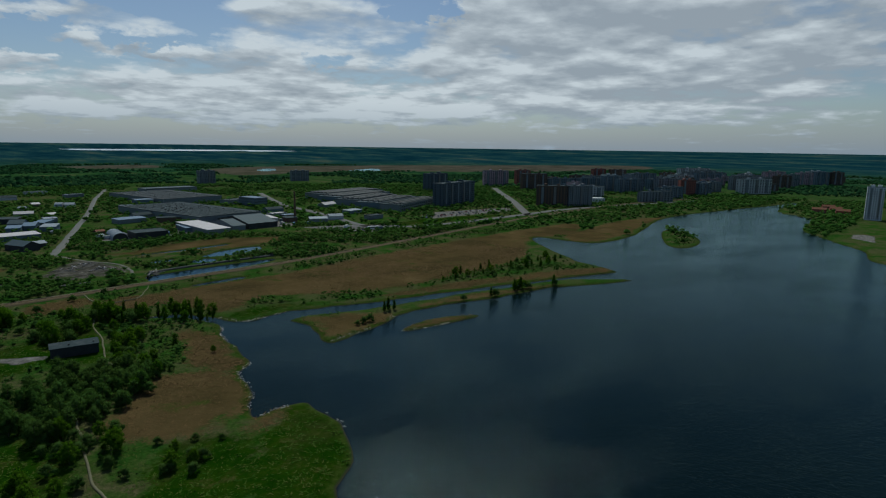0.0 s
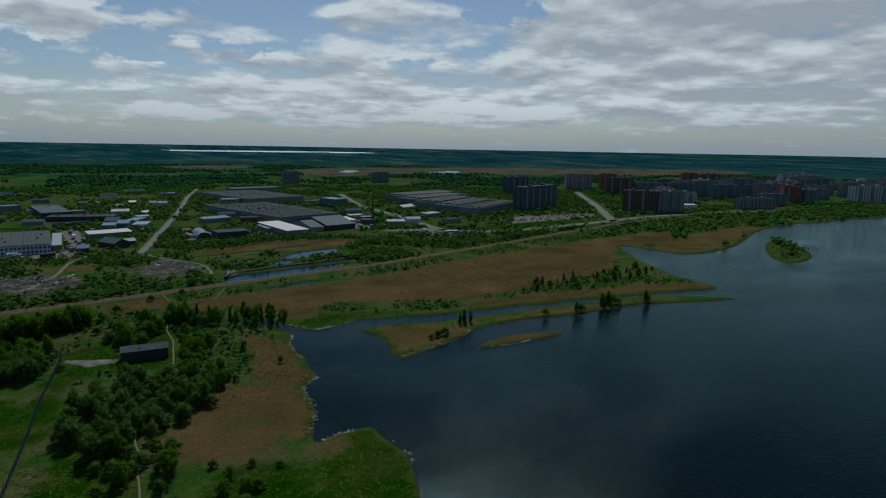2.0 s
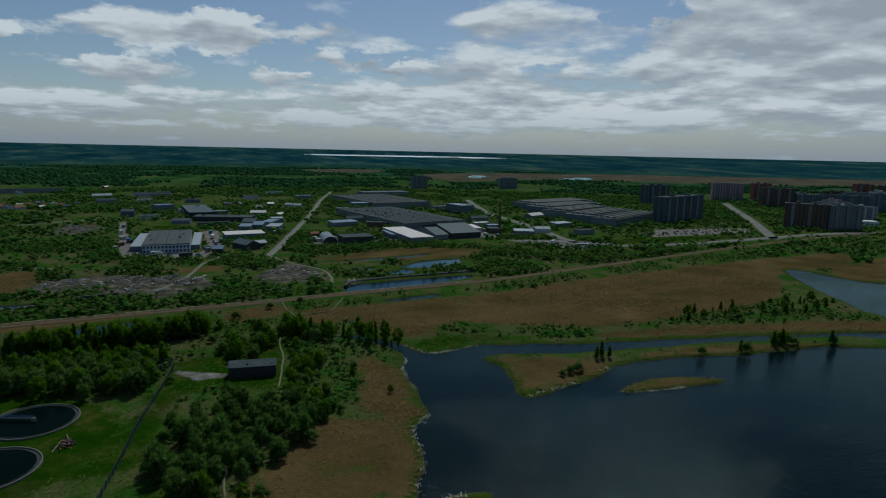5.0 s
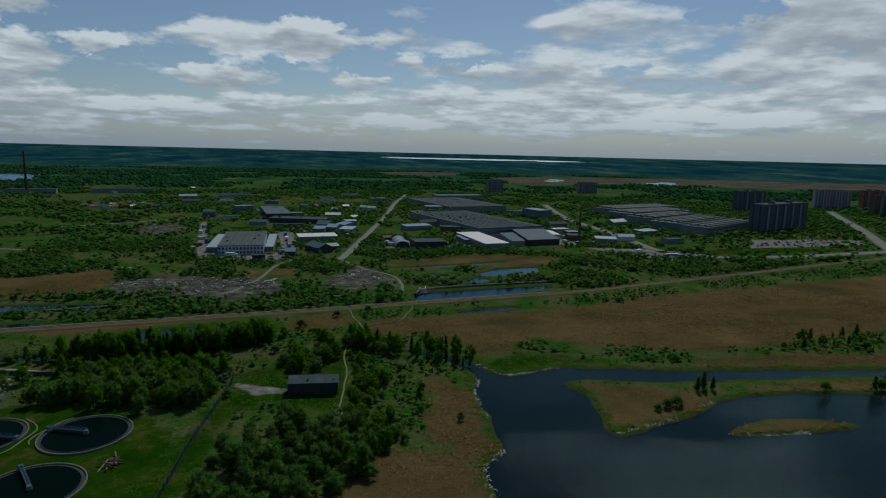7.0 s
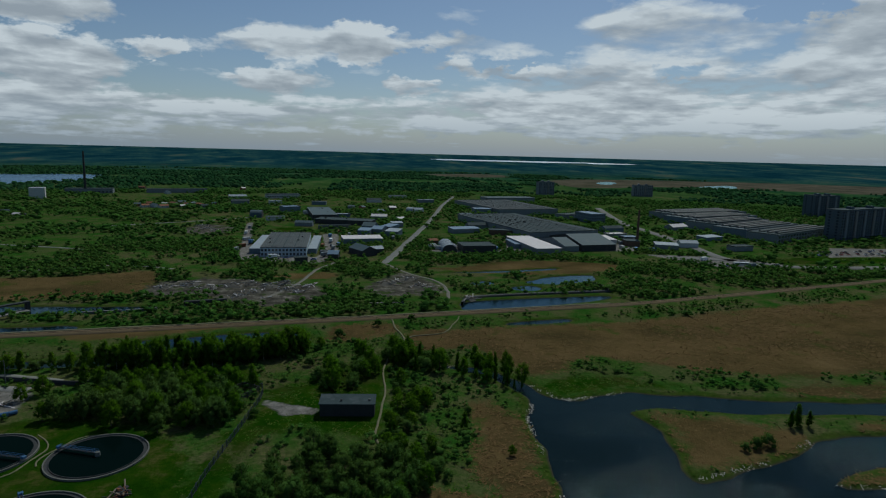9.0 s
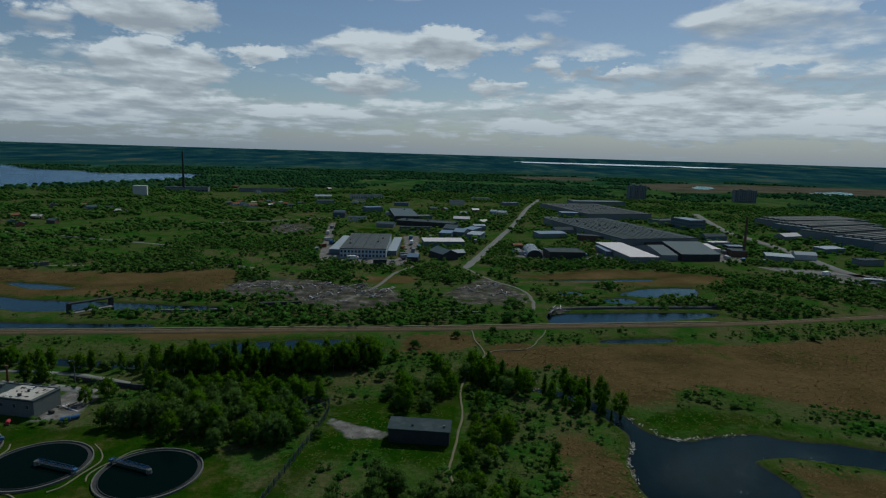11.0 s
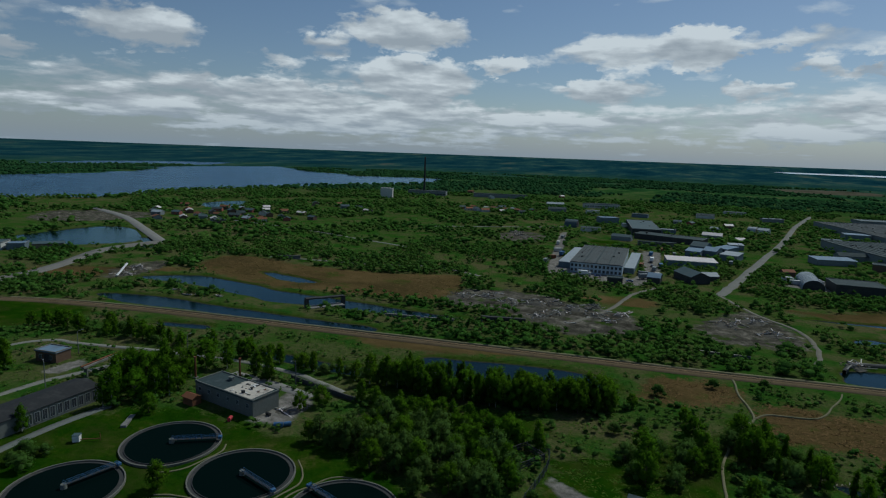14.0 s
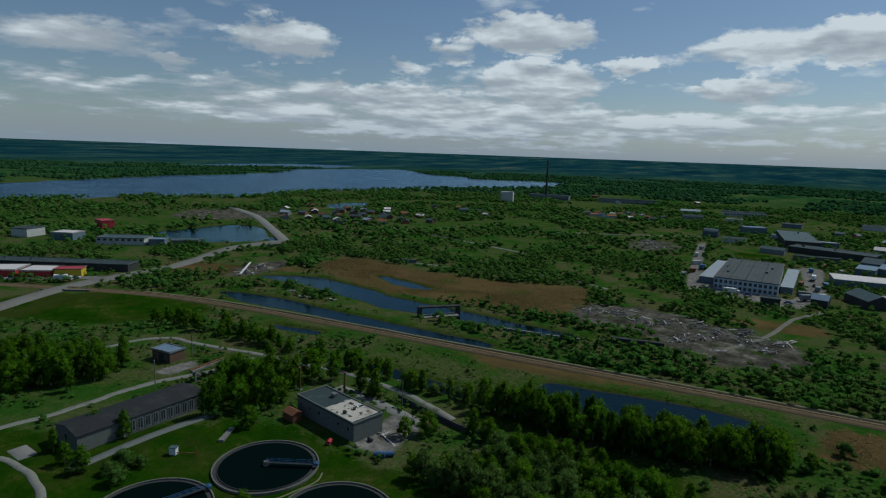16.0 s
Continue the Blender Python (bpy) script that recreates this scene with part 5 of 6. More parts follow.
def trunk_mesh(rng, kind, material):
    bm = bmesh.new()
    top = 0.75 if kind != "bush" else 0.35
    stems = 1 if kind != "bush" else 4
    for s in range(stems):
        lean = Vector((rng.uniform(-0.2, 0.2), rng.uniform(-0.2, 0.2), top)) if kind == "bush" else Vector((rng.uniform(-0.03, 0.03), rng.uniform(-0.03, 0.03), top))
        segs = [((0, 0, -0.02), lean, 0.018 if stems == 1 else 0.010)]
        for k in range(4):
            u = rng.uniform(0.4, 0.9)
            ang = rng.uniform(0, 6.28)
            segs.append((lean * u, lean * u + Vector((0.16 * math.cos(ang), 0.16 * math.sin(ang), 0.12)), 0.007))
        for a, b, r in segs:
            a, b = Vector(a), Vector(b)
            made = bmesh.ops.create_cone(bm, cap_ends=False, segments=5, radius1=r, radius2=r * 0.4, depth=(b - a).length)["verts"]
            bmesh.ops.transform(bm, matrix=Matrix.Translation((a + b) / 2) @ (b - a).to_track_quat("Z", "Y").to_matrix().to_4x4(), verts=made)
    me = bpy.data.meshes.new("trunk")
    bm.to_mesh(me)
    bm.free()
    me.materials.append(M[material])
    return me


PLANTS = {}
rng0 = np.random.default_rng(11)
for kind, leaf_mat, bark, lumps in (("round", "leaf_tree", "bark", 15), ("birch", "leaf_tree", "birch_bark", 13), ("spire", "leaf_dark", "bark", 11), ("bush", "leaf_willow", "bark", 14), ("willow", "leaf_willow", "bark", 15)):
    PLANTS[kind] = []
    for k in range(4):
        v, f, n = crown_shape(rng0, kind, 1, lumps, 88, 0.026, 0.62)
        PLANTS[kind].append((soften(mesh_of("crown", v, f, M[leaf_mat], True), n), trunk_mesh(rng0, kind, bark)))
TREE_WORDS = {"round": ("tree", "leafy green broad-crowned tree", "tree"), "birch": ("birch_tree", "slender green birch tree", "tree"),
              "willow": ("willow_tree", "soft grey-green willow tree", "tree"),
              "spire": ("alder_tree", "dark narrow alder tree", "tree"), "bush": ("willow_bush", "grey-green spreading willow bush", "bush")}
tree_count = [0]


def plant(kind, x, y, height, rnd, where, width=1.0):
    """One plant of its own, with trunk and crown."""
    k = rnd.randrange(4)
    m = pose(x, y, 0.12, 0, 0, rnd.uniform(0, 360)) @ Matrix.Diagonal((height * width, height * width, height, 1))
    name, label, category = TREE_WORDS[kind]
    root = new(name)
    root.matrix_basis = m
    root.empty_display_size = 0.1
    tagged(root, f"{label} {where}", category, f"{name.replace('_', ' ')}s {where}")
    crown, trunk = PLANTS[kind][k]
    for part_name, me in (("trunk", trunk), ("crown", crown)):
        o = new(part_name, me)
        o.parent = root
    tree_count[0] += 1


def fill(poly, spacing, rnd, jitter=0.45):
    """Points spread over an outline."""
    poly = smooth(poly, steps=3)
    lo, hi = poly.min(0), poly.max(0)
    pts = np.array([(x + (j % 2) * spacing / 2 + rnd.uniform(-jitter, jitter) * spacing, y + rnd.uniform(-jitter, jitter) * spacing)
                    for j, y in enumerate(np.arange(lo[1], hi[1], spacing * 0.87)) for x in np.arange(lo[0], hi[0], spacing)])
    return pts[distance_to(pts[:, 0], pts[:, 1], poly) < 0] if len(pts) else pts


GROVES = [
    ([(-30, 140), (-26, 158), (-18, 170), (-4, 177), (12, 174), (17, 163), (12, 142), (-2, 130), (-20, 120)], 4.9, ("bush", "willow", "willow"), (5.5, 8.5), "in the thicket below the shed"),
    ([(-95, 203), (-78, 209), (-74, 224), (-58, 225), (-38, 214), (-33, 193), (-49, 190), (-75, 200)], 4.6, ("willow", "willow", "round"), (6.0, 9.0), "in the grove beside the tanks"),
    ([(-92, 243), (-76, 241), (-59, 241), (-45, 245), (-31, 247), (-19, 252), (-17, 260), (-31, 257), (-45, 253), (-59, 251), (-76, 250), (-92, 249)], 3.3, ("birch", "spire", "birch", "round"), (8.0, 11.5), "along the ditch"),
    ([(-140, 243), (-118, 243), (-94, 243), (-94, 248), (-118, 247.5), (-140, 248)], 4.2, ("birch", "round", "bush"), (5.0, 8.0), "by the upper ditch"),
    ([(-90, 229), (-66, 226), (-33, 221), (-32, 227), (-65, 231)], 4.0, ("round", "birch"), (5.5, 8.0), "on the bank"),
    ([(15, 256), (15, 238), (23, 231), (32, 233), (36, 240), (26, 250)], 3.9, ("spire", "spire", "round", "bush"), (6.0, 10.5), "beside the creek"),
    ([(36, 231), (43, 223), (56, 212), (60, 222), (54, 232), (46, 240)], 4.6, ("spire", "birch", "spire", "round"), (3.5, 9.0), "at the creek's mouth"),
    ([(15, 222), (25, 214), (25, 200), (20, 190), (16, 176), (8, 172), (14, 200)], 4.6, ("bush", "round"), (4.5, 7.0), "beside the footpath"),
    ([(-11, 233), (5, 246), (9, 232), (2, 217), (-8, 220)], 5.4, ("bush", "round"), (6.5, 9.5), "in the meadow behind the shed"),
    ([(-152, 194), (-139, 201), (-144, 222), (-147, 233), (-165, 218), (-163, 208)], 5.8, ("round", "birch"), (8.5, 12.5), "between the hall and the pump station"),
    ([(-208, 168), (-200, 176), (-190, 184), (-190, 193), (-203, 202), (-217, 197), (-232, 178)], 6.0, ("round", "birch"), (8.0, 12.0), "behind the service road"),
    ([(-243, 237), (-199, 240), (-159, 243), (-133, 244), (-130, 249), (-179, 247), (-223, 248)], 5.4, ("round", "bush", "birch"), (5.0, 8.5), "along the ditch road"),
    ([(-12, 100), (-2, 108), (-4, 122), (-16, 126), (-24, 112)], 5.8, ("bush", "round"), (5.0, 8.0), "in the meadow by the reeds"),
    ([(8, 82), (14, 92), (6, 98), (0, 90)], 5.0, ("bush", "round"), (4.0, 6.0), "in the meadow by the reeds"),
    ([(-40, 60), (-22, 84), (-24, 100), (-44, 96), (-52, 76)], 6.0, ("bush", "round"), (5.0, 8.0), "in the near meadow"),
    ([(6, 148), (14, 170), (24, 176), (22, 160), (12, 146)], 5.0, ("bush", "bush", "round"), (4.5, 7.5), "at the edge of the reeds"),
]
rnd = random.Random(5)
for poly, spacing, kinds, (h0, h1), where in GROVES:
    for x, y in fill(poly, spacing, rnd):
        if tree_count[0] < 900:
            kind = rnd.choice(kinds)
            h = rnd.uniform(h0, h1)
            plant(kind, x, y, h * (0.62 if kind == "bush" else 1.0), rnd, where, {"bush": 1.35, "spire": 0.8}.get(kind, 1.05))
SINGLES = [("spire", 33, 186, 5.5), ("bush", 36, 196, 3.0), ("round", 43, 170, 3.0), ("spire", 131, 178, 6.0), ("spire", 134, 179, 7.5), ("spire", 137, 178, 5.5),
           ("bush", 112, 167, 4.0), ("bush", 116, 168, 4.5), ("bush", 108, 166, 3.0), ("spire", 196, 168, 6.0), ("spire", 217, 170, 7.5), ("spire", 222, 170, 8.0), ("bush", 228, 169, 4.5), ("spire", 246, 165, 7.0),
           ("bush", 178, 171, 4.0), ("round", -136, 197, 6.5), ("round", -163, 172, 6.5), ("bush", -143, 168, 4.5), ("bush", -137, 163, 5.0), ("bush", -148, 160, 4.0), ("round", -104, 170, 7.0), ("round", -153.6, 160.5, 5.5), ("bush", -142, 164, 3.5), ("bush", -33, 205, 4.0), ("bush", -28, 200, 3.0),
           ("round", -100, 217, 6.0), ("round", -96, 222, 7.0), ("birch", -128, 233, 9.0), ("birch", -122, 232, 9.0), ("birch", -141, 234, 10.0), ("round", -12, 262, 5.0), ("round", 3, 258, 5.0), ("bush", 28, 298, 4.0), ("bush", 12, 291, 4.0), ("bush", -5, 276, 4.5)]
SINGLES += [("round", 222, 172, 6.0), ("round", 226, 171, 5.5), ("round", 218.5, 171.5, 5.0), ("bush", 199, 167.5, 5.0), ("bush", 247, 164.5, 4.5)]
SINGLES += [("birch", -155.3, 175.2, 7.5), ("bush", -141.2, 167.9, 3.6), ("bush", -139.2, 170.0, 3.2), ("birch", -147.3, 161.3, 6.5), ("birch", -161.5, 161.8, 6.0)]
SINGLES += [("bush", x, y, h) for x, y, h in ((-21, 103, 4), (-8, 99, 3.6), (-6, 91, 3.2), (2, 87, 3.0), (-3, 133, 4), (-16, 92, 4), (5, 104, 2.6), (14, 100, 2.4), (20, 96, 2.0), (24, 160, 3), (-15, 242, 4), (26, 208, 3.5), (31, 215, 3), (470, 205, 5), (500, 220, 5), (528, 245, 6), (515, 232, 4))]
for kind, x, y, h in SINGLES:
    plant(kind, x, y, h, rnd, "standing alone", 1.3 if kind == "bush" else 1.1)
for x, y in fill([(190, 222), (250, 226), (300, 232), (318, 222), (290, 208), (240, 206), (200, 212)], 9.0, rnd):
    plant(rnd.choice(("spire", "bush", "round")), x, y, rnd.uniform(3.0, 7.0), rnd, "on the reedy spit", 1.1)


# scrub and woodland beyond the railway: far too many to count
def scatter(name, label, points, heights, shapes, rnd_np, material, squash=1.0):
    """Plants of a few shapes at many places, joined."""
    pick = rnd_np.integers(0, len(shapes), len(points))
    vs, fs, ns, k = [], [], [], 0
    for s, (v, f, nv) in enumerate(shapes):
        sel = np.nonzero(pick == s)[0]
        if not len(sel):
            continue
        ang = rnd_np.uniform(0, 6.283, len(sel))
        h = heights[sel]
        wide = h * rnd_np.uniform(0.8, 1.35, len(sel)) * squash
        c, sn = np.cos(ang), np.sin(ang)
        x = (v[None, :, 0] * c[:, None] - v[None, :, 1] * sn[:, None]) * wide[:, None] + points[sel, 0][:, None]
        y = (v[None, :, 0] * sn[:, None] + v[None, :, 1] * c[:, None]) * wide[:, None] + points[sel, 1][:, None]
        base = rise(np.hypot(points[sel, 0] - CENTRE[0], points[sel, 1] - CENTRE[1]))
        z = v[None, :, 2] * h[:, None] + base[:, None] - 0.05 * h[:, None]
        vs.append(np.stack([x, y, z], 2).reshape(-1, 3))
        nx, ny = nv[None, :, 0] * c[:, None] - nv[None, :, 1] * sn[:, None], nv[None, :, 0] * sn[:, None] + nv[None, :, 1] * c[:, None]
        ns.append(np.stack([nx, ny, np.broadcast_to(nv[None, :, 2], nx.shape)], 2).reshape(-1, 3))
        fs.append((f[None] + (np.arange(len(sel)) * len(v))[:, None, None]).reshape(-1, 3) + k)
        k += len(sel) * len(v)
    ob = new(name, soften(mesh_of(name, np.concatenate(vs), np.concatenate(fs), M[material], True), np.concatenate(ns), 0.5))
    return tagged(ob, label, "scrub", kind="stuff")


def open_ground(pts):
    """Where scrub may stand: off the water, reeds, lawns, bare earth, yards, roads and roofs."""
    x, y = pts[:, 0], pts[:, 1]
    ok = (water_at(x, y, 12.0) > 1.5) & (union(x, y, moors, 30.0) > 12.0) & (union(x, y, reed_beds, 6.0) > 1.0) & (union(x, y, soils, 6.0) > 0.5) & (union(x, y, yards, 6.0) > 0.5) & (union(x, y, lawns, 6.0) > 0.5)
    for line, gap in ((RAIL, 7.5), ([(22, 446), (47, 544), (91, 727), (133, 923), (179, 1102)], 5.0), ([(-318, 222), (-332, 269), (-345, 325), (-368, 372), (-366, 420), (-433, 464), (-523, 520)], 8.0),
                      ([(250, 470), (330, 428), (452, 430), (640, 450), (900, 420)], 9.0), ([(515, 430), (646, 584), (739, 701), (820, 800)], 11.0), ([(372, 904), (344, 800), (321, 705), (315, 630), (309, 552), (297, 479), (298, 436)], 9.0), ([(-227, 193), (-224, 220), (-217, 228), (-191, 233), (-148, 240), (-133, 241), (-117, 240), (-96, 233)], 4.0), ([(-186, 150), (-183, 196), (-178, 232)], 4.0),
                      ([(8.4, 178), (11.7, 215), (11.5, 232), (15.7, 254), (22, 270), (19, 306)], 2.5), ([(22, 270), (40, 279), (52, 304)], 2.5), ([(-12, 450), (-24, 422), (-31, 384), (-40, 358), (-48, 345)], 4.0), ([(22, 446), (36, 410), (52, 385), (54, 352), (50, 335)], 4.5)):
        ok &= distance_to(x, y, smooth(line, False), False) > gap
    for (ax, ay), l, d, turn in RECTS:
        c, s = math.cos(math.radians(turn)), math.sin(math.radians(turn))
        u, v = (x - ax) * c + (y - ay) * s, -(x - ax) * s + (y - ay) * c
        ok &= ~((u > -3) & (u < l + 3) & (v > -5) & (v < d + 3))
    return ok


def field(pts, scale, seed):
    return np.array([noise.fractal(Vector((x * scale + seed, y * scale, seed)), 1.0, 2.0, 3) for x, y in pts])


nr = np.random.default_rng(3)
near_shapes = [crown_shape(nr, k, 1, 3, 24, 0.060, 0.88) for k in ("bush", "round", "round", "birch", "bush", "round")]
mid_shapes = [crown_shape(nr, k, 1, 2, 7, 0.09, 1.15) for k in ("bush", "round", "round", "birch")]
far_shapes = [crown_shape(nr, "round", 1, 1, 0, 0.20, 2.4) for k in range(4)]


def jittered(r0, r1, spacing):
    """A loose grid of places in a broad fan north of the lake."""
    n = int(r1 / spacing)
    cells = np.stack(np.meshgrid(np.arange(-n, n + 1), np.arange(-n // 3, n + 1)), 2).reshape(-1, 2)
    u = (cells + nr.uniform(-0.45, 0.45, cells.shape)) * spacing + np.array(CENTRE)
    r = np.hypot(u[:, 0] - CENTRE[0], u[:, 1] - CENTRE[1])
    az = np.degrees(np.arctan2(u[:, 0] - CENTRE[0], u[:, 1] - CENTRE[1]))
    return u[(r >= r0) & (r < r1) & (az > -76) & (az < 82)]


# a belt on both sides of the line, then open scrub, then woods
pts = jittered(120, 520, 4.4)
line_d = distance_to(pts[:, 0], pts[:, 1], smooth(RAIL, False), False)
north = pts[:, 1] > np.interp(pts[:, 0], [q[0] for q in RAIL], [q[1] for q in RAIL])
f1 = field(pts, 0.020, 3.0)
keep = open_ground(pts) & np.where(north, (f1 > -0.10) | ((line_d < 24) & (f1 > -0.35)) | (nr.uniform(0, 1, len(pts)) < 0.05), ((f1 > -0.16) | (nr.uniform(0, 1, len(pts)) < 0.14)) & (pts[:, 0] > -330))
pts = pts[keep]
pts = pts[water_at(pts[:, 0], pts[:, 1], 12.0) > 3.0]
near_water = water_at(pts[:, 0], pts[:, 1], 12.0)
scatter("scrub", "dense green willow and birch scrub beyond the railway", pts, nr.uniform(2.0, 6.2, len(pts)) * np.where(near_water < 8, 0.42, 1.0) * np.where(pts[:, 1] < np.interp(pts[:, 0], [q[0] for q in RAIL], [q[1] for q in RAIL]), 0.58, 1.0), near_shapes, nr, "leaf_wood", 1.75)
pts = jittered(520, 1150, 7.6)
keep = open_ground(pts) & (field(pts, 0.011, 9.0) > np.where(pts[:, 0] > 380, -0.40, -0.12))
pts = pts[keep]
scatter("scrub", "green scrub and young trees round the works and the town", pts, nr.uniform(2.4, 7.0, len(pts)), mid_shapes, nr, "leaf_wood", 2.0)
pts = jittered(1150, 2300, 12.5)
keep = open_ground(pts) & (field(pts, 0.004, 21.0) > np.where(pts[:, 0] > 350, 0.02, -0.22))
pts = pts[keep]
scatter("woodland", "distant woods on the plain, haze painted into their dark green", pts, nr.uniform(3.0, 7.5, len(pts)), far_shapes, nr, "leaf_hazed", 1.9)

# ---- smaller things: water works ----
def fence(points, gap, height, label):
    line = smooth(points, False, 8)
    seg = np.r_[0, np.cumsum(np.linalg.norm(np.diff(line, axis=0), axis=1))]
    n = int(seg[-1] / gap)
    at = [np.array([np.interp(k * gap, seg, line[:, i]) for i in (0, 1)]) for k in range(n + 1)]
    ob = empty("picket_fence", pose(at[0][0], at[0][1], 0.1), label, "fence")
    post, slab, picket = bpy.data.meshes.new("post"), bpy.data.meshes.new("rail"), bpy.data.meshes.new("picket")
    for me, bm in ((post, box(-0.11, 0.11, -0.11, 0.11, -0.3, height + 0.15, 0.02)), (slab, rod((0.1, 0, 0), (gap - 0.1, 0, 0), 0.045, None, 5)), (picket, rod((0, 0, 0.12), (0, 0, height), 0.03, None, 4))):
        bm.to_mesh(me)
        bm.free()
        me.materials.append(M["fence_blue"])
    for k in range(n + 1):
        d = at[min(k + 1, n)] - at[min(k, n - 1)]
        m = pose(at[k][0] - at[0][0], at[k][1] - at[0][1], 0, 0, 0, math.degrees(math.atan2(d[1], d[0])))
        piece("post", post, ob, m)
        if k < n:
            for z in (0.3, height - 0.15):
                piece("rail", slab, ob, m @ pose(0, 0, z))
            for j in range(1, 7):
                piece("picket", picket, ob, m @ pose(j * gap / 7, 0, 0))


M["fence_blue"] = plain("grey_blue_fence", (0.07, 0.085, 0.095), 0.8, grain=3, blotch=0.6)
fence([(-40, 110), (-36, 145), (-34, 168), (-31, 189), (-28, 212), (-28.5, 221)], 3.0, 1.9, "grey-blue steel picket fence across the meadow")
fence([(-29, 222), (-43, 225), (-60, 228), (-90, 230)], 3.0, 1.5, "low grey steel fence along the bank")


def pole(x, y, height, label, arm=1.6, turn=0.0):
    ob = empty("utility_pole", pose(x, y, 0.1, 0, 0, turn), label, "utility pole", "poles at the water works")
    part("shaft", rod((0, 0, -0.3), (0, 0, height), 0.16, 0.10), M["old_concrete"], ob)
    part("arm", rod((-0.1, 0, height - 0.2), (arm, 0, height + 0.25), 0.05), M["old_concrete"], ob)
    part("lamp_head", box(arm - 0.1, arm + 0.6, -0.15, 0.15, height + 0.15, height + 0.33, 0.04), M["grey_wall"], ob)


for x, y, h, turn in ((-177.2, 196.8, 8.0, 150), (-196, 222, 8, 90), (-160, 236, 8, 100), (-112, 232, 8, 260)):
    pole(x, y, h, "tall grey concrete lamp post beside the service road", 1.6, turn)

for x, y in ((-143.6, 222.5), (-130.3, 227.7)):
    ob = empty("stove_pipe", pose(x, y, 0.1), "tall thin rust-brown stack behind the pump station", "stack", "stacks at the pump station")
    part("shaft", rod((0, 0, -0.3), (0, 0, 7.0), 0.34, 0.30, 12), M["rust"], ob)
    part("collar", rod((0, 0, 6.6), (0, 0, 7.15), 0.42, None, 12), M["rust"], ob)
    part("footing", box(-0.7, 0.7, -0.7, 0.7, -0.3, 0.3, 0.04), M["old_concrete"], ob)
strip("ditch_band", [(-115.9, 235.3), (-109, 233.5), (-102.8, 232), (-92.4, 229.4), (-83.7, 228.6), (-77.8, 227.6), (-70.2, 226)], 0.5, M["dark_wall"], "low dark raised band along the service road", 1.5, 1.8, 0.0, "wall", steps=4)

ob = empty("pipe_bridge", pose(-172.5, 205.5, 0.1, 0, 0, 97), "pale concrete pipe bridge on two legs by the hall", "pipe bridge")
part("beam", box(0, 13.5, -0.7, 0.7, 3.6, 4.3, 0.05), M["concrete"], ob)
for x in (1.0, 11.8):
    part("leg", box(x, x + 0.6, -0.6, 0.6, -0.3, 3.6, 0.04), M["old_concrete"], ob)
part("pipe", rod((-0.5, 0, 4.55), (14, 0, 4.55), 0.25, None, 10), M["rust"], ob)

ob = empty("concrete_steps", pose(-138.8, 194.3, 0.12, 0, 0, -58), "short flight of pale concrete steps on the lawn", "steps")
for k in range(8):
    part("step", box(k * 1.0, k * 1.0 + 0.75, -0.7, 0.7, -0.2, 0.10 + 0.06 * k, 0.02), M["concrete"], ob)
ob = empty("valve_kiosk", pose(-138.8, 176.5, 0.1, 0, 0, 30), "small white kiosk with a pipe frame on the lawn", "kiosk")
part("cabin", box(0, 1.6, 0, 1.4, 0, 1.7, 0.04), M["white_paint"], ob)
part("roof", box(-0.1, 1.7, -0.1, 1.5, 1.7, 1.82), M["grey_roof"], ob)
part("pipe", rod((1.6, 0.6, 0.5), (6.2, 0.8, 0.5), 0.12), M["rust"], ob)
part("stand", rod((6.2, 0.8, -0.2), (6.2, 0.8, 2.1), 0.09), M["rust"], ob)


def drum(x, y, material, label, name, s=1.0):
    ob = empty(name, pose(x, y, 0.1, 0, 0, x * 7), label, name.replace("_", " "))
    part("shell", rod((-1.1 * s, 0, 0.75 * s), (1.1 * s, 0, 0.75 * s), 0.65 * s, None, 14), M[material], ob)
    for k in (-0.7, 0.7):
        part("cradle", box(k * s - 0.15, k * s + 0.15, -0.5 * s, 0.5 * s, -0.1, 0.3 * s), M["old_concrete"], ob)


drum(-112.9, 203.0, "red_sheet", "small bright red tank beside the pump station", "storage_tank", 0.8)
drum(-98.6, 205.2, "blue_paint", "bright blue tank at the edge of the yard", "storage_tank", 1.1)
drum(-97.0, 207.0, "blue_paint", "bright blue tank at the edge of the yard", "storage_tank", 0.9)
drum(-105.6, 210.0, "dark_wall", "small black machine on the concrete yard", "storage_tank", 0.7)
heap_rnd = random.Random(8)


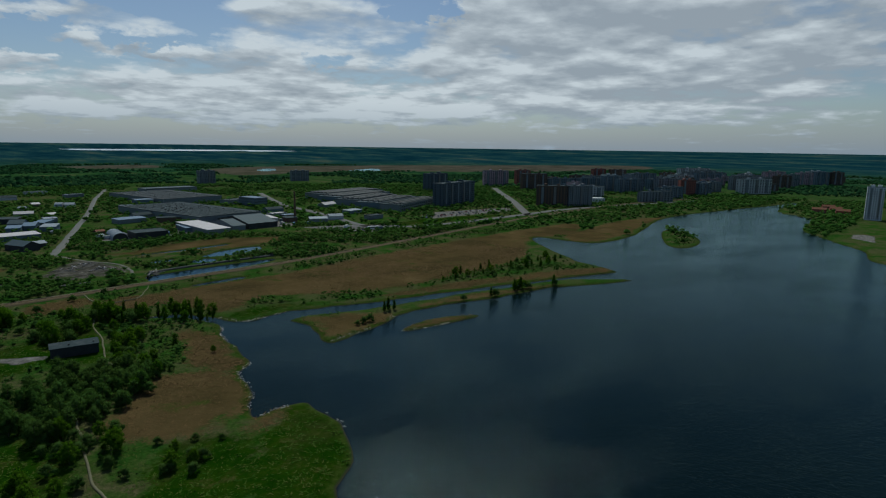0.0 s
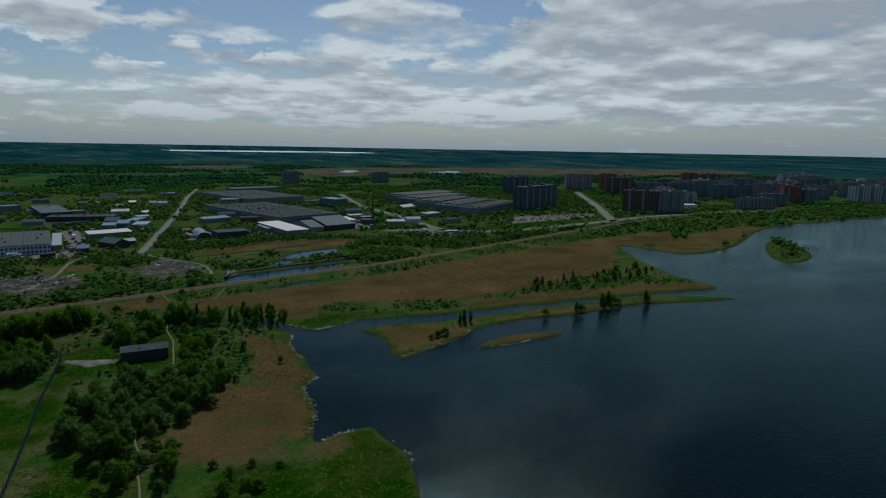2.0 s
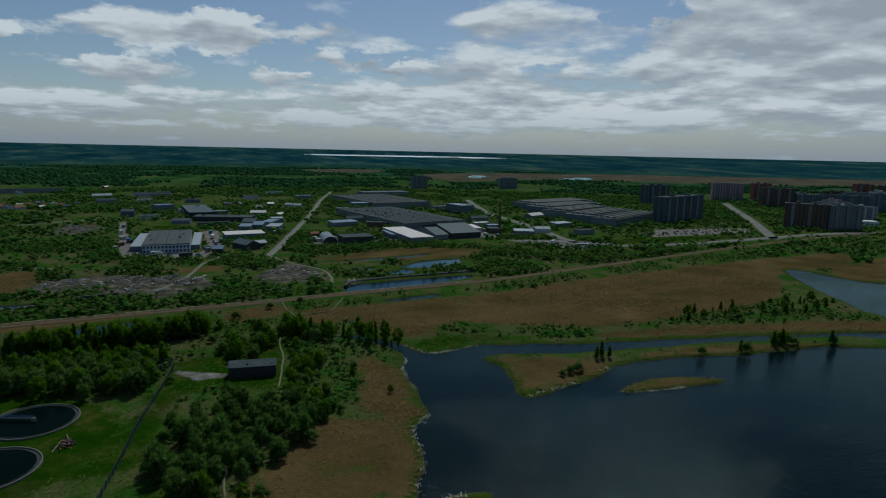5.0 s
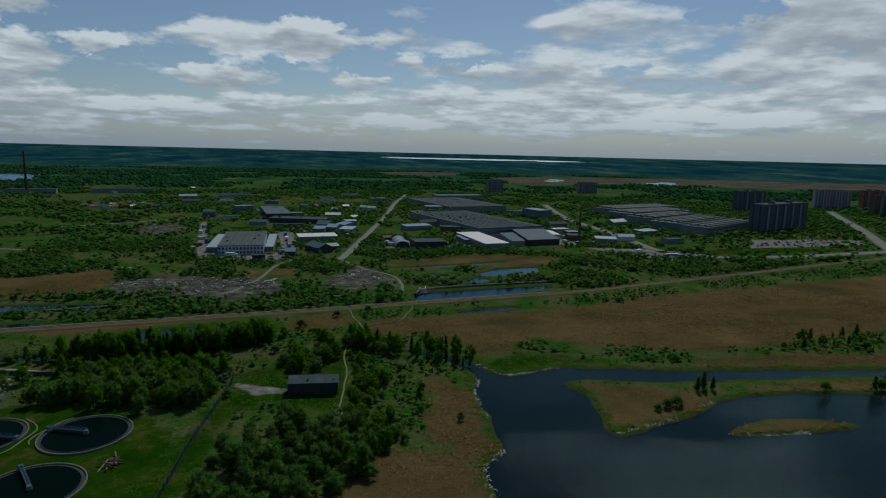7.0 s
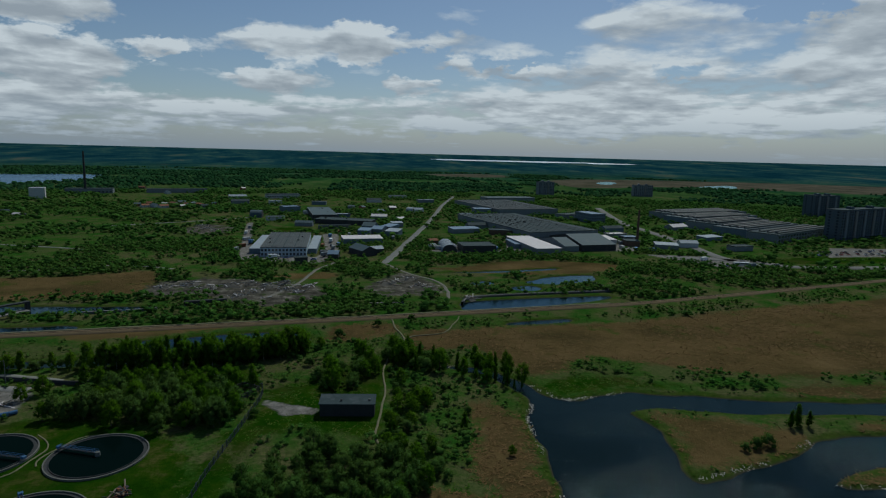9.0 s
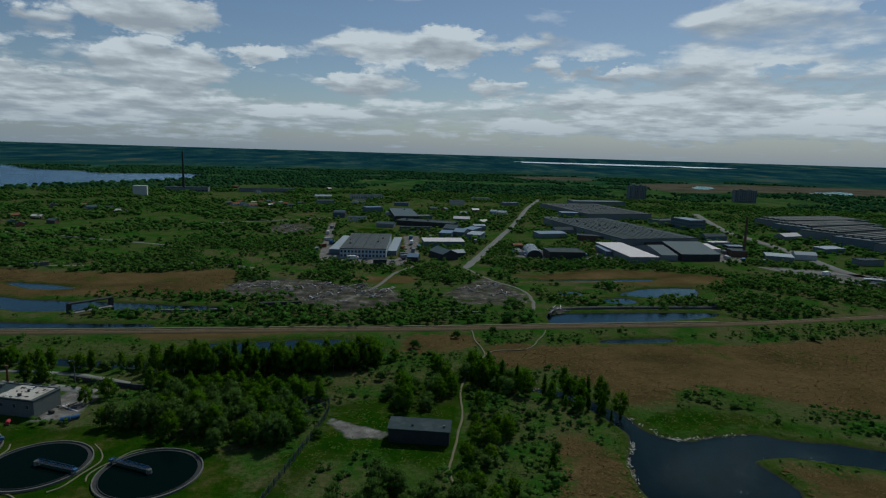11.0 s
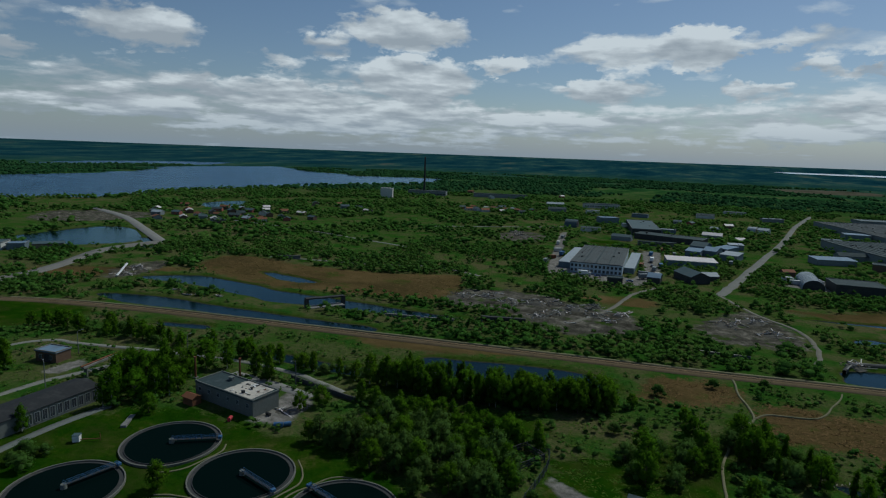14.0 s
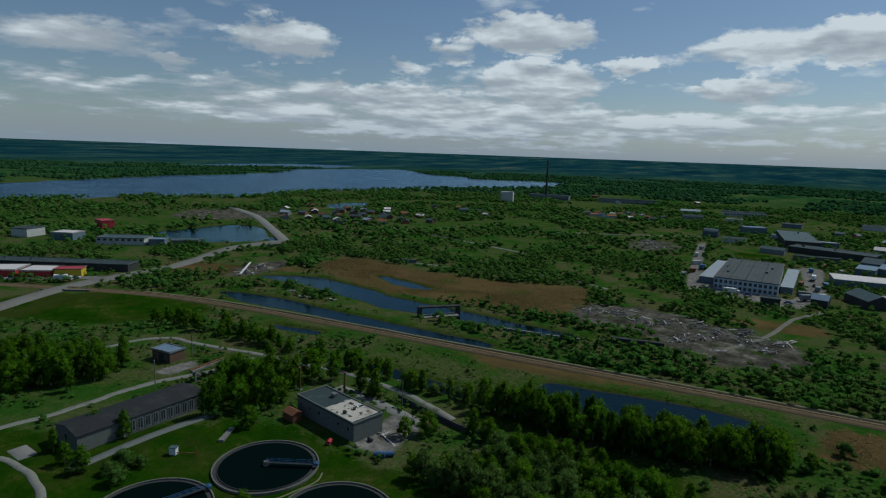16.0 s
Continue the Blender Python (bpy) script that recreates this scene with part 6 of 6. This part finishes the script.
def rubble_heap(x, y, r, h, label, count=16, material="debris", bits=("concrete", "timber", "old_concrete", "pale_roof")):
    """A low mound with slabs, beams and lumps lying on it."""
    ob = empty("rubble_heap", pose(x, y, 0.1, 0, 0, heap_rnd.uniform(0, 360)), label, "rubble", "rubble heaps")
    bm = bmesh.new()
    bmesh.ops.create_grid(bm, x_segments=12, y_segments=12, size=r)
    for v in bm.verts:
        ang = math.atan2(v.co.y, v.co.x)
        d = v.co.xy.length / r * (1.15 + 0.5 * noise.noise(Vector((math.cos(ang) * 1.3 + x, math.sin(ang) * 1.3, y))))
        v.co.z = h * max(0.0, 1 - d * d) * (0.6 + 1.1 * abs(noise.noise(Vector((v.co.x * 0.9 + x, v.co.y * 0.9 + y, 0))))) - 0.35 * min(1.5, d)
    part("mound", bm, M[material], ob)
    for k in range(count):
        a, d = heap_rnd.uniform(0, 6.28), r * heap_rnd.uniform(0.1, 1.15)
        z = max(0.0, h * (1 - (d / r) ** 2) * 0.8)
        lx, ly, lz = heap_rnd.choice(((1.2, 0.8, 0.2), (2.4, 0.25, 0.2), (0.7, 0.6, 0.45), (3.2, 0.2, 0.18), (5.5, 0.32, 0.28), (4.2, 0.3, 0.25)))
        o = part("slab" if ly > 0.5 else "beam", box(-lx / 2, lx / 2, -ly / 2, ly / 2, -lz / 2, lz / 2, 0.03), M[heap_rnd.choice(bits)], ob)
        o.matrix_basis = pose(d * math.cos(a), d * math.sin(a), z + lz * 0.5, heap_rnd.uniform(-25, 25), heap_rnd.uniform(-20, 20), heap_rnd.uniform(0, 360))


for x, y, r, h in ((-105, 372, 6, 1.2), (-92, 380, 7, 1.6), (-80, 372, 6, 1.4), (-68, 376, 7, 2.0), (-58, 380, 6, 1.8), (-48, 374, 7, 1.8), (-40, 382, 5, 1.5), (-54, 362, 6, 1.2), (-36, 366, 5, 1.2),
                   (-60, 352, 5, 0.9), (-30, 360, 4, 1.0), (-26, 372, 4, 1.0), (22, 380, 7, 1.0), (34, 392, 7, 1.3), (40, 372, 6, 0.9), (-300, 340, 5, 1.4), (-292, 324, 4, 1.0), (-140, 630, 8, 1.6), (-150, 648, 7, 1.6), (-128, 612, 6, 1.4)):
    rubble_heap(x, y, r, h, "heap of grey rubble, planks and broken slabs", 26)
rubble_heap(-38, 213, 4, 0.6, "low ruin heap overgrown beside the fence", 18)
rubble_heap(-51.1, 161.3, 2.6, 0.7, "dark tangle of scrap metal and planks on the lawn", 20, "tar_roof", ("timber", "dark_wall", "rust", "dark_wall"))
rubble_heap(64.2, 341.7, 4.5, 0.7, "pale broken concrete at the end of the basin", 30)
rubble_heap(-104, 213.5, 2.6, 0.4, "scattered pale scrap on the concrete yard", 12)


ob = empty("timber_pen", pose(-35.1, 208.8, 0.1, 0, 0, 58), "dark open timber pen with posts and rails at the fence's end", "pen")
for x in np.linspace(0, 11.0, 5):
    for y in (0.0, 7.0):
        part("post", box(x - 0.12, x + 0.12, y - 0.12, y + 0.12, -0.2, 2.1, 0.02), M["dark_wall"], ob)
for y in (0.0, 7.0):
    for z in (0.6, 1.25, 1.9):
        part("rail", box(0, 11.0, y - 0.09, y + 0.09, z, z + 0.24, 0.02), M["dark_wall"], ob)
for x in (0.0, 11.0):
    for z in (0.6, 1.25, 1.9):
        part("rail", box(x - 0.09, x + 0.09, 0.1, 6.9, z, z + 0.24, 0.02), M["dark_wall"], ob)


def timber_stack(x, y, turn, n, label):
    ob = empty("plank_stack", pose(x, y, 0.15, 0, 0, turn), label, "planks")
    for k in range(n):
        o = part("plank", box(-2.6, 2.6, -0.2, 0.2, 0, 0.12, 0.01), M["white_wall"] if k % 3 else M["timber"], ob)
        o.matrix_basis = pose(heap_rnd.uniform(-0.5, 0.5), heap_rnd.uniform(-1.2, 1.2), 0.1 * (k // 3), 0, 0, heap_rnd.uniform(-14, 14))


for x, y, t in ((-240, 310, 20), (-228, 305, 10), (-222, 308, 40), (-213, 310, -10), (-45, 348, 30), (-22, 380, 60), (-33, 378, 15), (-298, 322, 70)):
    timber_stack(x, y, t, 7, "loose stack of pale planks on the bank")
ob = empty("conveyor", pose(-290, 317, 0.2, 0, 0, 118), "pale slanting conveyor frame in the dump", "conveyor")
o = part("boom", box(0, 15, -0.5, 0.5, 0, 0.5, 0.04), M["white_paint"], ob)
o.matrix_basis = pose(0, 0, 0.4, 0, -16, 0)
part("strut", rod((11.5, 0, -0.2), (11.5, 0, 3.6), 0.15), M["rust"], ob)

# derelict frames and walls by the line
ob = empty("derelict_gantry", pose(-163, 312, 0.1, 0, 0, 54), "derelict dark concrete frame on two end piers", "ruin")
for x in (0, 18.5):
    part("pier", box(x, x + 1.6, 0, 2.2, -0.8, 3.6, 0.06), M["dark_wall"], ob)
for k in range(3):
    part("girder", box(0.2 + k * 6.6, 6.6 + k * 6.6, -0.1, 2.3, 3.6 - 0.15 * k, 4.3 - 0.15 * k, 0.05), M["dark_wall"], ob)
part("floor_slab", box(1.6, 18.5, -3.0, 2.2, -0.4, 0.25, 0.05), M["concrete"], ob)
ob = empty("pipe_rack", pose(-82, 329, 0.1, 0, 0, 15), "long dark raised pipe on short piers", "pipe")
part("casing", box(0, 20, -0.9, 0.9, 1.4, 3.0, 0.15), M["dark_wall"], ob)
for x in (0.2, 6.5, 13, 19.0):
    part("pier", box(x, x + 0.7, -1.0, 1.0, -0.4, 1.4), M["old_concrete"], ob)
for a, b, h in (((9, 330), (27, 331), 0.8), ((-124, 318), (-108, 321), 1.0), ((-106, 321), (-93, 324), 1.0), ((-252, 410), (-239, 417), 2.2), ((-330, 232), (-312, 246), 0.6)):
    l = math.hypot(b[0] - a[0], b[1] - a[1])
    ob = empty("low_wall", pose(a[0], a[1], 0.1, 0, 0, math.degrees(math.atan2(b[1] - a[1], b[0] - a[0]))), "long low pale concrete wall in the scrub", "wall")
    part("block", box(0, l, -0.35, 0.35, -0.3, h, 0.05), M["old_concrete"], ob)
    part("coping", box(-0.1, l + 0.1, -0.45, 0.45, h, h + 0.15, 0.03), M["concrete"], ob)
strip("quay_wall", [(58, 331), (66, 342), (100, 348), (146, 353), (152, 357), (149, 380)], 1.1, M["dark_wall"], "dark concrete quay wall round the basin", 0.9, 2.2, 0.05, "quay", steps=3)
strip("quay_coping", [(59, 332), (67, 343), (100, 349), (146, 354.3), (153, 358), (150, 380)], 0.45, M["concrete"], "pale coping along the quay wall", 1.05, 0.3, 0.0, "quay", steps=3)


# ---- village plots, cars, sheds ----
def cottage(x, y, turn, rnd):
    wall = rnd.choice(("white_wall", "timber", "red_wall", "brown_wall", "grey_wall"))
    l, d, h = rnd.uniform(7, 12), rnd.uniform(6, 8), rnd.uniform(2.6, 3.6)
    a = (x, y)
    b = (x + l * math.cos(math.radians(turn)), y + l * math.sin(math.radians(turn)))
    roof = rnd.choice(("grey_roof", "rust", "steel_roof", "pale_roof", "felt"))
    building("cottage", a, b, d, h, wall, roof, f"small {wall.split('_')[0]} cottage with a pitched roof", "house", "gable", rows=1, cols=2, win=(1.0, 1.1), group="village cottages")


vr = random.Random(21)
for x, y in ((-468, 539), (-446, 542), (-455, 571), (-435, 571), (-408, 559), (-431, 616), (-561, 633), (-453, 751), (-418, 757), (-356, 712), (-463, 629), (-416, 608), (-486, 522), (-500, 560), (-478, 590), (-440, 590), (-520, 600),
             (-258, 836), (-242, 825), (-245, 870), (-217, 824), (-218, 875), (-205, 850), (-270, 860), (-230, 845), (-386, 1180), (-309, 1070), (-207, 1191), (-380, 740), (-400, 735), (-470, 560), (-420, 580), (-492, 610), (-395, 600),
             (30, 800), (12, 840), (48, 835), (-8, 850), (50, 700), (-530, 560), (-545, 580), (-512, 545), (-470, 610), (-450, 605), (-430, 540), (-415, 530), (-400, 570), (-445, 640), (-480, 640), (-500, 632), (-380, 590), (-365, 610), (-420, 640), (-400, 640), (-460, 660), (-390, 560), (-505, 585), (-280, 845), (-265, 830), (-250, 855), (-225, 860), (-195, 835), (-190, 868), (-235, 880)):
    cottage(x, y, vr.uniform(-60, 60), vr)

CAR_PAINT = []
for k, c in enumerate(((0.6, 0.6, 0.6), (0.05, 0.05, 0.06), (0.25, 0.03, 0.03), (0.06, 0.10, 0.25), (0.35, 0.36, 0.38))):
    CAR_PAINT.append(plain(f"car_paint_{'abcde'[k]}", c, 0.3, 0.2, vary=0.05, specular=0.5, stained=0.0))


def car_meshes():
    shell = profile([(-0.85, 0.35), (-0.88, 0.85), (-0.70, 0.95), (0.70, 0.95), (0.88, 0.85), (0.85, 0.35)], 4.3)
    cabin = bmesh.new()
    add_box(cabin, 0.9, 3.5, -0.72, 0.72, 0.95, 1.48)
    for v in cabin.verts:
        if v.co.z > 1.2:
            v.co.x += 0.5 if v.co.x < 2 else -0.4
            v.co.y *= 0.85
    wheel = rod((0, -0.09, 0), (0, 0.09, 0), 0.33, None, 12)
    out = []
    for bm, name in ((shell, "body"), (cabin, "cabin"), (wheel, "wheel")):
        me = bpy.data.meshes.new(name)
        bm.to_mesh(me)
        bm.free()
        out.append(me)
    return out


car_body, car_cabin, car_wheel = car_meshes()
car_cabin.materials.append(M["glass"])
car_wheel.materials.append(M["dark_wall"])
BODIES = []
for paint in CAR_PAINT:
    me = car_body.copy()
    me.materials.append(paint)
    BODIES.append(me)
cr = random.Random(4)


def car(x, y, turn):
    k = cr.randrange(5)
    ob = empty("car", pose(x, y, 0.3, 0, 0, turn), ("silver", "black", "dark red", "dark blue", "grey")[k] + " parked car on the asphalt", "car", "parked cars")
    piece("body", BODIES[k], ob, pose(0, 0, 0))
    piece("cabin", car_cabin, ob, pose(0, 0, 0))
    for wx in (0.85, 3.45):
        for wy in (-0.8, 0.8):
            piece("wheel", car_wheel, ob, pose(wx, wy, 0.33))


for k in range(34):
    car(392 + (k % 17) * 8.2 + cr.uniform(-2, 2), 474 + (k // 17) * 12 + (k % 17) * 1.4, cr.choice((70, 250)) + cr.uniform(-6, 6))
for x, y, t in ((276, 430, 20), (300, 446, 40), (318, 433, 10), (-72, 466, 10), (-50, 464, 5), (-88, 520, 80), (-92, 560, 80), (-18, 520, 85), (-20, 560, 85), (-30, 458, 0), (-16, 470, 60), (70, 504, 20), (130, 512, 70), (245, 500, 10), (-352, 248, 40), (-346, 254, 40), (-366, 232, 40), (560, 500, 50), (600, 540, 50), (690, 640, 50), (420, 427, 3), (470, 433, 5)):
    car(x, y, t)
ob = empty("bus", pose(283, 432, 0.4, 0, 0, -12), "white parked bus in the asphalt yard", "bus")
part("body", box(0, 11, -1.25, 1.25, 0.4, 3.1, 0.12), M["white_paint"], ob)
part("window_band", box(0.3, 10.7, -1.28, 1.28, 1.6, 2.5, 0.02), M["glass"], ob)
for x in (2.0, 8.6):
    for y in (-1.15, 1.15):
        part("wheel", rod((x, y - 0.12, 0.2), (x, y + 0.12, 0.2), 0.48, None, 14), M["dark_wall"], ob)

# seams run over the old factory roofs
def roof_seams(ox, oy, turn, length, depth, z, step, label, pale="felt"):
    ob = empty("roof_seams", pose(ox, oy, z, 0, 0, turn), label, "roof ridges")
    for k in range(1, int(length / step)):
        part("ridge", box(k * step - 0.35, k * step + 0.35, 0.6, depth - 0.6, -0.06, 0.32, 0.1), M[pale if k % 3 == 0 else "stained_roof"], ob)


roof_seams(-67, 473, 1.7, 33, 81, 6.95, 2.7, "low weathered ridges along the factory's stained roof")
roof_seams(164, 562, 15.1, 76, 163, 7.35, 6.0, "low ridges along the huge factory roof")
roof_seams(188, 785, 13.7, 88, 150, 7.35, 6.0, "low ridges along the patchy factory roof")


def steel_container(x, y, turn, colour):
    word = {"blue_paint": "faded blue", "rust": "rusty brown", "white_wall": "dirty white", "grey_wall": "grey"}[colour]
    ob = empty("steel_container", pose(x, y, 0.3, 0, 0, turn), f"{word} steel container on the works yard", "container", "containers on the yards")
    part("shell", box(0, 6.1, 0, 2.44, 0.1, 2.6, 0.04), M[colour], ob)
    bm = bmesh.new()
    for k in range(14):
        for yy in (-0.04, 2.40):
            add_box(bm, 0.3 + k * 0.42, 0.5 + k * 0.42, yy, yy + 0.08, 0.25, 2.45)
    part("ribbing", bm, M[colour], ob)
    for yy in (0.05, 1.25):
        part("door", box(6.08, 6.16, yy, yy + 1.14, 0.15, 2.5, 0.02), M[colour], ob)


def lorry(x, y, turn, colour, word):
    ob = empty("lorry", pose(x, y, 0.3, 0, 0, turn), f"parked lorry with a {word} box body", "lorry", "parked lorries")
    part("cargo_box", box(0, 6.2, -1.2, 1.2, 1.0, 3.4, 0.06), M[colour], ob)
    cab = part("cab", box(6.5, 8.3, -1.1, 1.1, 0.6, 2.6, 0.18), M["white_wall"], ob)
    part("windscreen", box(8.15, 8.34, -0.95, 0.95, 1.5, 2.35, 0.03), M["glass"], cab)
    part("chassis", box(0.2, 8.0, -0.5, 0.5, 0.55, 0.98), M["dark_wall"], ob)
    for wx in (1.3, 2.5, 7.2):
        for wy in (-0.95, 0.95):
            part("wheel", rod((wx, wy - 0.15, 0.5), (wx, wy + 0.15, 0.5), 0.5, None, 14), M["dark_wall"], ob)


yr = random.Random(33)
for x, y in ((-88, 495), (-90, 512), (-94, 548), (-98, 590), (-102, 630), (-24, 484), (-25, 515), (-26, 548), (-22, 575), (-16, 480), (-14, 505), (66, 506), (74, 500), (120, 503), (128, 530), (140, 545), (232, 510), (244, 540), (250, 500), (150, 548),
             (-12, 520), (36, 560), (40, 575), (-2, 580), (-10, 600), (20, 640), (32, 645), (-45, 660), (-52, 672)):
    steel_container(x + yr.uniform(-2, 2), y + yr.uniform(-2, 2), yr.choice((0, 8, 85, 95, 40)), yr.choice(("blue_paint", "rust", "white_wall", "grey_wall")))
for x, y, t, c, w in ((-60, 462, 5, "white_paint", "white"), (-84, 530, 82, "blue_paint", "blue"), (-19, 540, 88, "white_paint", "white"), (-23, 470, 40, "grey_wall", "grey"), (78, 512, 20, "white_paint", "white"), (236, 496, 60, "blue_paint", "blue"), (268, 450, 30, "white_paint", "white"), (290, 425, 10, "grey_wall", "grey"), (62, 512, 20, "white_paint", "white"), (-345, 245, 50, "white_paint", "white")):
    lorry(x, y, t, c, w)

# half of the pump station's roof is stripped to pale screed
ob = empty("roof_screed", pose(-120.7, 209.05, 5.06, 0, 0, -10.2), "pale crumbling screed with rubbish on the flat roof", "rubble")
bm = bmesh.new()
bmesh.ops.create_grid(bm, x_segments=22, y_segments=18, size=1.0)
for v in bm.verts:
    v.co.x, v.co.y = 5.6 + v.co.x * 5.7, 4.75 + v.co.y * 4.5
    v.co.x += 0.8 * noise.noise(Vector((v.co.y * 0.6, 3, 1))) * (v.co.x < 2)
    v.co.z = 0.03 + 0.05 * noise.noise(Vector((v.co.x, v.co.y, 0)))
part("layer", bm, plain("pale_screed", (0.48, 0.44, 0.38), 0.95, grain=1.5, blotch=0.5, stain=(0.12, 0.11, 0.10), stained=0.8), ob)
for k in range(22):
    s = heap_rnd.uniform(0.2, 0.7)
    o = part("scrap", box(-s, s, -s * 0.4, s * 0.4, 0, 0.15, 0.02), M[heap_rnd.choice(("concrete", "dark_wall", "rust", "white_paint"))], ob)
    o.matrix_basis = pose(heap_rnd.uniform(1, 10.6), heap_rnd.uniform(0.8, 8.6), 0.06, 0, 0, heap_rnd.uniform(0, 180))


# ---- reeds and rank grass: stalks past counting ----
def tufts(name, label, points, heights, blades, spread, material, seed):
    r = np.random.default_rng(seed)
    n = len(points)
    a = r.uniform(0, 6.283, (n, blades))
    base = points[:, None, :] + r.normal(0, spread, (n, blades, 2))
    h = heights[:, None] * r.uniform(0.6, 1.2, (n, blades))
    lean = r.normal(0, 0.75, (n, blades, 2))
    half = np.stack([np.cos(a), np.sin(a)], 2) * (0.22 + 0.12 * h[..., None])
    z0 = np.full((n, blades, 1), 0.0)
    v = np.stack([np.concatenate([base - half, z0], 2), np.concatenate([base + half, z0], 2), np.concatenate([base + lean, h[..., None]], 2)], 2).reshape(-1, 3)
    f = np.arange(len(v)).reshape(-1, 3)
    down = np.cross(v[f[:, 1]] - v[f[:, 0]], v[f[:, 2]] - v[f[:, 0]])[:, 2] < 0
    f[down] = f[down][:, ::-1]
    ob = new(name, soften(mesh_of(name, v, f, M[material], True), np.tile((0.0, 0.0, 1.0), (len(v), 1))))
    tagged(ob, label, "reeds" if "reed" in name else "grass", kind="stuff")


def rank(name, colours):
    n = Nodes(name, 0.9, 0.0, 0.05)
    own = n.tree.nodes.new("ShaderNodeNewGeometry").outputs["Random Per Island"]
    return n.done(n.ramp(n.math("ADD", n.math("MULTIPLY", own, 0.5), n.math("MULTIPLY", n.noise(0.05, 5, 0.65), 0.6)), *colours))


M["reed_blades"] = rank("dry_reed", ((0.25, (0.100, 0.064, 0.025)), (0.5, (0.122, 0.078, 0.031)), (0.8, (0.150, 0.096, 0.039))))
M["grass_blades"] = rank("rank_grass", ((0.25, (0.018, 0.056, 0.003)), (0.5, (0.034, 0.086, 0.005)), (0.8, (0.075, 0.090, 0.018))))
tr = np.random.default_rng(12)


def sprinkle(x0, x1, y0, y1, spacing):
    n = int((x1 - x0) * (y1 - y0) / spacing ** 2)
    return np.column_stack([tr.uniform(x0, x1, n), tr.uniform(y0, y1, n)])


p = sprinkle(-20, 330, 90, 320, 1.55)
wet_d = water_at(p[:, 0], p[:, 1], 12.0)
p = p[(union(p[:, 0], p[:, 1], reed_beds, 6.0) < 1.5) & (wet_d > 1.2)]
tufts("reed_stalks", "tawny dry reed stalks of last year", p, tr.uniform(0.10, 0.30, len(p)), 5, 0.5, "reed_blades", 1)
p = sprinkle(-290, -90, 335, 425, 2.4)
p = p[(union(p[:, 0], p[:, 1], reed_beds, 6.0) < 1.0) & (water_at(p[:, 0], p[:, 1], 12.0) > 1.2)]
tufts("reed_stalks", "tawny dry reed stalks beyond the railway", p, tr.uniform(0.12, 0.32, len(p)), 4, 0.7, "reed_blades", 2)
p = sprinkle(-215, 110, 45, 300, 1.9)
open_ok = (water_at(p[:, 0], p[:, 1], 12.0) > 1.4) & (union(p[:, 0], p[:, 1], reed_beds, 6.0) > 0) & (union(p[:, 0], p[:, 1], yards, 6.0) > 0.3) & (union(p[:, 0], p[:, 1], lawns[:1], 6.0) > -2.0)
for x, y, _ in TANKS:
    open_ok &= np.hypot(p[:, 0] - x, p[:, 1] - y) > 13.5
for line, gap in ((RAIL, 4.2), ([(20, 158), (8.6, 193), (11.7, 215), (11.5, 232), (15.7, 254), (22, 270), (19, 306)], 1.6), ([(-227, 193), (-224, 220), (-217, 228), (-191, 233), (-148, 240), (-133, 241), (-117, 240), (-96, 233)], 3.2), ([(-186, 150), (-183, 196), (-178, 232)], 3.0),
                  ([(-136, 231), (-118, 229), (-102, 226)], 2.8), ([(-6, 137), (-8, 120), (-10, 98), (-11, 84)], 1.5)):
    open_ok &= distance_to(p[:, 0], p[:, 1], smooth(line, False), False) > gap
for (ax, ay), l, d, turn in RECTS:
    c, s = math.cos(math.radians(turn)), math.sin(math.radians(turn))
    u, w2 = (p[:, 0] - ax) * c + (p[:, 1] - ay) * s, -(p[:, 0] - ax) * s + (p[:, 1] - ay) * c
    open_ok &= ~((u > -1) & (u < l + 1) & (w2 > -1) & (w2 < d + 1))
p = p[open_ok]
tufts("meadow_grass", "rank green meadow grass and herbs", p, tr.uniform(0.10, 0.32, len(p)), 4, 0.6, "grass_blades", 3)

# pale drift of dead reed and foam, broken along the shore
for points, wide in (([(52, 171), (53, 184), (54, 193), (57.5, 199), (58.5, 203)], 0.5), ([(35, 113), (40.5, 124), (42, 136), (44.5, 144.5), (51, 150)], 0.7), ([(62, 218), (66, 209.5), (71, 205), (79, 206), (92, 209.5)], 0.4),
                     ([(52, 78), (53, 86), (52.5, 95)], 0.5), ([(36, 104), (41, 105.5), (45, 106)], 1.0), ([(87, 154), (99, 157), (110, 160)], 0.4), ([(120, 148), (134, 145.5), (146, 145)], 0.3), ([(126, 167), (131, 169.5)], 0.8), ([(44, 239), (34, 238.5)], 0.9)):
    line = smooth(points, False, 30)
    q = np.repeat(line, 3, axis=0) + tr.normal(0, wide, (len(line) * 3, 2))
    q = q[field(q, 0.35, 5.0) > -0.15]
    edge_d = water_at(q[:, 0], q[:, 1], 12.0)
    q = q[(edge_d > -0.8) & (edge_d < 2.2)]
    r = np.random.default_rng(len(q))
    base = q[:, None, :] + r.normal(0, 0.22, (len(q), 3, 2))
    z = -0.55 + np.clip(water_at(base[..., 0].ravel(), base[..., 1].ravel(), 12.0).reshape(len(q), 3) * 0.30, 0, 0.8)
    ob = new("shore_drift", mesh_of("shore_drift", np.concatenate([base, z[..., None] + 0.02], 2).reshape(-1, 3), np.arange(3 * len(q)).reshape(-1, 3), M["driftline"]))
    tagged(ob, "pale broken line of dead reed and foam on the shore", "drift", kind="stuff")
